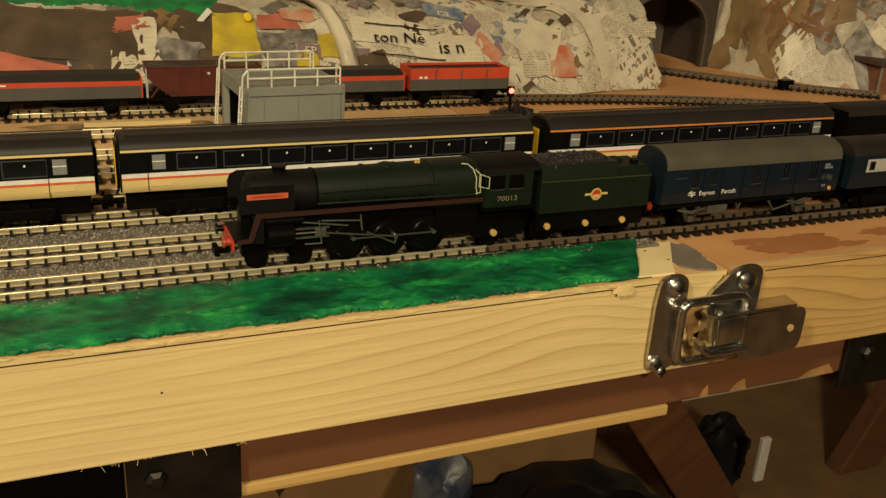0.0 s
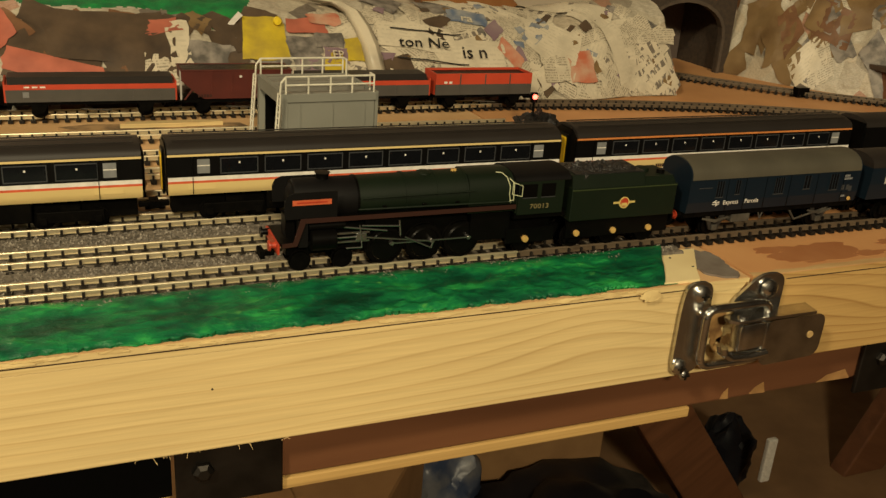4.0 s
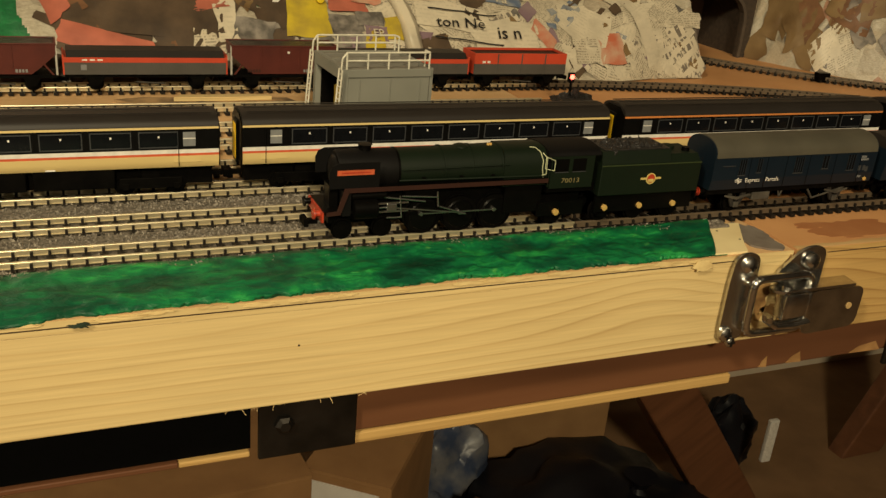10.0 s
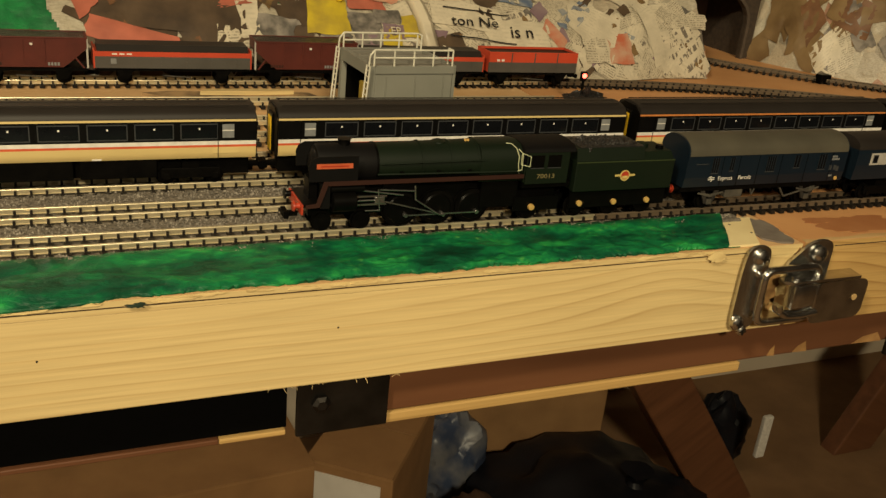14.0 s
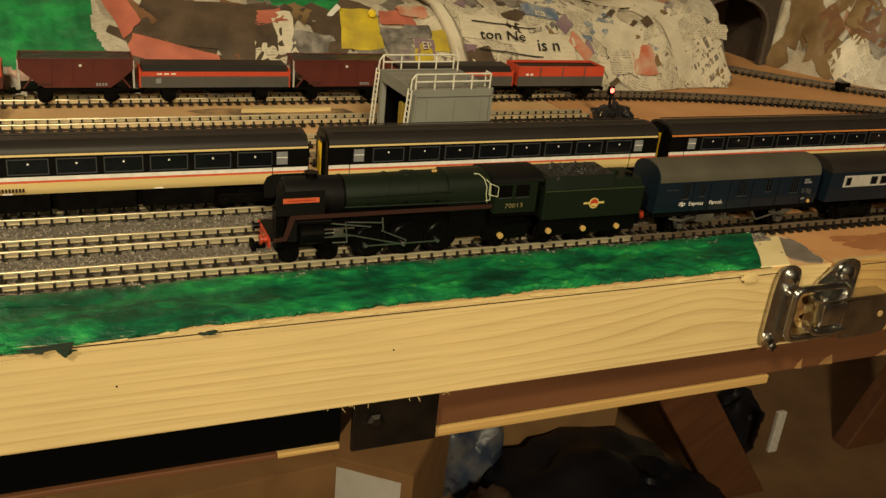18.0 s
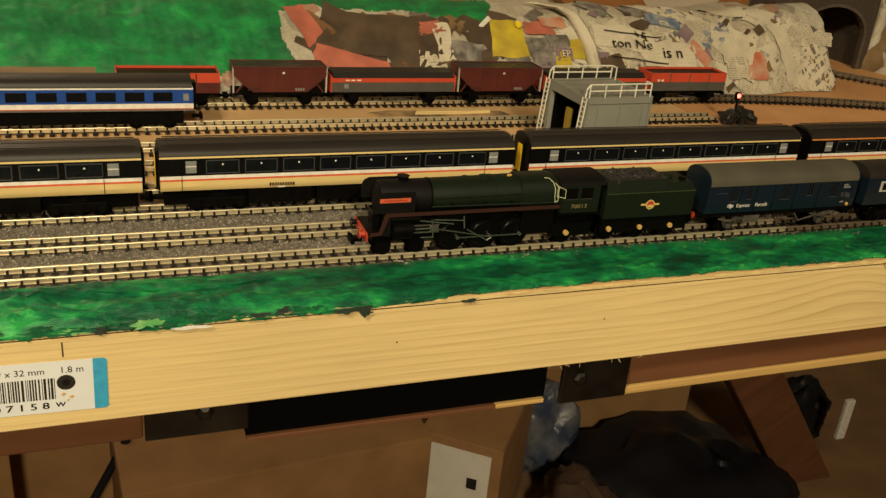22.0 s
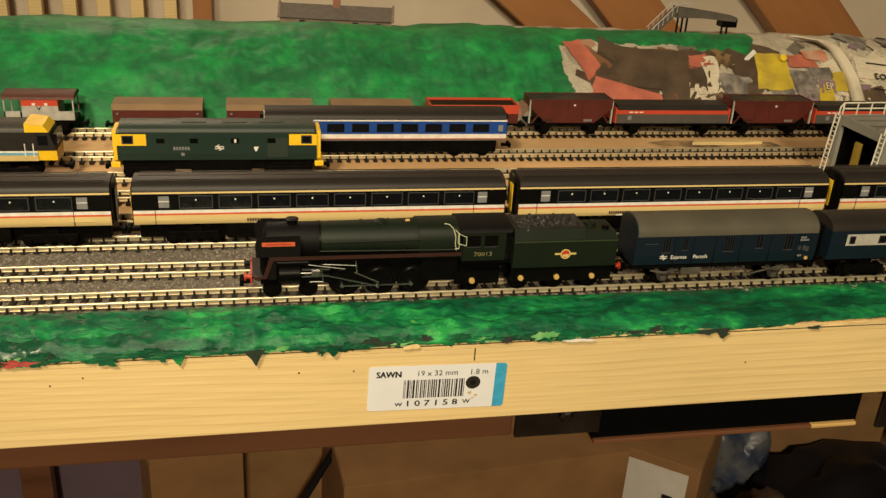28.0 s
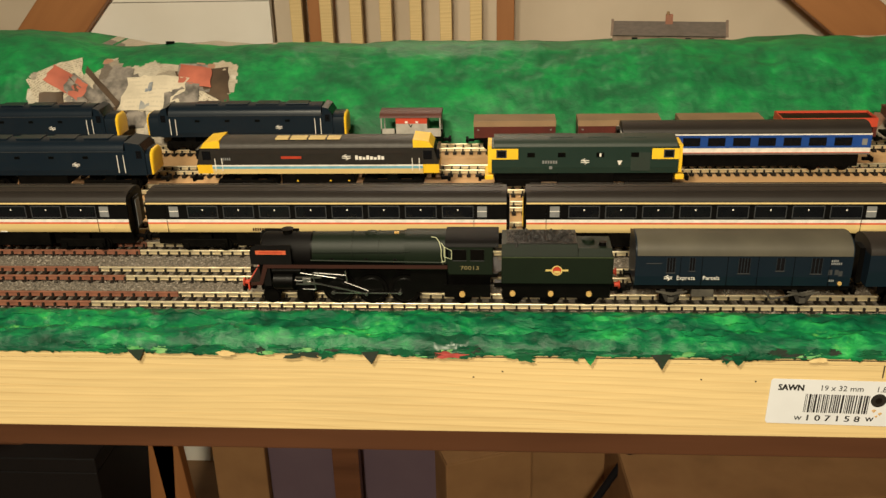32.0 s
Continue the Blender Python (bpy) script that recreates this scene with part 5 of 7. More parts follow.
    part("fall_plate", box(nb(), -25.6, -22.5, -6, 6, 14.8, 15.3), BLK, o)
    coupling(o, 22, 1)
    return o, ws


tender, tenderwheels = tender_()


def parcels_van():
    o = thing("parcels_van", 0, 0, 0, "rail blue parcels van with weathered grey roof", "railway van")
    a, z = 29.6, 114.6
    part("body", prism(nb(), [(-8.6, 10.8), (8.6, 10.8), (9.2, 15), (9.2, 24.0), (-9.2, 24.0), (-9.2, 15)], a, z), RAILBLUE, o, "blue planked body")
    part("roof", prism(nb(), roof_profile(9.4, 24.05, 31.0, 14), a + 0.6, z - 0.4), VANROOF, o, "weathered grey arched roof", True)
    for x in (a, z - 0.4):
        part("end_panel", prism(nb(), roof_profile(9.3, 24.02, 30.8, 14), x - 0.05, x + 0.55 if x == a else x + 0.45), RAILBLUE, o, "blue rounded end", True)
    for x0, x1, z0 in ((42.0, 45.4, 16.8), (51.0, 53.2, 17.6), (70.2, 74.8, 16.6), (85.0, 88.2, 17.8), (98.6, 102.8, 16.6)):
        w = part("barred_window", box(nb(), x0, x1, -9.32, -9.2, z0, 23.2), GLASS, o)
        n = max(2, int((x1 - x0) / 1.1))
        for i in range(n + 1):
            xx = x0 + (x1 - x0) * i / n
            part("window_bar", box(nb(), xx - 0.13, xx + 0.13, -9.5, -9.33, z0, 23.2), mat("blue_grey_bar", (0.014, 0.02, 0.028), 0.5), w)
        part("window_sill", box(nb(), x0 - 0.2, x1 + 0.2, -9.55, -9.2, z0 - 0.35, z0 - 0.02), GREYF, w)
    part("handrail", box(nb(), 34, 40, -9.45, -9.2, 20.6, 20.85), GREYF, o)
    for x in (47.5, 56, 66, 78, 92, 106):
        part("door_line", box(nb(), x - 0.1, x + 0.1, -9.28, -9.2, 11, 23.8), BLK, o)
    arrows(o, 41.3, 13.2, 2.2, WHITE, -9.2)
    letters("word", "Express", 2.5, (46.2, -9.3, 13.6), WHITE, o, wide=0.95)
    letters("word", "Parcels", 2.5, (56.6, -9.3, 13.6), WHITE, o, wide=0.95)
    for zz, n in ((21.6, 4), (20.4, 6), (13.0, 3)):
        bars(o, 106.2, zz, n, 0.9, PALEF, -9.2)
    for x, zz in ((105.6, 17.2), (108, 17.2), (109.6, 16.6)):
        part("data_panel", box(nb(), x, x + 1.5, -9.28, -9.2, zz - 1.2, zz + 1.0), GREYF, o)
    b = nb()
    rings(b, [(-9.6, 0.8), (-9.2, 0.9)], 110.6, 12.2, 10, "y")
    part("oil_axle_cap", b, BRASS, o, "", True)
    part("solebar", box(nb(), a, z, -7.8, 7.8, 8.6, 10.7), CHASSIS, o)
    for x in (44.9, 97.3):
        wheelset(o, x, 3.6)
        part("spring_hanger", prism(nb(), [(x - 4.6, 8.6), (x - 2.6, 8.6), (x - 1.2, 5.2), (x + 1.2, 5.2), (x + 2.6, 8.6), (x + 4.6, 8.6), (x + 2.0, 3.0), (x - 2.0, 3.0)], -8.0, -7.2, "y"), mat("dusty_dark_iron", (0.035, 0.03, 0.025), 0.7, colour2=(0.012, 0.01, 0.009), scale=200), o, "dusty dark axle guard")
        part("leaf_spring", prism(nb(), [(x - 6.4, 7.6), (x, 5.9), (x + 6.4, 7.6), (x + 6.2, 8.2), (x, 7.2), (x - 6.2, 8.2)], -8.4, -8.02, "y"), GREYBLUE, o, "weathered leaf spring")
        part("axle_box", box(nb(), x - 1.3, x + 1.3, -8.7, -8.01, 2.8, 5.1, 0.3), GREYBLUE, o)
    part("brake_gear", rod(rod(nb(), (82, -7.8, 8.2), (85, -7.8, 4.4), 0.45), (85, -7.8, 4.4), (101, -7.8, 8.2), 0.4), GREYBLUE, o)
    part("battery_box", box(nb(), 53, 62, -7.9, -4, 5.2, 8.5, 0.3), GREYBLUE, o)
    part("vee_hanger", rod(rod(nb(), (66, -7.8, 8.5), (67, -7.8, 6), 0.3), (68, -7.8, 8.5), (67, -7.8, 6), 0.3), GREYBLUE, o)
    for s, x in ((-1, a), (1, z)):
        for y in (-6, 6):
            b = nb()
            rings(b, [(x, 0.9), (x + s * 2.0, 0.8), (x + s * 2.1, 1.6), (x + s * 2.5, 1.5)], y, 9.6, 10)
            part("buffer", b, CHASSIS, o, "", True)
        coupling(o, x, s)
    return o


van = parcels_van()


def stripe_coach():
    o = thing("passenger_coach", 0, 0, 0, "blue and grey model passenger coach behind the parcels van", "railway coach")
    a, z = 121.0, 262.0
    band("lower_panel", o, a, z, 8.6, 9.2, 10.6, 17.4, RAILBLUE)
    band("grey_panel", o, a + 8, z - 8, 9.2, 9.2, 17.4, 22.8, PALEGREY, "pale grey window panel")
    band("end_panel", o, a, a + 8, 9.2, 9.2, 17.4, 22.8, RAILBLUE)
    band("end_panel", o, z - 8, z, 9.2, 9.2, 17.4, 22.8, RAILBLUE)
    band("upper_panel", o, a, z, 9.2, 9.1, 22.8, 24.4, RAILBLUE)
    part("roof", prism(nb(), roof_profile(9.2, 24.4, 29.6, 12), a, z), ROOFGREY, o, "dark grey roof", True)
    for i, x in enumerate((a + 9.4, a + 24, a + 30, a + 46, a + 62, a + 78, a + 94, a + 110, a + 124)):
        w = 3.0 if i in (0, 8) else 9.0 if i > 2 else 4.0
        f = part("window", box(nb(), x, x + w, -9.36, -9.2, 18.2, 22.0, 0.05), GREYF, o)
        part("pane", box(nb(), x + 0.4, x + w - 0.4, -9.42, -9.37, 18.6, 21.6), GLASS, f)
    part("gangway", box(nb(), a - 2, a, -3.2, 3.2, 9.6, 25), BLK, o)
    for x in (a + 22, z - 22):
        bogie(o, x, 8)
    part("equipment_box", box(nb(), a + 45, a + 95, -7, 7, 5.6, 10.5), CHASSIS, o)
    coupling(o, a, -1)
    return o


grey_coach = stripe_coach()


def diesel(x0, x1, track_y, body, roof, label, kind, nose=6.8):
    """A bonnetless or nosed diesel locomotive standing on a track; ends at x0 and x1."""
    L = (x1 - x0) / 2
    o = thing("diesel_locomotive", (x0 + x1) / 2, track_y, RAILZ, label, "locomotive", "diesel locomotives on the sidings")
    if kind == "box":
        part("body", prism(nb(), [(-8.7, 10.6), (8.7, 10.6), (9.2, 14), (9.1, 25), (-9.1, 25), (-9.2, 14)], -L + 2, L - 2), body, o)
        part("roof", prism(nb(), roof_profile(9.0, 25.0, 28.8, 12), -L + 3.2, L - 3.2), roof, o, "", True)
        for s in (-1, 1):
            xa, xb = sorted((s * (L - 2), s * L))
            part("cab_front", prism(nb(), [(-7.6, 10.6), (7.6, 10.6), (8.0, 17.5), (7.2, 25.4), (-7.2, 25.4), (-8.0, 17.5)], xa, xb), YELLOW, o, "yellow warning end")
            xa, xb = sorted((s * (L - 2), s * (L - 16)))
            part("cab_side_panel", box(nb(), xa, xb, -9.3, -9.2, 18.4, 24.2), YELLOW, o, "yellow cab side panel")
            xa, xb = sorted((s * (L - 4.5), s * (L - 10)))
            w = part("cab_window", box(nb(), xa, xb, -9.45, -9.31, 19.2, 23.6), GREYF, o)
            part("pane", box(nb(), xa + 0.6, xb - 0.6, -9.5, -9.46, 19.8, 23.0), GLASS, w)
            xa, xb = sorted((s * (L + 0.0), s * (L + 0.25)))
            for y in (-4.6, 0, 4.6):
                part("front_window", box(nb(), xa, xb, y - 1.7, y + 1.7, 19.5, 23.5), GLASS, o)
            xa, xb = sorted((s * (L - 3), s * (L + 1.6)))
            part("buffer_beam", box(nb(), xa, xb, -8, 8, 6.6, 9.4, 0.4), YELLOW, o, "yellow buffer beam")
            coupling(o, s * L, s)
        for x in (-30, -14, 6, 24):
            part("grille", box(nb(), x, x + 4, -9.28, -9.2, 19.5, 22), BLK, o)
        for x in (-18, 2, 20):
            part("roof_panel", box(nb(), x, x + 12, -3.5, 3.5, 28.3, 28.95, 0.2), roof, o)
        part("grille", box(nb(), 24, 34, -9.27, -9.2, 12, 22), roof, o, "dusty green side grille")
        arrows(o, -2, 15.6, 3.0, WHITE, -9.2)
        bars(o, -22, 16.0, 6, 1.7, PALEF, -9.2)
        part("crest", prism(nb(), [(17, 17.6), (19.6, 17.6), (18.8, 15.6), (18, 15)], -9.28, -9.2, "y"), WHITE, o)
        part("shield", box(nb(), -18.4, -16.8, -9.27, -9.2, 13, 14.6), PALEF, o)
        part("lamp_bracket", box(nb(), 7.6, 8.6, -9.3, -9.2, 19.8, 21.6), WHITE, o)
        part("fuel_tank", box(nb(), -14, 16, -7.6, 7.6, 3.4, 10.4, 0.5), CHASSIS, o)
        # Full-length black block added to fill the shaded gap between the bogies.
        part("underframe", box(nb(), -L + 4, L - 4, -6.4, 6.4, 5.0, 10.5), CHASSIS, o)
        n = 2
    elif kind == "flush":
        part("skirt", prism(nb(), [(-8.6, 10.6), (8.6, 10.6), (9.2, 13.6), (-9.2, 13.6)], -L + 9, L - 9), CREAM, o, "cream lower skirt")
        band("blue_stripe", o, -L + 9, L - 9, 9.2, 9.2, 13.6, 15.0, LIGHTBLUE)
        band("white_stripe", o, -L + 9, L - 9, 9.2, 9.2, 15.0, 15.8, WHITE)
        band("body", o, -L + 9, L - 9, 9.2, 9.1, 15.8, 25, body)
        part("roof", prism(nb(), roof_profile(9.0, 25, 29.2, 12), -L + 14, L - 14), roof, o, "", True)
        for s in (-1, 1):
            def q(v):
                return sorted((s * (L - v[0]), s * (L - v[1])))
            a, b_ = q((0.4, 9))
            part("cab_lower", prism(nb(), [(-7.8, 10.6), (7.8, 10.6), (8.8, 15.8), (-8.8, 15.8)], a, b_), YELLOW, o, "yellow cab end")
            k = nb()
            prism(k, [(s * (L - 0.4), 15.8), (s * (L - 9), 15.8), (s * (L - 9), 25), (s * (L - 3.2), 25)], -8.8, 8.8, "y")
            cab = part("cab_side", k, body, o)
            k = nb()
            prism(k, [(s * (L - 3.2), 25), (s * (L - 14), 25), (s * (L - 14), 29.2), (s * (L - 5.6), 28.2)], -8.6, 8.6, "y")
            part("cab_roof", k, YELLOW, o, "yellow cab roof")
            a, b_ = q((4.0, 8.6))
            part("cab_window", box(nb(), a, b_, -9.0, -8.81, 18.6, 23.4), GLASS, cab)
            for v in (10.6, 14.4):
                a, b_ = q((v, v + 0.4))
                part("handrail", box(nb(), a, b_, -9.5, -9.2, 12.5, 19.5), WHITE, o)
            a, b_ = q((0.0, 0.3))
            part("windscreen", box(nb(), min(a, s * (L - 1.6)), max(b_, s * (L - 1.6)), -7, 7, 18.4, 23.6), GLASS, cab)
            coupling(o, s * L, s)
        for i, x in enumerate((-22, -14, -4, 6)):
            part("roof_light", box(nb(), x, x + (7 if i in (0, 3) else 9), -6.4, 0, 29.0, 29.5 - 0.0), CREAM, o, "cream roof panel")
        part("grille_band", box(nb(), -48, 48, -9.28, -9.1, 22.0, 24.0), ROOFGREY, o)
        part("nameplate", box(nb(), -19, -8, -9.35, -9.2, 19.2, 20.6), BUFRED, o, "small red nameplate")
        arrows(o, 14, 18.4, 3.0, WHITE, -9.2)
        for i in range(8):
            part("lettering_bar", box(nb(), 21 + i * 2.0, 22.5 + i * 2.0, -9.28, -9.2, 18.6, 20.9 - 0.5 * (i % 3)), WHITE, o)
        bars(o, -52, 18.4, 5, 1.4, PALEF, -9.2)
        part("fuel_tank", box(nb(), -20, 20, -7.6, 7.6, 4, 10.4, 0.5), CHASSIS, o)
        for x in (-12, 6, 16):
            part("tank_mark", prism(nb(), [(x, 6), (x + 1.3, 6), (x + 0.65, 7)], -7.8, -7.61, "y"), YELLOW, o)
        n = 3
    else:
        part("body", prism(nb(), [(-8.7, 10.0), (8.7, 10.0), (9.2, 13), (9.1, 23.6), (-9.1, 23.6), (-9.2, 13)], -L + 14, L - 14), body, o)
        part("roof", prism(nb(), roof_profile(9.1, 23.6, 29.2, 12), -L + 15, L - 15), body, o, "", True)
        for s in (-1, 1):
            c = 1.4 + nose
            k = nb()
            prism(k, [(s * (L - 14), 10), (s * (L - c), 10), (s * (L - c), 23), (s * (L - c - 2.4), 27.4), (s * (L - 14), 28.6)], -8.9, 8.9, "y")
            cab = part("cab", k, body, o)
            hood = [(-7.8, 10), (7.8, 10), (8.2, 18), (7.4, 21.6), (4.6, 23.6), (-4.6, 23.6), (-7.4, 21.6), (-8.2, 18)]
            part("nose", prism(nb(), hood, *sorted((s * (L - c), s * (L - 1.4)))), body, o, "", True)
            end = nb()
            rows_ = []
            for off, f in ((1.39, 1.0), (0.7, 0.97), (0.2, 0.90), (0.0, 0.78)):
                rows_.append([end.verts.new((s * (L - off), y * f, 16.6 + (z - 16.6) * f)) for y, z in hood])
            for r0, r1 in zip(rows_, rows_[1:]):
                for i in range(8):
                    end.faces.new((r0[i], r0[(i + 1) % 8], r1[(i + 1) % 8], r1[i]))
            end.faces.new(rows_[0])
            end.faces.new(rows_[-1])
            part("nose_end", end, YELLOW, o, "rounded yellow nose end", True)
            k = nb()
            prism(k, [(s * (L - c - 0.1), 23.2), (s * (L - c + 0.2), 23.4), (s * (L - c - 2.2), 27.2), (s * (L - c - 2.6), 27.0)], -7.5, 7.5, "y")
            part("windscreen", k, GLASS, cab)
            part("cab_window", box(nb(), min(s * (L - c - 4.6), s * (L - c - 1.6)), max(s * (L - c - 4.6), s * (L - c - 1.6)), -9.05, -8.91, 19.5, 23.8), GLASS, cab)
            for v in (15.5, 19):
                part("handrail", box(nb(), s * (L - v) - 0.2, s * (L - v) + 0.2, -9.5, -9.2, 11.5, 21.5), WHITE, o)
            coupling(o, s * L, s)
        arrows(o, L * 0.30, 14.6, 2.8, WHITE, -9.2)
        part("cantrail_line", box(nb(), -L + 15, L - 15, -9.3, -9.1, 23.3, 23.6), GREYF, o)
        for x in (-L * 0.5, -L * 0.2, L * 0.1, L * 0.4):
            part("roof_vent", box(nb(), x, x + 14, -4, 4, 28.8, 29.6, 0.2), body, o)
            part("side_grille", box(nb(), x, x + 3, -9.27, -9.2, 19.5, 21), BLK, o)
        part("fuel_tank", box(nb(), -14, 14, -7.6, 7.6, 4, 9.9, 0.5), CHASSIS, o)
        n = 3
    for s in (-1, 1):
        bogie(o, s * (L - (16 if n == 2 else 26)), 9 if n == 2 else 13, 3.2, n)
    return o


diesel(-308, -206.5, T[4], DIESELGREEN, mat("dusty_green_roof", (0.028, 0.040, 0.032), 0.5, colour2=(0.020, 0.030, 0.024), scale=60), "dark green model diesel with yellow ends and white emblem", "box")
diesel(-465.5, -333.5, T[4], mat("dark_grey_livery", (0.022, 0.0195, 0.017), 0.4), mat("grey_diesel_roof", (0.05, 0.045, 0.04), 0.5), "dark grey model diesel with yellow cabs and pale blue stripe", "flush")
diesel(-617, -489.5, T[4], RAILBLUE, ROOFGREY, "rail blue model diesel with yellow nose", "nosed", 2.4)
diesel(-519.5, -395, T[6], RAILBLUE, ROOFGREY, "rail blue model diesel beside the hillside", "nosed")
diesel(-662, -537.5, T[6], RAILBLUE, ROOFGREY, "faded rail blue model diesel beside the hillside", "nosed")


def blue_coach():
    x0, x1 = -234.5, -99.5
    L = (x1 - x0) / 2
    o = thing("passenger_coach", (x0 + x1) / 2, T[5], RAILZ, "bright blue and white model coach with black roof", "railway coach")
    band("lower_panel", o, -L, L, 8.7, 9.2, 10.8, 12.0, mat("grey_sill", (0.20, 0.18, 0.17), 0.5))
    band("red_line", o, -L, L, 9.2, 9.2, 12.0, 12.4, RED)
    band("white_stripe", o, -L, L, 9.2, 9.2, 12.4, 15.0, WHITE)
    band("window_band", o, -L, L, 9.2, 9.1, 15.0, 22.6, NSEBLUE, "bright blue window band")
    band("cantrail_line", o, -L, L, 9.12, 9.1, 22.6, 23.4, WHITE)
    part("roof", prism(nb(), roof_profile(9.0, 23.4, 28.6, 12), -L + 0.6, L - 0.6), ROOFGREY, o, "black-brown roof", True)
    for i in range(9):
        x = -L + 6.5 + i * 13.6
        f = part("window", box(nb(), x, x + 9.4, -9.3, -9.15, 16.2, 21.2, 0.05), CHARCOAL, o)
        part("pane", box(nb(), x + 0.4, x + 9.0, -9.36, -9.31, 16.6, 20.8), GLASS, f)
    part("end_emblem", box(nb(), L - 5, L - 2.2, -9.34, -9.2, 16.6, 20.4), PALEF, o)
    for s in (-1, 1):
        part("gangway", box(nb(), min(s * L, s * (L + 2)), max(s * L, s * (L + 2)), -3.2, 3.2, 9.6, 25, 0.3), BLK, o)
        bogie(o, s * (L - 20), 8.2)
        coupling(o, s * L, s)
    o.scale = (1, 1, 0.95)
    # Black box put in for the strip of shadow under the coach.
    part("under_shade_box", box(nb(), -L + 5, L - 5, -7.5, 7.5, 3.2, 10.7, 0.4), CHASSIS, o)
    return o


blue_coach()


def underframe(o, L, wb):
    part("solebar", box(nb(), -L, L, -7.6, 7.6, 7.6, 9.4), CHASSIS, o)
    for x in (-wb, wb):
        wheelset(o, x, 3.2)
        part("axle_guard", prism(nb(), [(x - 4, 7.6), (x + 4, 7.6), (x + 1.5, 2.8), (x - 1.5, 2.8)], -7.9, -7.1, "y"), CHASSIS, o)
    part("brake_lever", rod(nb(), (-6, -8.0, 5.2), (8, -8.0, 4.2), 0.4), GREYBLUE, o)
    for s in (-1, 1):
        coupling(o, s * L, s)


def hopper(x0, x1):
    L = (x1 - x0) / 2
    o = thing("hopper_wagon", (x0 + x1) / 2, T[6], RAILZ, "bauxite brown hopper wagon with sloping ends", "railway wagon", "wagons along the hillside")
    part("hopper_body", prism(nb(), [(-L + 1, 26.4), (L - 1, 26.4), (L - 1, 21), (L - 8, 13.6), (L - 12, 10), (-L + 12, 10), (-L + 8, 13.6), (-L + 1, 21)], -8.6, 8.6, "y"), WAGONRED, o)
    for y0, y1 in ((-8.9, -7.9), (7.9, 8.9)):
        part("top_rim", box(nb(), -L + 0.6, L - 0.6, y0, y1, 26.41, 27.3, 0.2), WAGONRED, o)
    for xa in (-L + 0.6, L - 1.6):
        part("top_rim", box(nb(), xa, xa + 1.0, -7.85, 7.85, 26.41, 27.3, 0.2), WAGONRED, o)
    part("load", sheet_load(L - 2, 7.8), COAL, o)
    for s in (-1, 1):
        part("end_post", box(nb(), min(s * (L - 0.4), s * (L - 1.3)), max(s * (L - 0.4), s * (L - 1.3)), -8.4, -7.2, 9.5, 27), PALEGREY, o, "pale end stanchion")
        part("end_brace", prism(nb(), [(s * (L - 2), 9.6), (s * (L - 3), 9.6), (s * (L - 9), 19), (s * (L - 8), 19)], -8.5, -7.8, "y"), WAGONRED, o)
    for x in (-L * 0.45, -L * 0.1, L * 0.25):
        part("side_rib", box(nb(), x, x + 0.8, -9.0, -8.6, 14, 26), WAGONRED, o)
    bars(o, -L + 9, 11, 5, 1.8, VALANCE, -8.62)
    bars(o, L - 19, 11, 4, 1.8, PALEF, -8.62)
    part("label", box(nb(), 1, 2.2, -9.1, -8.61, 22.6, 23.8), WHITE, o)
    underframe(o, L - 1, L - 12)
    o.scale = (1, 1, 0.85)
    return o


def sheet_load(lx, ly):
    b = nb()
    g = [[b.verts.new((-lx + 2 * lx * i / 14, -ly + 2 * ly * j / 6, 26.9 + 0.7 * noise.noise(Vector((i * 0.7, j * 0.7, lx))))) for j in range(7)] for i in range(15)]
    for i in range(14):
        for j in range(6):
            b.faces.new((g[i][j], g[i + 1][j], g[i + 1][j + 1], g[i][j + 1]))
    return b


def low_box(x0, x1, red_end=True):
    L = (x1 - x0) / 2
    o = thing("box_wagon", (x0 + x1) / 2, T[6], RAILZ, "grey wagon with red upper band and dark load", "railway wagon", "wagons along the hillside")
    part("body", box(nb(), -L + 1, L - 1, -8.8, 8.8, 9.5, 16.2), WAGONGREY, o)
    part("red_band", box(nb(), -L + 1, L - 1, -8.85, 8.85, 16.2, 19.0), BRIGHTRED, o, "bright red upper band")
    part("top_cover", prism(nb(), [(-8.8, 19.0), (8.8, 19.0), (6, 22.4), (-6, 22.4)], -L + 2, L - 2), ROOFGREY, o, "dark load cover")
    for x in [-L + 8 + i * (2 * L - 16) / 5 for i in range(6)]:
        part("side_rib", box(nb(), x - 0.3, x + 0.3, -9.0, -8.8, 9.6, 16.1), WAGONGREY, o)
    part("end_panel", box(nb(), -L + 0.2, -L + 1, -8.6, 8.6, 9.4, 20.4), BRIGHTRED, o, "red end panel")
    part("end_panel", box(nb(), L - 1, L - 0.2, -8.6, 8.6, 9.4, 20.4), BRIGHTRED, o, "red end panel")
    for x in (-L + 9, -L + 12.5, -L + 16):
        part("lettering_bar", box(nb(), x, x + 2.4, -8.95, -8.86, 17.2, 18.0), WHITE, o)
    part("data_panel", box(nb(), -L + 8, -L + 11, -8.88, -8.81, 12, 15), PALEF, o)
    underframe(o, L - 1, L - 15)
    o.scale = (1, 1, 0.88)
    return o


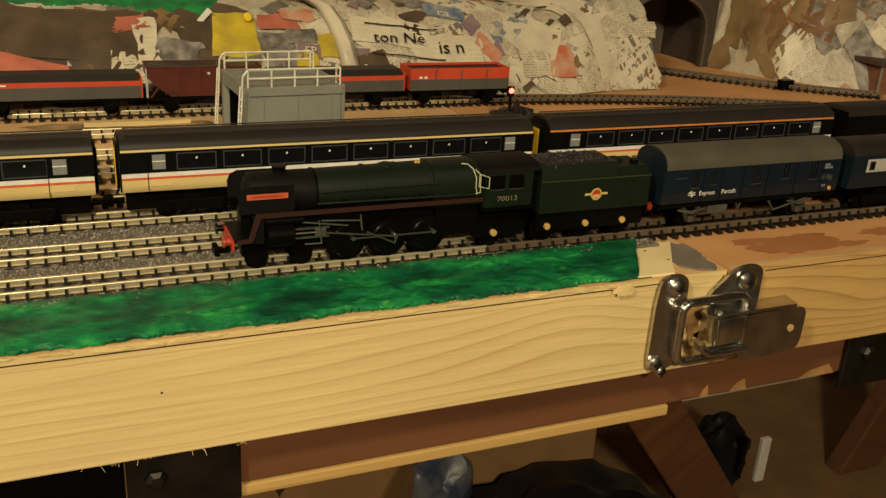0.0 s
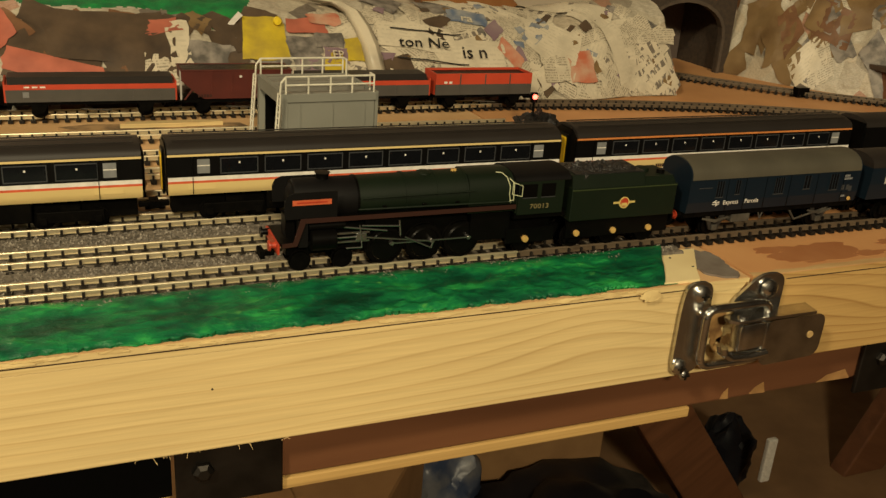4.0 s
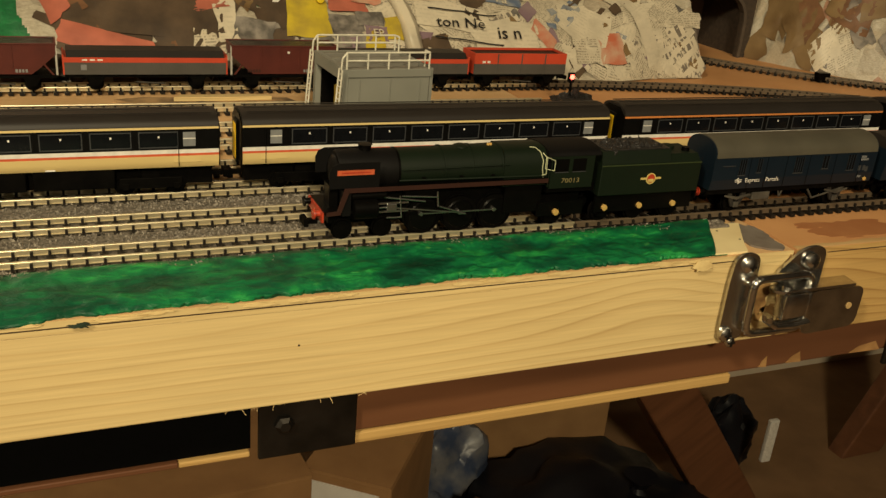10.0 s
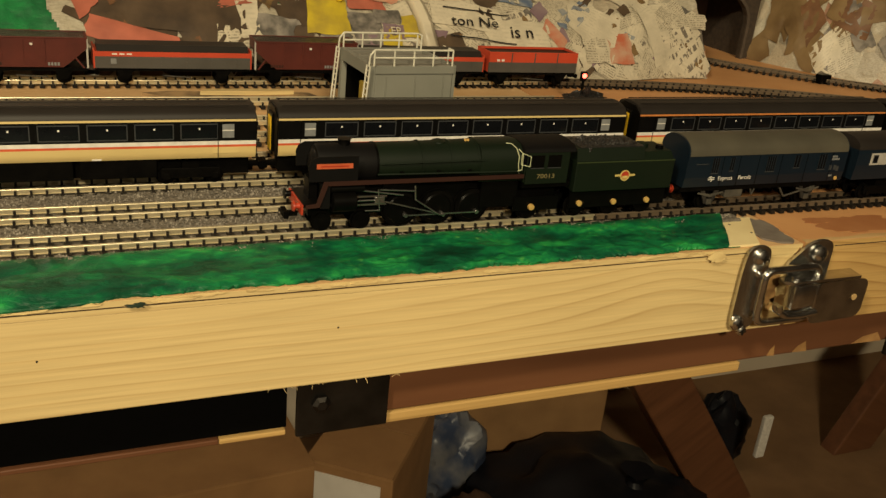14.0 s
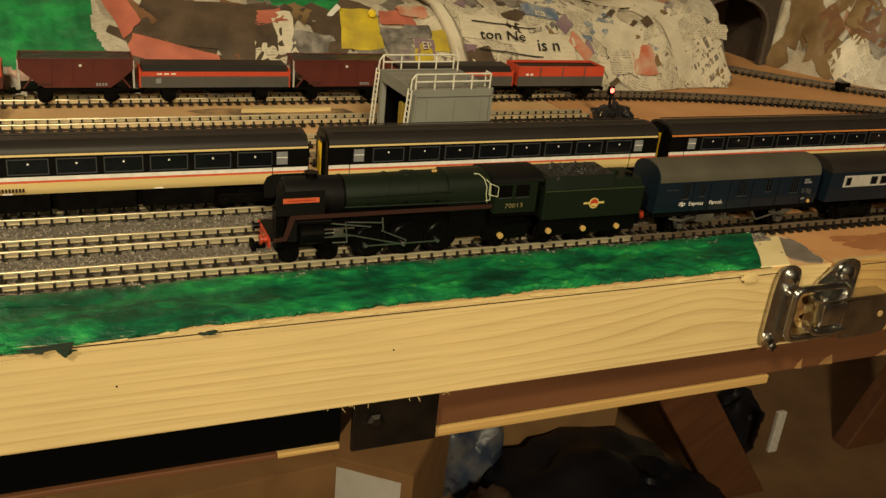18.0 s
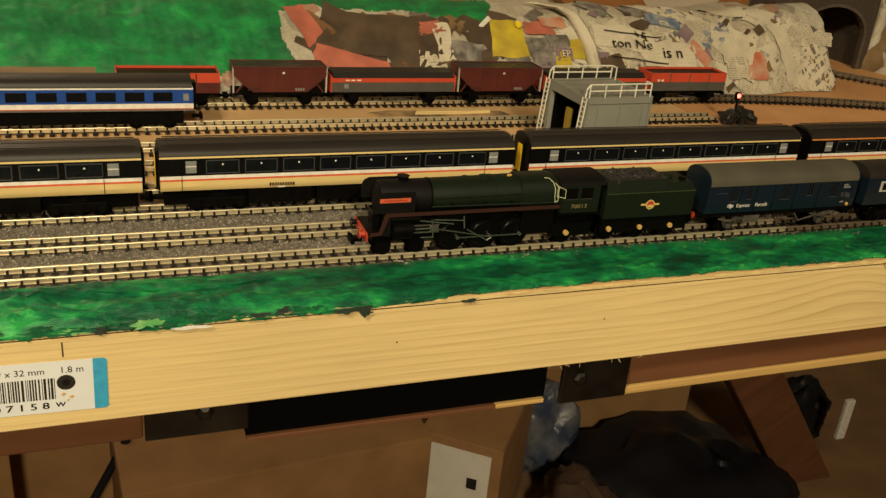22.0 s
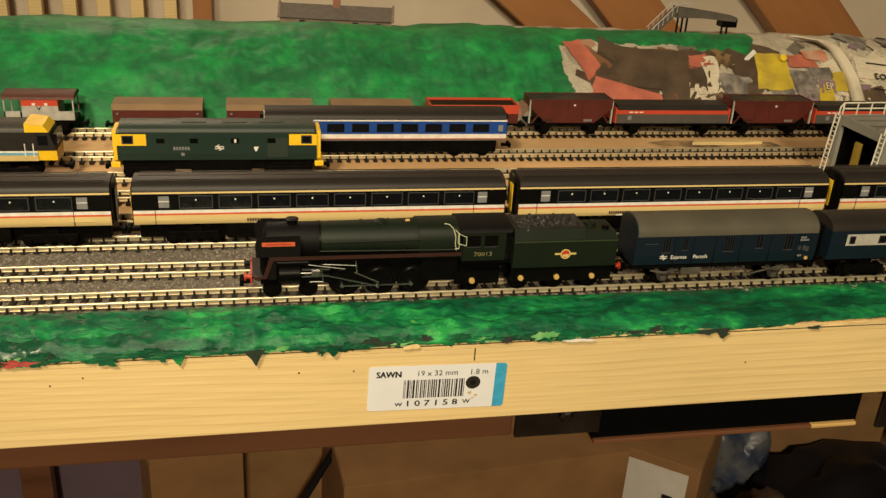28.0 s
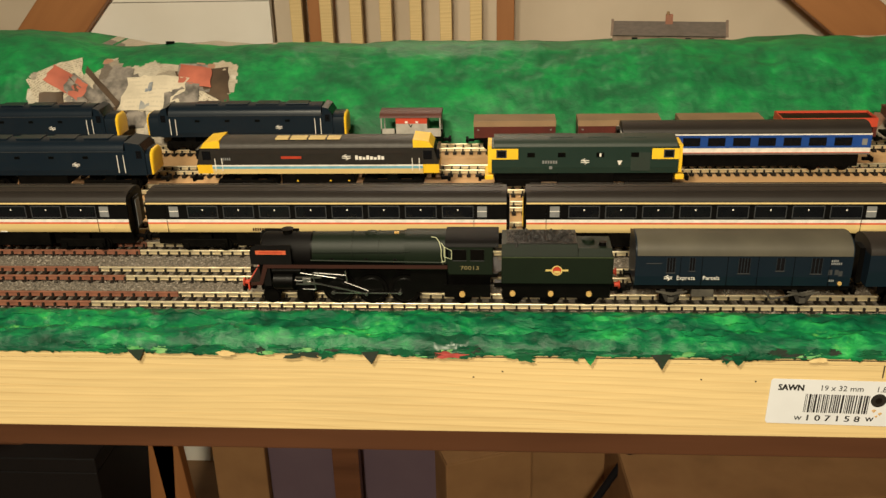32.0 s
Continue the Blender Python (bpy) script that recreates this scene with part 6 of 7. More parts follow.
def open_wagon(x0, x1, upper, lower, label, top=22.6):
    L = (x1 - x0) / 2
    o = thing("open_wagon", (x0 + x1) / 2, T[6], RAILZ, label, "railway wagon", "wagons along the hillside")
    zc = 16.4
    for y0, y1 in ((-8.8, -8.0), (8.0, 8.8)):
        part("side_lower", box(nb(), -L + 1, L - 1, y0, y1, 9.5, zc), lower, o)
        part("side_upper", box(nb(), -L + 1, L - 1, y0, y1, zc, top), upper, o)
    for x in (-L + 1, L - 1.8):
        part("end_panel", box(nb(), x, x + 0.8, -7.9, 7.9, 9.5, top), upper, o)
    part("wagon_floor", box(nb(), -L + 2, L - 2, -7.9, 7.9, 9.5, top - 1.4), BLK, o)
    for x in (-L * 0.5, 0, L * 0.5):
        part("side_rib", box(nb(), x, x + 0.7, -9.0, -8.81, 9.6, top - 0.4), lower, o)
    for x in (-L + 6, -L + 9):
        part("data_panel", box(nb(), x, x + 1.8, -8.95, -8.81, 17, 18.4), WHITE, o)
    underframe(o, L - 1, L - 11)
    o.scale = (1, 1, 0.86)
    return o


def covered_open(x0, x1):
    L = (x1 - x0) / 2
    o = thing("sheeted_wagon", (x0 + x1) / 2, T[6], RAILZ, "brown open wagon with tan rim beside the hill", "railway wagon", "wagons along the hillside")
    part("body", box(nb(), -L + 1, L - 1, -8.6, 8.6, 9.5, 17.4), WAGONRED, o)
    part("tan_rim", prism(nb(), [(-8.8, 17.4), (8.8, 17.4), (7.8, 21.0), (-7.8, 21.0)], -L + 0.8, L - 0.8), TANTOP, o, "tan sheeted top")
    for x in [-L + 6 + i * (2 * L - 12) / 4 for i in range(5)]:
        part("side_rib", box(nb(), x - 0.3, x + 0.3, -8.8, -8.6, 9.6, 17.3), WAGONRED, o)
    for x in (-L + 3, L - 4.4):
        part("data_panel", box(nb(), x, x + 1.2, -8.7, -8.61, 14.6, 15.6), PALEF, o)
    underframe(o, L - 1, L - 10)
    o.scale = (1, 1, 0.89)
    return o


def brake_van(x0, x1):
    L = (x1 - x0) / 2
    o = thing("brake_van", (x0 + x1) / 2, T[6], RAILZ, "small brake van with red and grey sides", "railway wagon", "wagons along the hillside")
    part("cabin_lower", box(nb(), -9, 10, -8.4, 8.4, 9.5, 17.6), PALEGREY, o)
    part("cabin_upper", box(nb(), -9, 10, -8.45, 8.45, 17.6, 21.4), BRIGHTRED, o, "red upper cabin")
    part("roof", prism(nb(), roof_profile(9.2, 21.4, 24.4, 10), -L + 0.5, L - 0.5), mat("maroon_roof", (0.09, 0.03, 0.02), 0.55), o, "dark maroon roof", True)
    for x in (-3.4, 3.0):
        part("porthole", box(nb(), x, x + 1.6, -8.55, -8.46, 17.9, 19.2), WHITE, o)
    part("vee_mark", prism(nb(), [(-1.4, 17.4), (0, 15), (1.4, 17.4), (0.8, 17.4), (0, 16), (-0.8, 17.4)], -8.5, -8.41, "y"), CHASSIS, o)
    for x in (-L + 1, L - 1.8):
        for y in (-8.2, 7.6):
            part("veranda_post", box(nb(), x, x + 0.7, y, y + 0.6, 9.5, 21.5), PALEGREY, o)
        part("veranda_side", box(nb(), min(x, x * 0.55), max(x, x * 0.55), -8.2, -7.8, 9.5, 14.5), PALEGREY, o)
    underframe(o, L - 0.5, L - 8)
    return o


hopper(-74.5, -19.5)
low_box(-18, 60.5)
hopper(61.5, 119)
low_box(121, 196)
open_wagon(198, 259.5, BRIGHTRED, WAGONGREY, "open wagon with bright red upper sides and grey base", 23.4)
open_wagon(-137, -80, BRIGHTRED, WAGONRED, "bright orange-red open wagon with dark load")
covered_open(-318.5, -267.5)
covered_open(-256, -205)
covered_open(-196, -145)
brake_van(-375, -336.5)
# ---------------------------------------------------------------- hillside
def smooth(a, b, x):
    t = max(0.0, min(1.0, (x - a) / (b - a)))
    return t * t * (3 - 2 * t)


def hill_point(x, s):
    """A point of the papier-mache hillside: s runs from the foot (0) over the brow (0.7) to the back (1)."""
    y0 = 260 + 6 * noise.noise(Vector((x * 0.02, 0, 2))) + 16 * smooth(240, 385, x)
    top = 760.5 + 2.6 * noise.noise(Vector((x * 0.018, 3, 0))) + 1.3 * noise.noise(Vector((x * 0.06, 8, 0))) + 12 * smooth(-560, -640, x) - 3 * smooth(120, 260, x) + 8 * smooth(300, 385, x)
    yr = 328 + 8 * noise.noise(Vector((x * 0.012, 5, 5)))
    if s <= 0.7:
        u = s / 0.7
        y = y0 + (yr - y0) * (u ** 1.15)
        z = 707.5 + (top - 707.5) * math.sin(u * math.pi / 2) ** 0.9
    else:
        u = (s - 0.7) / 0.3
        y = yr + 110 * u
        z = top - 15 * smooth(0, 0.25, u) - (top - 15 - 707.5) * smooth(0.78, 1.0, u)
    k = math.sin(min(1.0, s / 0.7) * math.pi) if s < 0.7 else 0.25
    w = 3.0 * noise.noise(Vector((x * 0.03, s * 5, 1))) + 1.6 * noise.noise(Vector((x * 0.09, s * 11, 4))) + 0.7 * noise.noise(Vector((x * 0.25, s * 26, 6)))
    return Vector((x, y - w * k * 0.8, z + w * k * 0.5))


def newsprint():
    m = bpy.data.materials.new("pasted_newsprint")
    m.use_nodes = True
    n, l = m.node_tree.nodes, m.node_tree.links
    b = n["Principled BSDF"]
    b.inputs["Roughness"].default_value = 0.42
    tc = n.new("ShaderNodeTexCoord")
    v = n.new("ShaderNodeTexVoronoi")
    v.inputs["Scale"].default_value = 62.0
    v.inputs["Randomness"].default_value = 1.0
    l.new(tc.outputs["Object"], v.inputs["Vector"])
    sp = n.new("ShaderNodeSeparateColor")
    l.new(v.outputs["Color"], sp.inputs[0])
    r = n.new("ShaderNodeValToRGB")
    r.color_ramp.interpolation = "CONSTANT"
    e = r.color_ramp.elements
    e[0].position, e[0].color = 0.0, (0.44, 0.39, 0.30, 1)
    e[1].position, e[1].color = 0.30, (0.40, 0.35, 0.27, 1)
    for p, c in ((0.45, (0.48, 0.43, 0.34)), (0.66, (0.30, 0.26, 0.20)), (0.76, (0.46, 0.39, 0.29)), (0.90, (0.16, 0.135, 0.11)), (0.95, (0.36, 0.20, 0.13))):
        k = e.new(p)
        k.color = (*c, 1)
    l.new(sp.outputs[0], r.inputs[0])
    t = n.new("ShaderNodeTexNoise")
    t.inputs["Scale"].default_value, t.inputs["Detail"].default_value = 900.0, 3.0
    mp = n.new("ShaderNodeMapping")
    mp.inputs["Scale"].default_value = (0.35, 1, 1.6)
    l.new(tc.outputs["Object"], mp.inputs[0])
    l.new(mp.outputs[0], t.inputs["Vector"])
    th = n.new("ShaderNodeMapRange")
    th.inputs[1].default_value, th.inputs[2].default_value, th.inputs[3].default_value, th.inputs[4].default_value = 0.38, 0.58, 0.80, 1.0
    l.new(t.outputs[0], th.inputs[0])
    mx = n.new("ShaderNodeMix")
    mx.data_type, mx.blend_type = "RGBA", "MULTIPLY"
    mx.inputs[0].default_value = 1.0
    l.new(r.outputs[0], mx.inputs[6])
    l.new(th.outputs[0], mx.inputs[7])
    l.new(mx.outputs[2], b.inputs["Base Color"])
    nz = n.new("ShaderNodeTexNoise")
    nz.inputs["Scale"].default_value, nz.inputs["Detail"].default_value = 120.0, 5.0
    l.new(tc.outputs["Object"], nz.inputs["Vector"])
    bp = n.new("ShaderNodeBump")
    bp.inputs["Strength"].default_value, bp.inputs["Distance"].default_value = 0.8, 0.002
    l.new(nz.outputs[0], bp.inputs["Height"])
    l.new(bp.outputs[0], b.inputs["Normal"])
    return m


NEWS = newsprint()


def is_green(p, s):
    w = 7 * noise.noise(Vector((p.x * 0.045, p.z * 0.09, 3))) + 3 * noise.noise(Vector((p.x * 0.2, p.z * 0.3, 9)))
    if p.x < -230:
        inside = abs(p.x + w * 1.6 + 545) < 66 and 700 < p.z + w * 0.8 < 753
        return not inside
    if p.x + w < -34:
        return not (p.x > -90 and p.z + w * 0.5 < 724)
    if p.x + w * 1.5 < 108:
        return p.z + w * 0.7 > 755.5 - 9 * smooth(45, 100, p.x)
    return False


def hillside():
    b = nb()
    nx, ns = 1180, 92
    x0, x1 = -900.0, 392.0
    g = [[b.verts.new(hill_point(x0 + (x1 - x0) * i / nx, j / ns)) for j in range(ns + 1)] for i in range(nx + 1)]
    for i in range(nx):
        for j in range(ns):
            f = b.faces.new((g[i][j], g[i + 1][j], g[i + 1][j + 1], g[i][j + 1]))
            f.material_index = 0 if is_green(f.calc_center_median(), j / ns) else 1
    o = part("hillside", b, HILLGREEN, None, "", True)
    o.data.materials.append(NEWS)
    return tagged(o, "papier-mache hillside, half painted green, half bare pasted newspaper", "hillside")


hill = hillside()
def printed(name, paper, ink, pitch, fill, letter, soil=0.35):
    """Pasted newsprint: rows of broken ink marks across a creased, soiled sheet."""
    m = bpy.data.materials.new(name)
    m.use_nodes = True
    n, l = m.node_tree.nodes, m.node_tree.links
    b = n["Principled BSDF"]
    b.inputs["Roughness"].default_value = 0.40
    tc = n.new("ShaderNodeTexCoord")
    sep = n.new("ShaderNodeSeparateXYZ")
    l.new(tc.outputs["UV"], sep.inputs[0])

    def math_(op, a, c):
        k = n.new("ShaderNodeMath")
        k.operation = op
        for i, v in enumerate((a, c)):
            if isinstance(v, (int, float)):
                k.inputs[i].default_value = v
            else:
                l.new(v, k.inputs[i])
        return k.outputs[0]

    row = math_("DIVIDE", sep.outputs[1], pitch)
    inrow = math_("LESS_THAN", math_("FRACT", row, 0.0), fill)
    cmb = n.new("ShaderNodeCombineXYZ")
    l.new(math_("MULTIPLY", sep.outputs[0], letter), cmb.inputs[0])
    l.new(math_("MULTIPLY", math_("FLOOR", row, 0.0), 7.31), cmb.inputs[1])
    l.new(math_("MULTIPLY", sep.outputs[1], letter * 0.5), cmb.inputs[2])
    nz = n.new("ShaderNodeTexNoise")
    nz.inputs["Scale"].default_value, nz.inputs["Detail"].default_value = 1.0, 2.0
    l.new(cmb.outputs[0], nz.inputs["Vector"])
    word = n.new("ShaderNodeMapRange")
    word.inputs[1].default_value, word.inputs[2].default_value = 0.44, 0.52
    l.new(nz.outputs[0], word.inputs[0])
    column = math_("GREATER_THAN", math_("FRACT", math_("DIVIDE", sep.outputs[0], 15.0), 0.0), 0.10)
    mark = math_("MULTIPLY", math_("MULTIPLY", inrow, word.outputs[0]), column)
    dirt = n.new("ShaderNodeTexNoise")
    dirt.inputs["Scale"].default_value, dirt.inputs["Detail"].default_value = 70.0, 5.0
    l.new(tc.outputs["Object"], dirt.inputs["Vector"])
    dm = n.new("ShaderNodeMapRange")
    dm.inputs[1].default_value, dm.inputs[2].default_value, dm.inputs[4].default_value = 0.45, 0.72, soil
    l.new(dirt.outputs[0], dm.inputs[0])
    m1 = n.new("ShaderNodeMix")
    m1.data_type = "RGBA"
    m1.inputs[6].default_value, m1.inputs[7].default_value = (*paper, 1), (*[v * 0.42 for v in paper], 1)
    l.new(dm.outputs[0], m1.inputs[0])
    m2 = n.new("ShaderNodeMix")
    m2.data_type = "RGBA"
    m2.inputs[7].default_value = (*ink, 1)
    l.new(mark, m2.inputs[0])
    l.new(m1.outputs[2], m2.inputs[6])
    l.new(m2.outputs[2], b.inputs["Base Color"])
    bp = n.new("ShaderNodeBump")
    bp.inputs["Strength"].default_value, bp.inputs["Distance"].default_value = 0.5, 0.0015
    l.new(dirt.outputs[0], bp.inputs["Height"])
    l.new(bp.outputs[0], b.inputs["Normal"])
    return m


INKS = {
    "print_paper": printed("text_news_scrap", (0.54, 0.475, 0.36), (0.29, 0.25, 0.19), 1.35, 0.55, 0.9),
    "bold_paper": printed("headline_news_scrap", (0.57, 0.50, 0.38), (0.16, 0.135, 0.11), 6.2, 0.50, 0.42),
    "plain_paper": printed("plain_news_scrap", (0.60, 0.53, 0.405), (0.52, 0.46, 0.35), 2.4, 0.4, 0.5, 0.45),
    "grey_photo": mat("grey_photo_scrap", (0.26, 0.23, 0.20), 0.45, colour2=(0.10, 0.09, 0.08), scale=140, contrast=0.12, bump=0.3, bump_scale=150),
    "dark_photo": mat("dark_photo_scrap", (0.042, 0.030, 0.022), 0.42, colour2=(0.12, 0.08, 0.05), scale=70, contrast=0.3, bump=0.4, bump_scale=150),
    "blue": mat("blue_print_scrap", (0.10, 0.14, 0.22), 0.45, colour2=(0.32, 0.32, 0.31), scale=90, contrast=0.12),
    "red": mat("red_print_scrap", (0.46, 0.13, 0.07), 0.45, colour2=(0.50, 0.34, 0.24), scale=90, contrast=0.15),
    "pink": mat("salmon_print_scrap", (0.50, 0.15, 0.095), 0.45, colour2=(0.30, 0.09, 0.06), scale=55, contrast=0.2, bump=0.5, bump_scale=120),
    "yellow": mat("yellow_print_scrap", (0.56, 0.42, 0.03), 0.42, colour2=(0.30, 0.22, 0.04), scale=80, contrast=0.2, bump=0.3),
    "purple": mat("purple_print_scrap", (0.17, 0.105, 0.14), 0.45, colour2=(0.26, 0.19, 0.20), scale=60),
    "ochre": mat("ochre_brown_scrap", (0.25, 0.165, 0.075), 0.5, colour2=(0.12, 0.07, 0.03), scale=50, bump=0.3, bump_scale=150),
    "brown": mat("brown_photo_scrap", (0.20, 0.10, 0.05), 0.45, colour2=(0.12, 0.06, 0.03), scale=80, contrast=0.15),
}
rp = random.Random(77)


def find_s(x, z):
    lo, hi = 0.0, 0.69
    for _ in range(24):
        mid = (lo + hi) / 2
        if hill_point(x, mid).z < z:
            lo = mid
        else:
            hi = mid
    return lo


def scrap(x, z, w, h, turn, ink, surface=hill_point, lift=0.5, parent=None, jag=0.14, n=5):
    """A torn piece of paper that follows the hillside round (x, z)."""
    s0 = find_s(x, z) if surface is hill_point else z
    b = nb()
    uv = b.loops.layers.uv.new("UVMap")
    flat = {}
    ca, sa = math.cos(radians(turn)), math.sin(radians(turn))
    g = []
    corner = [[rp.uniform(-jag, jag) for _ in range(2)] for _ in range(4)]
    for i in range(n + 1):
        row = []
        for j in range(n + 1):
            u, v = i / n, j / n
            du = (1 - u) * ((1 - v) * corner[0][0] + v * corner[1][0]) + u * ((1 - v) * corner[2][0] + v * corner[3][0])
            dv = (1 - u) * ((1 - v) * corner[0][1] + v * corner[1][1]) + u * ((1 - v) * corner[2][1] + v * corner[3][1])
            if i in (0, n) or j in (0, n):
                du += rp.uniform(-0.03, 0.03)
                dv += rp.uniform(-0.03, 0.03)
            a, c = (u - 0.5 + du) * w, (v - 0.5 + dv) * h
            px, ps = x + a * ca - c * sa, s0 + (a * sa + c * ca) / 105.0
            ps = max(0.004, min(0.74, ps))
            p = surface(px, ps)
            q = surface(px + 1.0, ps) - p
            r = surface(px, ps + 0.01) - p
            nn = q.cross(r).normalized()
            row.append(b.verts.new(p + nn * (lift + 0.5 * abs(noise.noise(Vector((px * 0.06, ps * 6, 3)))))))
            flat[row[-1]] = (a + 3.7 * x, c + 1.9 * z)
        g.append(row)
    for i in range(n):
        for j in range(n):
            f = b.faces.new((g[i][j], g[i + 1][j], g[i + 1][j + 1], g[i][j + 1]))
            for lp_ in f.loops:
                lp_[uv].uv = flat[lp_.vert]
    return part("paper_scrap", b, INKS[ink], parent or hill, "", True)


KINDS = ["print_paper"] * 10 + ["plain_paper"] * 9 + ["bold_paper"] * 4 + ["grey_photo"] * 2 + ["dark_photo"]
for i in range(170):
    scrap(rp.uniform(150, 384), rp.uniform(711, 760), rp.uniform(12, 34), rp.uniform(7, 20), rp.uniform(-60, 60), rp.choice(KINDS), lift=0.5 + 0.009 * i, n=5)
for i in range(60):
    scrap(rp.uniform(180, 384), rp.uniform(714, 758), rp.uniform(3, 9), rp.uniform(2, 6), rp.uniform(-60, 60), rp.choice(["grey_photo", "dark_photo", "blue", "bold_paper", "ochre", "purple", "plain_paper"]), lift=1.9 + 0.004 * i, n=3, jag=0.25)
for i in range(80):
    scrap(rp.uniform(-26, 120), rp.uniform(714, 752), rp.uniform(7, 24), rp.uniform(5, 14), rp.uniform(-70, 70), rp.choice(["dark_photo"] * 8 + ["grey_photo", "ochre", "brown", "brown"]), lift=0.4 + 0.012 * i, n=5)
for i in range(16):
    scrap(-545 + rp.uniform(-52, 52), rp.uniform(722, 748), rp.uniform(14, 34), rp.uniform(10, 20), rp.uniform(-40, 40), rp.choice(["plain_paper", "print_paper", "print_paper", "grey_photo", "grey_photo", "dark_photo"]), lift=0.3 + 0.01 * i)
for x, z, w, h, a, ink in ((-22, 748, 13, 26, 24, 'pink'), (6, 727, 46, 10, -12, 'pink'), (28, 744, 52, 24, -4, 'dark_photo'), (52, 732, 26, 22, 10, 'dark_photo'), (68, 740, 12, 24, 0, 'plain_paper'), (58, 727, 18, 14, 4, 'print_paper'), (60, 747, 18, 9, 8, 'pink'), (82, 733, 22, 14, -10, 'grey_photo'), (114, 743, 24, 22, -6, 'yellow'), (140, 748, 24, 9, 3, 'pink'), (140, 736, 26, 16, 2, 'grey_photo'), (139, 728, 16, 7, 0, 'purple')):
    scrap(x, z, w, h, a, ink, lift=1.7 if x < 150 else 2.6, jag=0.08)
for x, z, w, h, a, ink in ((152, 729, 12, 14, -8, 'yellow'), (289, 745, 10, 26, -48, 'blue'), (297, 749, 5, 22, -48, 'dark_photo'), (244, 752, 24, 11, -14, 'blue'), (258, 746, 12, 9, 35, 'purple'), (315, 727, 18, 18, 0, 'red'), (296, 727, 18, 18, 0, 'print_paper'), (265, 734, 9, 18, 40, 'red'), (327, 748, 8, 7, 20, 'dark_photo'), (223, 749, 16, 9, 30, 'dark_photo'), (219, 744, 10, 6, -20, 'dark_photo'), (236, 734, 44, 15, -2, 'plain_paper')):
    scrap(x, z, w, h, a, ink, lift=1.7 if x < 150 else 2.6, jag=0.08)
for x, z, w, h, a, ink in ((150, 750, 20, 8, 0, 'red'), (166, 736, 12, 12, 0, 'yellow'), (150, 741, 18, 8, 0, 'grey_photo'), (153, 733, 16, 8, 0, 'purple'), (206, 742, 46, 16, -6, 'plain_paper'), (300, 738, 40, 30, -30, 'plain_paper'), (347, 736, 12, 34, 12, 'plain_paper'), (-530, 738, 40, 22, 0, 'plain_paper'), (-503, 747, 22, 12, -10, 'pink'), (-510, 735, 24, 16, 0, 'grey_photo'), (-575, 737, 30, 12, -30, 'grey_photo'), (-588, 744, 26, 10, -20, 'pink'), (-566, 742, 34, 3, -38, 'dark_photo'), (-576, 735, 30, 3, -38, 'dark_photo'), (-596, 733, 16, 12, 10, 'dark_photo'), (-572, 726, 20, 8, 5, 'red'), (-533, 741, 5, 5, 0, 'blue'), (-534, 732, 6, 5, 0, 'blue')):
    scrap(x, z, w, h, a, ink, lift=1.7 if x < 150 else 2.6, jag=0.08)


def headline(words, size, x, z, ink, turn=0.0):
    s = find_s(x, z)
    p = hill_point(x, s)
    q = (hill_point(x + 8, s) - p).normalized()
    r = (hill_point(x, s + 0.03) - p).normalized()
    nn = q.cross(r).normalized()
    p = p + nn * 4.3
    o = letters("headline", words, size, (0, 0, 0), ink, hill, thick=0.1)
    m = Matrix((q, r, nn)).transposed().to_4x4()
    o.matrix_basis = Matrix.Translation(p * K) @ m @ pose(0, 0, 0, 0, 0, turn)


headline("ton Ne", 10.5, 193, 736.5, INK, -4)
headline("is n", 12.0, 231, 731.0, INK, -2)
headline("ra", 10.0, 237, 749.0, INKS["plain_paper"], -14)
headline("EP", 7.0, 150, 731.5, INKS["plain_paper"], 0)
for i, (x, z, a) in enumerate(((190, 746.5, -6), (190, 732.0, -6))):
    s = find_s(x + 20, z)
    b = nb()
    edge = [[b.verts.new(hill_point(x + j * 5.5, s - j * 0.004) + Vector((0, -3.8, 1.9 + up))) for up in (0.0, 0.7)] for j in range(9)]
    for r0, r1 in zip(edge, edge[1:]):
        b.faces.new((r0[0], r1[0], r1[1], r0[1]))
    rule = part("headline_rule", b, INK, hill)
    th = rule.modifiers.new("thickness", "SOLIDIFY")
    th.thickness = 0.0002
# curled edge of the newspaper sheet, map pins
b = nb()
pts = [(142, 0.60, 7), (152, 0.585, 8), (162, 0.54, 9), (169, 0.46, 9), (173, 0.36, 8), (175, 0.25, 7), (176, 0.12, 6)]
rows = []
for x, s, up in pts:
    p = hill_point(x, s)
    rows.append([b.verts.new(p + Vector(d)) for d in ((-5.5, -3.5, up * 0.35), (-3, -7, up * 0.5), (1.5, -7.5, up * 0.55), (5, -4, up * 0.4), (7, 0, 0.5))])
for r0, r1 in zip(rows, rows[1:]):
    for p, q, r, s in zip(r0, r1, r1[1:], r0[1:]):
        b.faces.new((p, q, r, s))
curl = part("curled_paper_edge", b, INKS["plain_paper"], hill, "curled white edge of the newspaper sheet", True)
sol = curl.modifiers.new("thickness", "SOLIDIFY")
sol.thickness = 0.0006


def map_pin(x, z, material, label, r=2.6):
    s = find_s(x, z)
    p = hill_point(x, s)
    o = thing("map_pin", p.x, p.y - 1, p.z, label, "pin", "pins in the hillside")
    b = nb()
    rings(b, [(-5.0, 0.3), (-4.8, r * 0.8), (-3.6, r), (-2.6, r * 0.9)], 0, 2.0, 16, "y")
    part("head", b, material, o, "", True)
    part("shaft", rod(nb(), (0, -2.6, 2.0), (0, 4, 0), 0.4), STEEL, o)


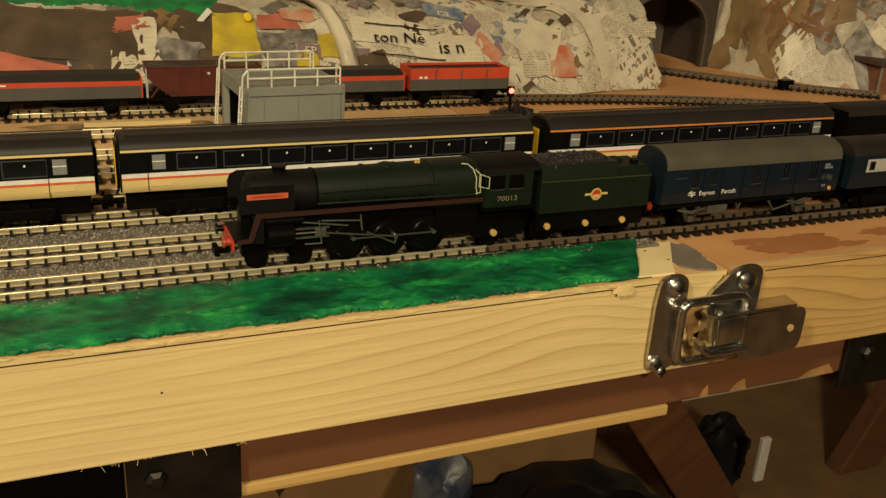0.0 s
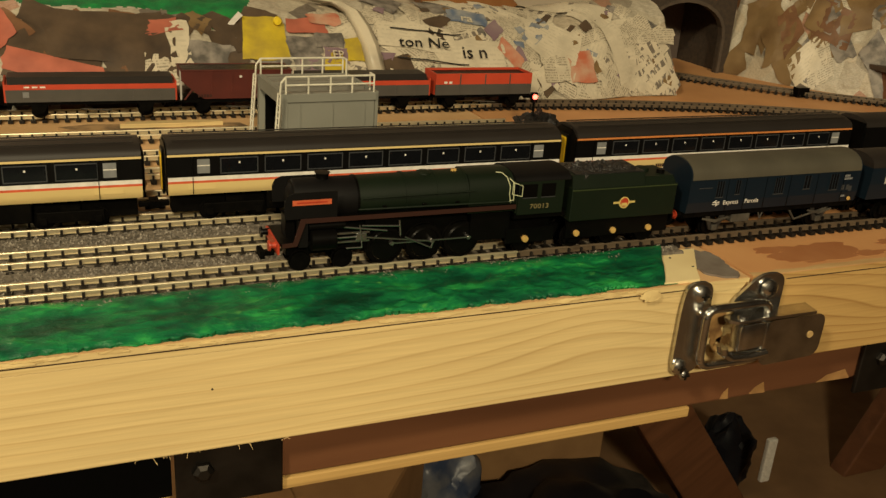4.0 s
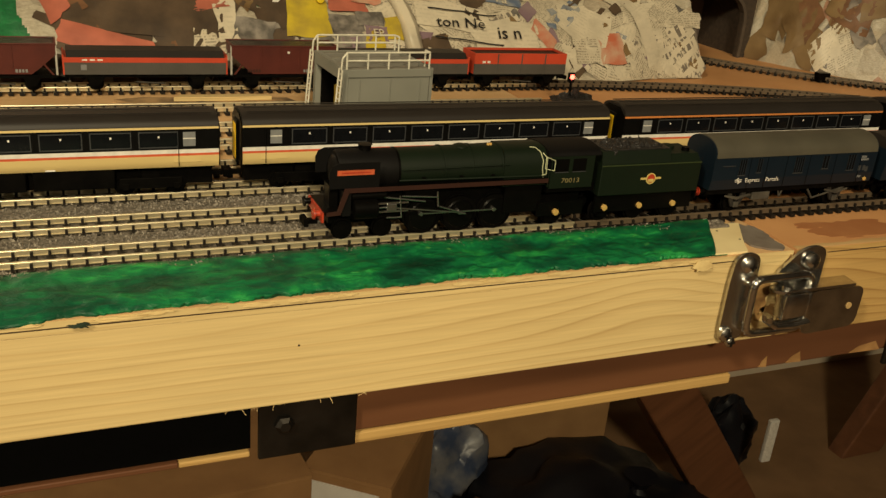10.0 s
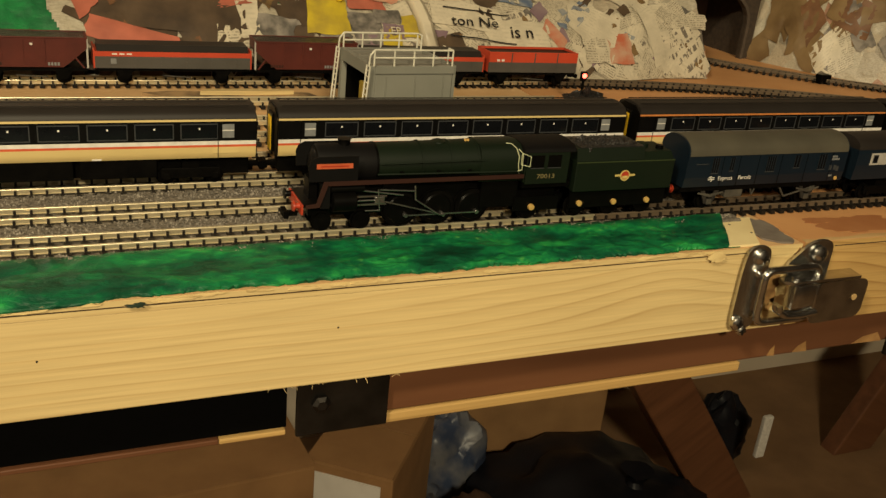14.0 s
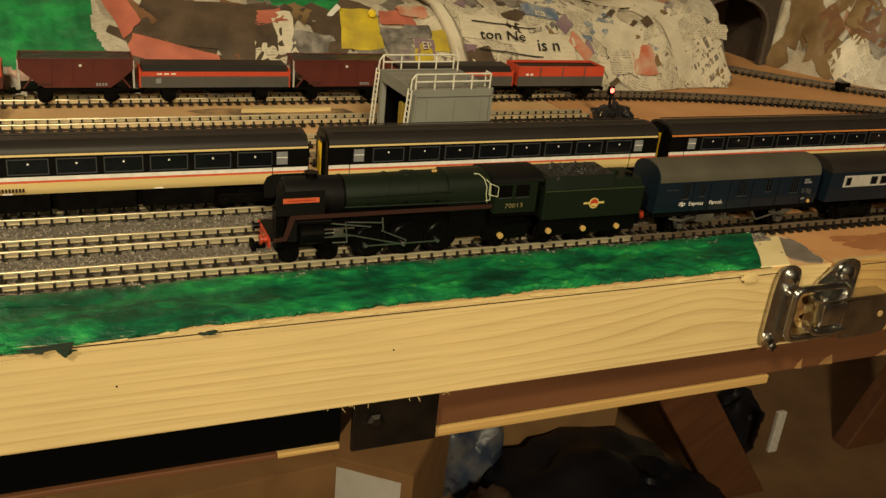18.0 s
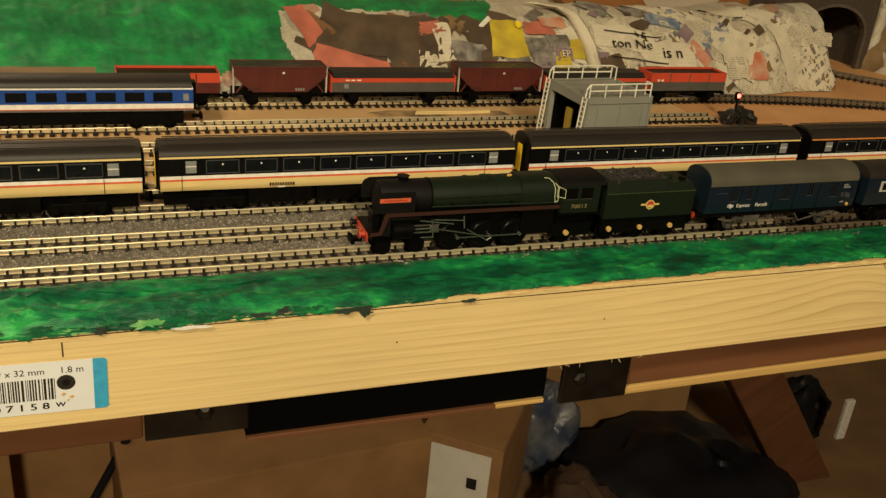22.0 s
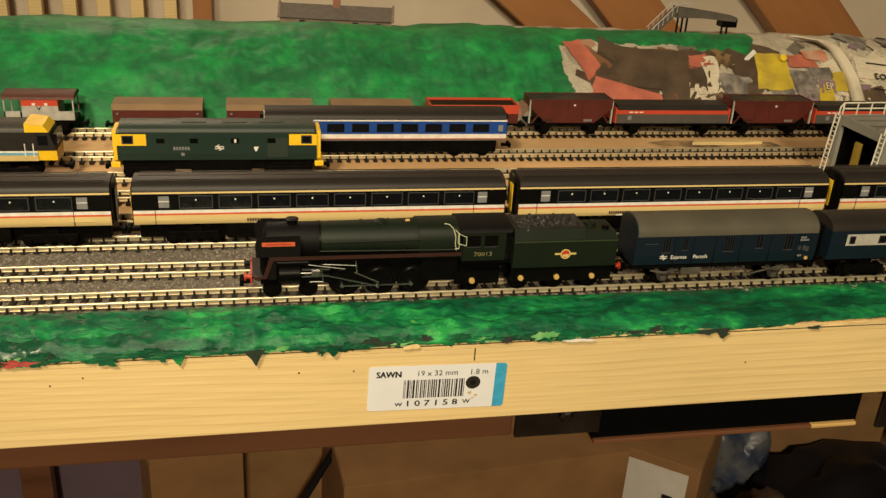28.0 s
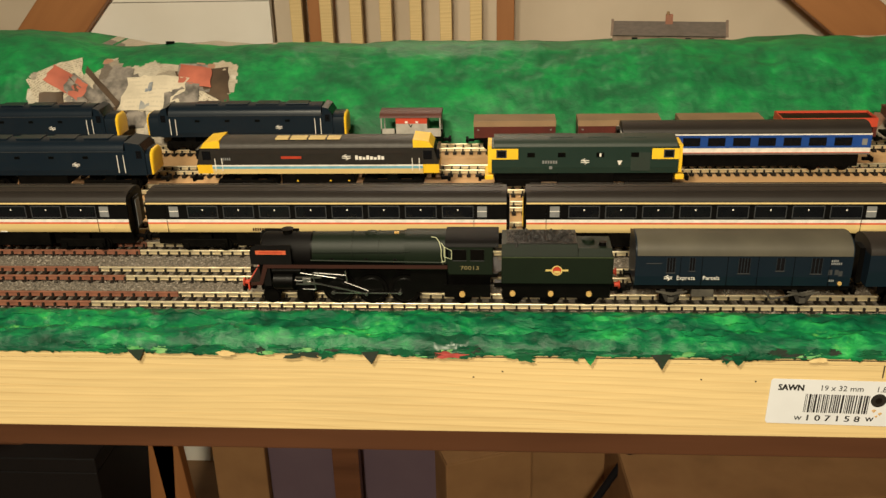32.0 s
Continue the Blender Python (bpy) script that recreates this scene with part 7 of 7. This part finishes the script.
map_pin(122, 750, mat("yellow_plastic_pin", (0.85, 0.62, 0.03), 0.3), "yellow round map pin pushed into the hill")
k = nb()
prism(k, [(-4.5, -3), (-2, -4.2), (4.6, 2.6), (2.4, 4.6)], -1.2, 0.2, "y")
tag_ = part("white_clip", k, WHITE, None)
p = hill_point(99, find_s(99, 751))
tag_.matrix_basis = Matrix.Translation((p + Vector((0, -3, 0.5))) * K)
tagged(tag_, "small white plastic clip on the hill edge", "clip")

# ---------------------------------------------------------------- tunnel and second hillside
BRICKP = mat("printed_brick_card", (0.065, 0.046, 0.032), 0.7, colour2=(0.035, 0.027, 0.022), scale=300, bump=0.4)
portal = thing("tunnel_portal", 443, 347, 708, "dark brick-paper tunnel mouth between the hills", "tunnel portal")
b = nb()
arch = [(-36 * math.cos(math.pi * i / 12), 28 + 25 * math.sin(math.pi * i / 12)) for i in range(13)]
prism(b, [(-46, 0), (-36, 0)] + arch + [(36, 0), (46, 0), (46, 68), (-46, 68)], 0, 4, "y")
part("face_wall", b, BRICKP, portal)
b = nb()
ring = [(-38.5 * math.cos(math.pi * i / 12), 28 + 27.5 * math.sin(math.pi * i / 12)) for i in range(13)]
prism(b, [(-38.5, 0), (-36, 0)] + arch + [(36, 0), (38.5, 0)] + ring[::-1], -1.5, -0.02, "y")
part("arch_ring", b, mat("grey_brown_stone", (0.10, 0.075, 0.055), 0.7, colour2=(0.06, 0.046, 0.036), scale=200, bump=0.3), portal, "lighter arch ring")
part("tunnel_back", box(nb(), -40, 44, 60, 64, 0, 60), mat("brown_card_back", (0.13, 0.10, 0.085), 0.8, colour2=(0.09, 0.07, 0.06), scale=40), portal)
part("tunnel_lining", box(nb(), -40, 44, 4.1, 60, 58, 62), BRICKP, portal)
for sx in (-41, 43):
    part("tunnel_side", box(nb(), sx, sx + 2, 4.1, 60, 0, 58), BRICKP, portal)
part("wing_wall", box(nb(), -64, -46.1, 0, 3, 0, 62), BRICKP, portal)


def hill2_point(x, s):
    """Second hillside: x runs along its foot in mm, s from foot to top."""
    base = [(486, 349), (500, 315), (514, 288), (545, 249), (590, 215), (660, 180)]
    t = max(0.0, min(0.9999, x / 260.0)) * (len(base) - 1)
    i = int(t)
    f = t - i
    bx = base[i][0] * (1 - f) + base[i + 1][0] * f
    by = base[i][1] * (1 - f) + base[i + 1][1] * f
    w = 4 * noise.noise(Vector((x * 0.03, s * 4, 11))) + 2 * noise.noise(Vector((x * 0.1, s * 10, 12)))
    k = math.sin(min(1, s) * math.pi)
    return Vector((bx + 55 * s ** 1.3 - w * k, by + 40 * s ** 1.3 - w * k, 707.5 + 88 * math.sin(s * math.pi / 2) + w * k * 0.4))


b = nb()
g = [[b.verts.new(hill2_point(260 * i / 110, j / 40)) for j in range(41)] for i in range(111)]
for i in range(110):
    for j in range(40):
        b.faces.new((g[i][j], g[i + 1][j], g[i + 1][j + 1], g[i][j + 1]))
hill2 = tagged(part("hillside", b, NEWS, None, "", True), "bare newspaper hillside beside the tunnel mouth", "hillside")
# Mostly ochre and brown scraps, darker than on the first hillside.
for i in range(75):
    xx = rp.uniform(8, 250)
    scrap(xx, rp.uniform(0.05, 0.7), rp.uniform(14, 36), rp.uniform(10, 24), rp.uniform(-50, 50), rp.choice(["ochre", "ochre", "ochre", "brown"] if xx < 75 else ["ochre"] * 6 + ["print_paper"] * 3 + ["plain_paper"] * 2 + ["grey_photo"] * 3 + ["brown", "bold_paper"]), surface=hill2_point, lift=0.4 + 0.012 * i, parent=hill2)

# ---------------------------------------------------------------- grey servicing shed with railings
CONC = mat("grey_painted_plastic", (0.22, 0.22, 0.19), 0.55, colour2=(0.17, 0.17, 0.145), scale=40, bump=0.1)
CONC2 = mat("shed_roof_grey", (0.20, 0.19, 0.16), 0.6, colour2=(0.14, 0.13, 0.11), scale=60)
RAILW = mat("cream_white_railing", (0.70, 0.67, 0.56), 0.5)
shed = thing("servicing_shed", 105.6, 143, 708, "grey drive-through servicing shed with white roof railings", "shed", "", 3)
shed.scale = (0.98, 1.17, 1.04)
for y0, y1 in ((-16.5, -14.2), (14.2, 16.5)):
    w = part("side_wall", box(nb(), -17, 20.5, y0, y1, 0, 36, 0.3), CONC, shed)
    ya, yb = (y0 - 0.6, y0) if y0 < 0 else (y1, y1 + 0.6)
    part("cornice", box(nb(), -17.5, 21, ya, yb, 35, 38.2, 0.2), CONC, w)
    for x in (-12, 2, 16):
        part("pilaster", box(nb(), x - 0.2, x + 0.2, ya + 0.3, yb - 0.1, 0, 34), CONC, w)
part("front_frame", prism(nb(), [(-16.5, 0), (-16.5, 38.4), (16.5, 38.4), (16.5, 0), (14.0, 0), (13.6, 33.5), (-13.6, 33.5), (-14.0, 0)], -19.6, -17.1), CONC, shed, "portal frame round the opening")
part("back_frame", prism(nb(), [(-16.5, 0), (-16.5, 38.4), (16.5, 38.4), (16.5, 0), (14.0, 0), (13.6, 33.5), (-13.6, 33.5), (-14.0, 0)], 20.6, 22), CONC, shed)
for i in range(4):
    y = -13.5 + i * 9
    part("roof_beam", box(nb(), -17, 20.5, y - 1.6, y + 1.6, 36.1, 38.2, 0.3), CONC2, shed)
# Two black sheets added to paint the shed's shaded interior.
part("shade_screen", box(nb(), 14, 15, -14.1, 14.1, 0, 33.8), BLK, shed)
part("shade_lining", box(nb(), -16.8, 13.9, 13.9, 14.15, 0.1, 33.8), BLK, shed, "black sheet painting the shade inside the shed")
part("roof_plate", box(nb(), -16.9, 20.4, -14.1, 14.1, 34, 35.4), CONC2, shed)
part("washing_brush", box(nb(), -13, -11, 3.5, 8.5, 2, 26, 0.8), mat("ochre_brush", (0.42, 0.30, 0.04), 0.8, colour2=(0.30, 0.20, 0.03), scale=300, bump=0.5), shed, "ochre washing brush inside the opening")
part("washing_brush", box(nb(), 2, 5, -8.5, -4, 2, 26, 0.8), MATS["ochre_brush"], shed)
for y in (-16.6, 16.4):
    b = nb()
    xs = [-18, -8.6, 0.8, 10.2, 19.8]
    for z in (41.6, 44.8):
        rod(b, (xs[0], y, z), (xs[-1], y, z), 0.42, 6)
    for x in xs:
        rod(b, (x, y, 38.2), (x, y, 44.8), 0.4, 6)
    rod(b, (xs[-1], y, 44.8), (xs[-1], y + (4 if y < 0 else -4), 44.8), 0.42, 6)
    rod(b, (xs[-1], y + (4 if y < 0 else -4), 38.2), (xs[-1], y + (4 if y < 0 else -4), 44.8), 0.4, 6)
    rod(b, (xs[0], y, 44.8), (xs[0] - 2, y, 42.5), 0.42, 6)
    rod(b, (xs[0] - 2, y, 42.5), (xs[0] - 2.4, y, 38), 0.42, 6)
    part("railing", b, RAILW, shed, "white tubular railing")
    b = nb()
    for d in (-1.6, 1.6):
        rod(b, (-20.6, y + d, 38.5), (-23.5, y + d, 0.3), 0.4, 6)
    for i in range(15):
        z = 1.5 + i * 2.5
        x = -20.6 - 2.9 * (38.5 - z) / 38.2
        rod(b, (x, y - 1.6, z), (x, y + 1.6, z), 0.3, 5)
    part("ladder", b, RAILW, shed, "white access ladder")

# ---------------------------------------------------------------- small things behind the trains
sig = thing("ground_signal", 240, 196, 708, "small signal with a lit red lamp on a dark rubble heap", "signal")
part("post", rod(nb(), (0, 0, 0), (0, 0, 17), 0.8), BLK, sig)
part("head", box(nb(), -1.8, 1.8, -0.6, 1.6, 16.4, 21.8, 0.4), BLK, sig)
b = nb()
rings(b, [(-1.3, 0.4), (-1.1, 1.3), (-0.6, 1.4)], 0, 19.6, 14, "y")
part("red_lamp", b, mat("red_signal_lamp", (1.0, 0.10, 0.06), 0.4, emit=8.0), sig, "glowing red lamp", True)
b = nb()
rings(b, [(-1.0, 0.3), (-0.6, 0.6)], 0, 17.2, 10, "y")
part("dark_lens", b, GLASS, sig)
rg = random.Random(21)
for i in range(26):
    b = nb()
    bmesh.ops.create_icosphere(b, subdivisions=1, radius=rg.uniform(2.2, 4.4))
    hx = rg.uniform(-9, 14)
    for v in b.verts:
        v.co *= rg.uniform(0.75, 1.3)
        v.co += Vector((hx, rg.uniform(-5, 5), rg.uniform(2, 13 - abs(hx - 2) * 0.7)))
    part("rubble_lump", b, COAL, sig)
rod_ = nb()
rod(rod_, (-9, -6, 6), (-8.4, -6, 9), 0.5)
part("steel_pin", rod_, STEEL, sig)

slip = thing("wood_offcut", 56, 227, 708, "pale sliver of wood lying on scorched card between the tracks", "wood offcut")
part("sliver", prism(nb(), [(-24, -2.4), (-20, 2.0), (10, 2.6), (23, 1.2), (25, -1.4), (4, -2.8)], 1.4, 3.4, "z"), PINE, slip)
part("scorched_card", prism(nb(), [(-52, 3), (-38, 7), (-8, 6), (34, 3), (38, -6), (10, -9), (-20, -8), (-44, -4)], 0.05, 1.3, "z"), mat("scorched_card", (0.11, 0.075, 0.045), 0.85, colour2=(0.42, 0.27, 0.13), scale=70, contrast=0.12, bump=0.4), slip)

house = thing("model_house", -179, 388, 745.5, "small model cottage with grey slate roof and brick chimney", "house", rz=-8)
part("walls", box(nb(), -40, 40, -10, 10, 0, 9), mat("stone_walls", (0.22, 0.16, 0.12), 0.8, colour2=(0.14, 0.10, 0.08), scale=200, bump=0.4), house)
part("slate_roof", prism(nb(), [(-12, 8.6), (12, 8.6), (0, 17)], -41, 41), mat("grey_slate", (0.13, 0.105, 0.09), 0.7, colour2=(0.09, 0.075, 0.065), scale=250, stretch=(1, 1, 3), bump=0.5), house, "grey slate roof")
for x in (-41.5, 40):
    part("gable_coping", prism(nb(), [(-12.5, 8.2), (12.5, 8.2), (0, 18.4)], x, x + 1.8), MATS["stone_walls"], house)
ch = part("chimney", box(nb(), -2.6, 2.6, -2.4, 2.4, 14, 22), mat("chimney_brick", (0.30, 0.13, 0.08), 0.75, colour2=(0.20, 0.09, 0.06), scale=300, bump=0.4), house, "red brick chimney")
part("chimney_pot", rings(nb(), [(22, 1.2), (24, 1.0)], -1.0, 0, 8, "z"), TANTOP, ch)
for x in (-24, -6, 14, 30):
    part("house_window", box(nb(), x - 2, x + 2, -10.4, -10, 3, 7), GLASS, house)

bridge = thing("footbridge", 100, 391, 745.5, "grey model footbridge with stairs behind the hill", "footbridge")
STAIR = mat("grey_metal_plastic", (0.10, 0.088, 0.07), 0.55, colour2=(0.06, 0.053, 0.043), scale=100)
b = nb()
prism(b, [(-34, 0), (-31, 0), (-14, 18), (-14, 20), (-16, 20)], -5, 5, "y")
part("stair_flight", b, STAIR, bridge)
part("deck", box(nb(), -15, 36, -5, 5, 14.6, 16.2), STAIR, bridge)
part("deck_side", prism(nb(), [(-14, 16.2), (36, 12.6), (37, 16), (20, 18.6), (-14, 22.5)], -5.6, -5.05, "y"), STAIR, bridge)
part("deck_side", prism(nb(), [(-14, 16.2), (36, 12.6), (37, 16), (20, 18.6), (-14, 22.5)], 5.05, 5.6, "y"), STAIR, bridge)
part("dark_end", box(nb(), 25, 38, -5.0, 5.0, 8, 14.5, 0.4), BLK, bridge)
for x in (-9, -5, 30):
    for y in (-4, 4):
        part("support_post", box(nb(), x - 0.6, x + 0.6, y - 0.6, y + 0.6, 0, 14.6), BLK, bridge)
for y in (-5, 5):
    b = nb()
    rod(b, (-34, y, 5), (-15, y, 25), 0.4, 5)
    rod(b, (-15, y, 25), (2, y, 24), 0.4, 5)
    for i in range(6):
        x = -32 + i * 3.4
        rod(b, (x, y, (x + 33) * 1.05), (x, y, (x + 34) * 1.05 + 5), 0.3, 5)
    part("handrail", b, PALEGREY, bridge)

hut = thing("lineside_hut", 566, 250, 708, "brown lineside hut with dark flat roof", "hut")
part("brick_shell", box(nb(), -18, 30, -12, 14, 0, 20, 0.3), mat("brown_hut_brick", (0.20, 0.085, 0.045), 0.7, colour2=(0.14, 0.06, 0.03), scale=250, bump=0.3), hut)
part("roof", box(nb(), -23, 34, -15, 17, 20, 23.5, 0.4), mat("dark_hut_roof", (0.07, 0.045, 0.03), 0.6), hut)
part("corner_post", box(nb(), -19, -18.05, -12.6, -11.4, 0, 20), PALEF, hut)
part("dark_door", box(nb(), 4, 14, -12.4, -12.05, 0, 16), BLK, hut)
motor = thing("point_motor", 487, 262, 708, "small black point motor beside the rear track", "point motor")
part("case", box(nb(), -5, 5, -3, 3, 0.2, 7, 0.5), BLK, motor)
part("lever", rod(nb(), (-5, 0, 2), (-12, -3, 2), 0.5), BLK, motor)
perch = thing("ridge_sprig", -530, 326, 758, "tiny dark sprig standing on the hill ridge", "sprig")
part("twig", box(nb(), -1.4, 1.0, -1, 1, -3, 5), BLK, perch)
part("leaf", box(nb(), -3.4, 2.6, -0.8, 0.8, 3.2, 6, 0.3), BLK, perch)

# ---------------------------------------------------------------- movement of the train
TRAIN = [(0.0, 186.7), (5.9, 186.7), (6.5, 186.2), (7.0, 184.8), (7.5, 183.3), (8.0, 181.9), (8.5, 180.3), (9.0, 178.7), (9.5, 177.2), (10.0, 175.7), (10.5, 174.2), (11.0, 172.7), (11.5, 171.2), (12.0, 169.2), (12.5, 166.7), (13.0, 163.4), (13.5, 159.8), (14.0, 156.3), (14.5, 152.9),
         (16.5, 138.0), (17.0, 134.2), (17.5, 130.0), (18.0, 125.9), (18.5, 120.6), (19.0, 114.0), (19.5, 107.3), (20.0, 100.6), (20.5, 94.5), (21.0, 88.1), (21.5, 80.2), (22.0, 70.0), (22.5, 56.2), (23.0, 40.7), (23.5, 24.8), (24.0, 9.2), (24.5, -7.0), (25.0, -22.9), (25.5, -39.0),
         (27.5, -102.4), (28.0, -118.4), (28.5, -134.2), (29.0, -150.1), (29.5, -166.5), (30.0, -184.6), (30.5, -206.8), (31.0, -230.6), (31.5, -254.4), (32.0, -277.9)]


def SHIFT(t):
    """Small correction of the train along the track, in mm."""
    return float(np.interp(t, [0, 20, 25, 32], [1.4, 1.2, -0.4, -1.0]))


def train_x(t):
    return float(np.interp(t, [a for a, _ in TRAIN], [v for _, v in TRAIN]))


for o in (loco, tender, van, grey_coach):
    o.scale = (0.965, 0.965, 0.965)


def motions():
    times = [i / 10 for i in range(321)]
    for o in (loco, tender, van, grey_coach):
        slack = 1.0 if o in (van, grey_coach) else 0.0
        walk(o, [(t, pose((train_x(t) + SHIFT(t) + slack * float(np.interp(t, [0, 20, 32], [-1.0, -0.2, 1.6]))) * K, T[1] * K, RAILZ * K)) for t in times])

    def spin(o, r, phase=0.0):
        home = o.matrix_basis.copy()
        walk(o, [(t, home @ pose(0, 0, 0, 0, math.degrees((train_x(t) + 278) / r) + phase, 0)) for t in times])

    for w in drivers:
        spin(w, 6.45, 155.3)
    for w in smallwheels:
        spin(w, 3.3)
    for w in tenderwheels:
        spin(w, 4.1)
    crank, rod_len = 2.2, 25.4
    rows_side, rows_main, rows_cross, rows_ecc = [], [], [], []
    for t in times:
        a = (train_x(t) + 278) / 6.45 + radians(155.3)
        px, pz = crank * math.cos(a), -crank * math.sin(a)
        rows_side.append((t, pose((-76.4 + px) * K, 0, (6.6 + pz) * K)))
        wx, wz = -76.4 + px, 6.6 + pz
        cz = 11.4
        dx = math.sqrt(rod_len ** 2 - (cz - wz) ** 2)
        rows_main.append((t, pose(wx * K, 0, wz * K, 0, math.degrees(math.atan2(cz - wz, dx)), 0)))
        rows_cross.append((t, pose((wx - dx) * K, 0, cz * K)))
        ex = -76.4 + 0.5 * math.cos(a) - 1.3 * math.sin(a)
        ez = 6.6 - 0.5 * math.sin(a) - 1.3 * math.cos(a)
        rows_ecc.append((t, pose(ex * K, 0, ez * K, 0, math.degrees(math.atan2(11.2 - ez, ex + 86.3)), 0)))
    walk(coupling_rod, rows_side)
    walk(connecting_rod, rows_main)
    walk(crosshead, rows_cross)
    walk(eccentric_rod, rows_ecc)


motions()
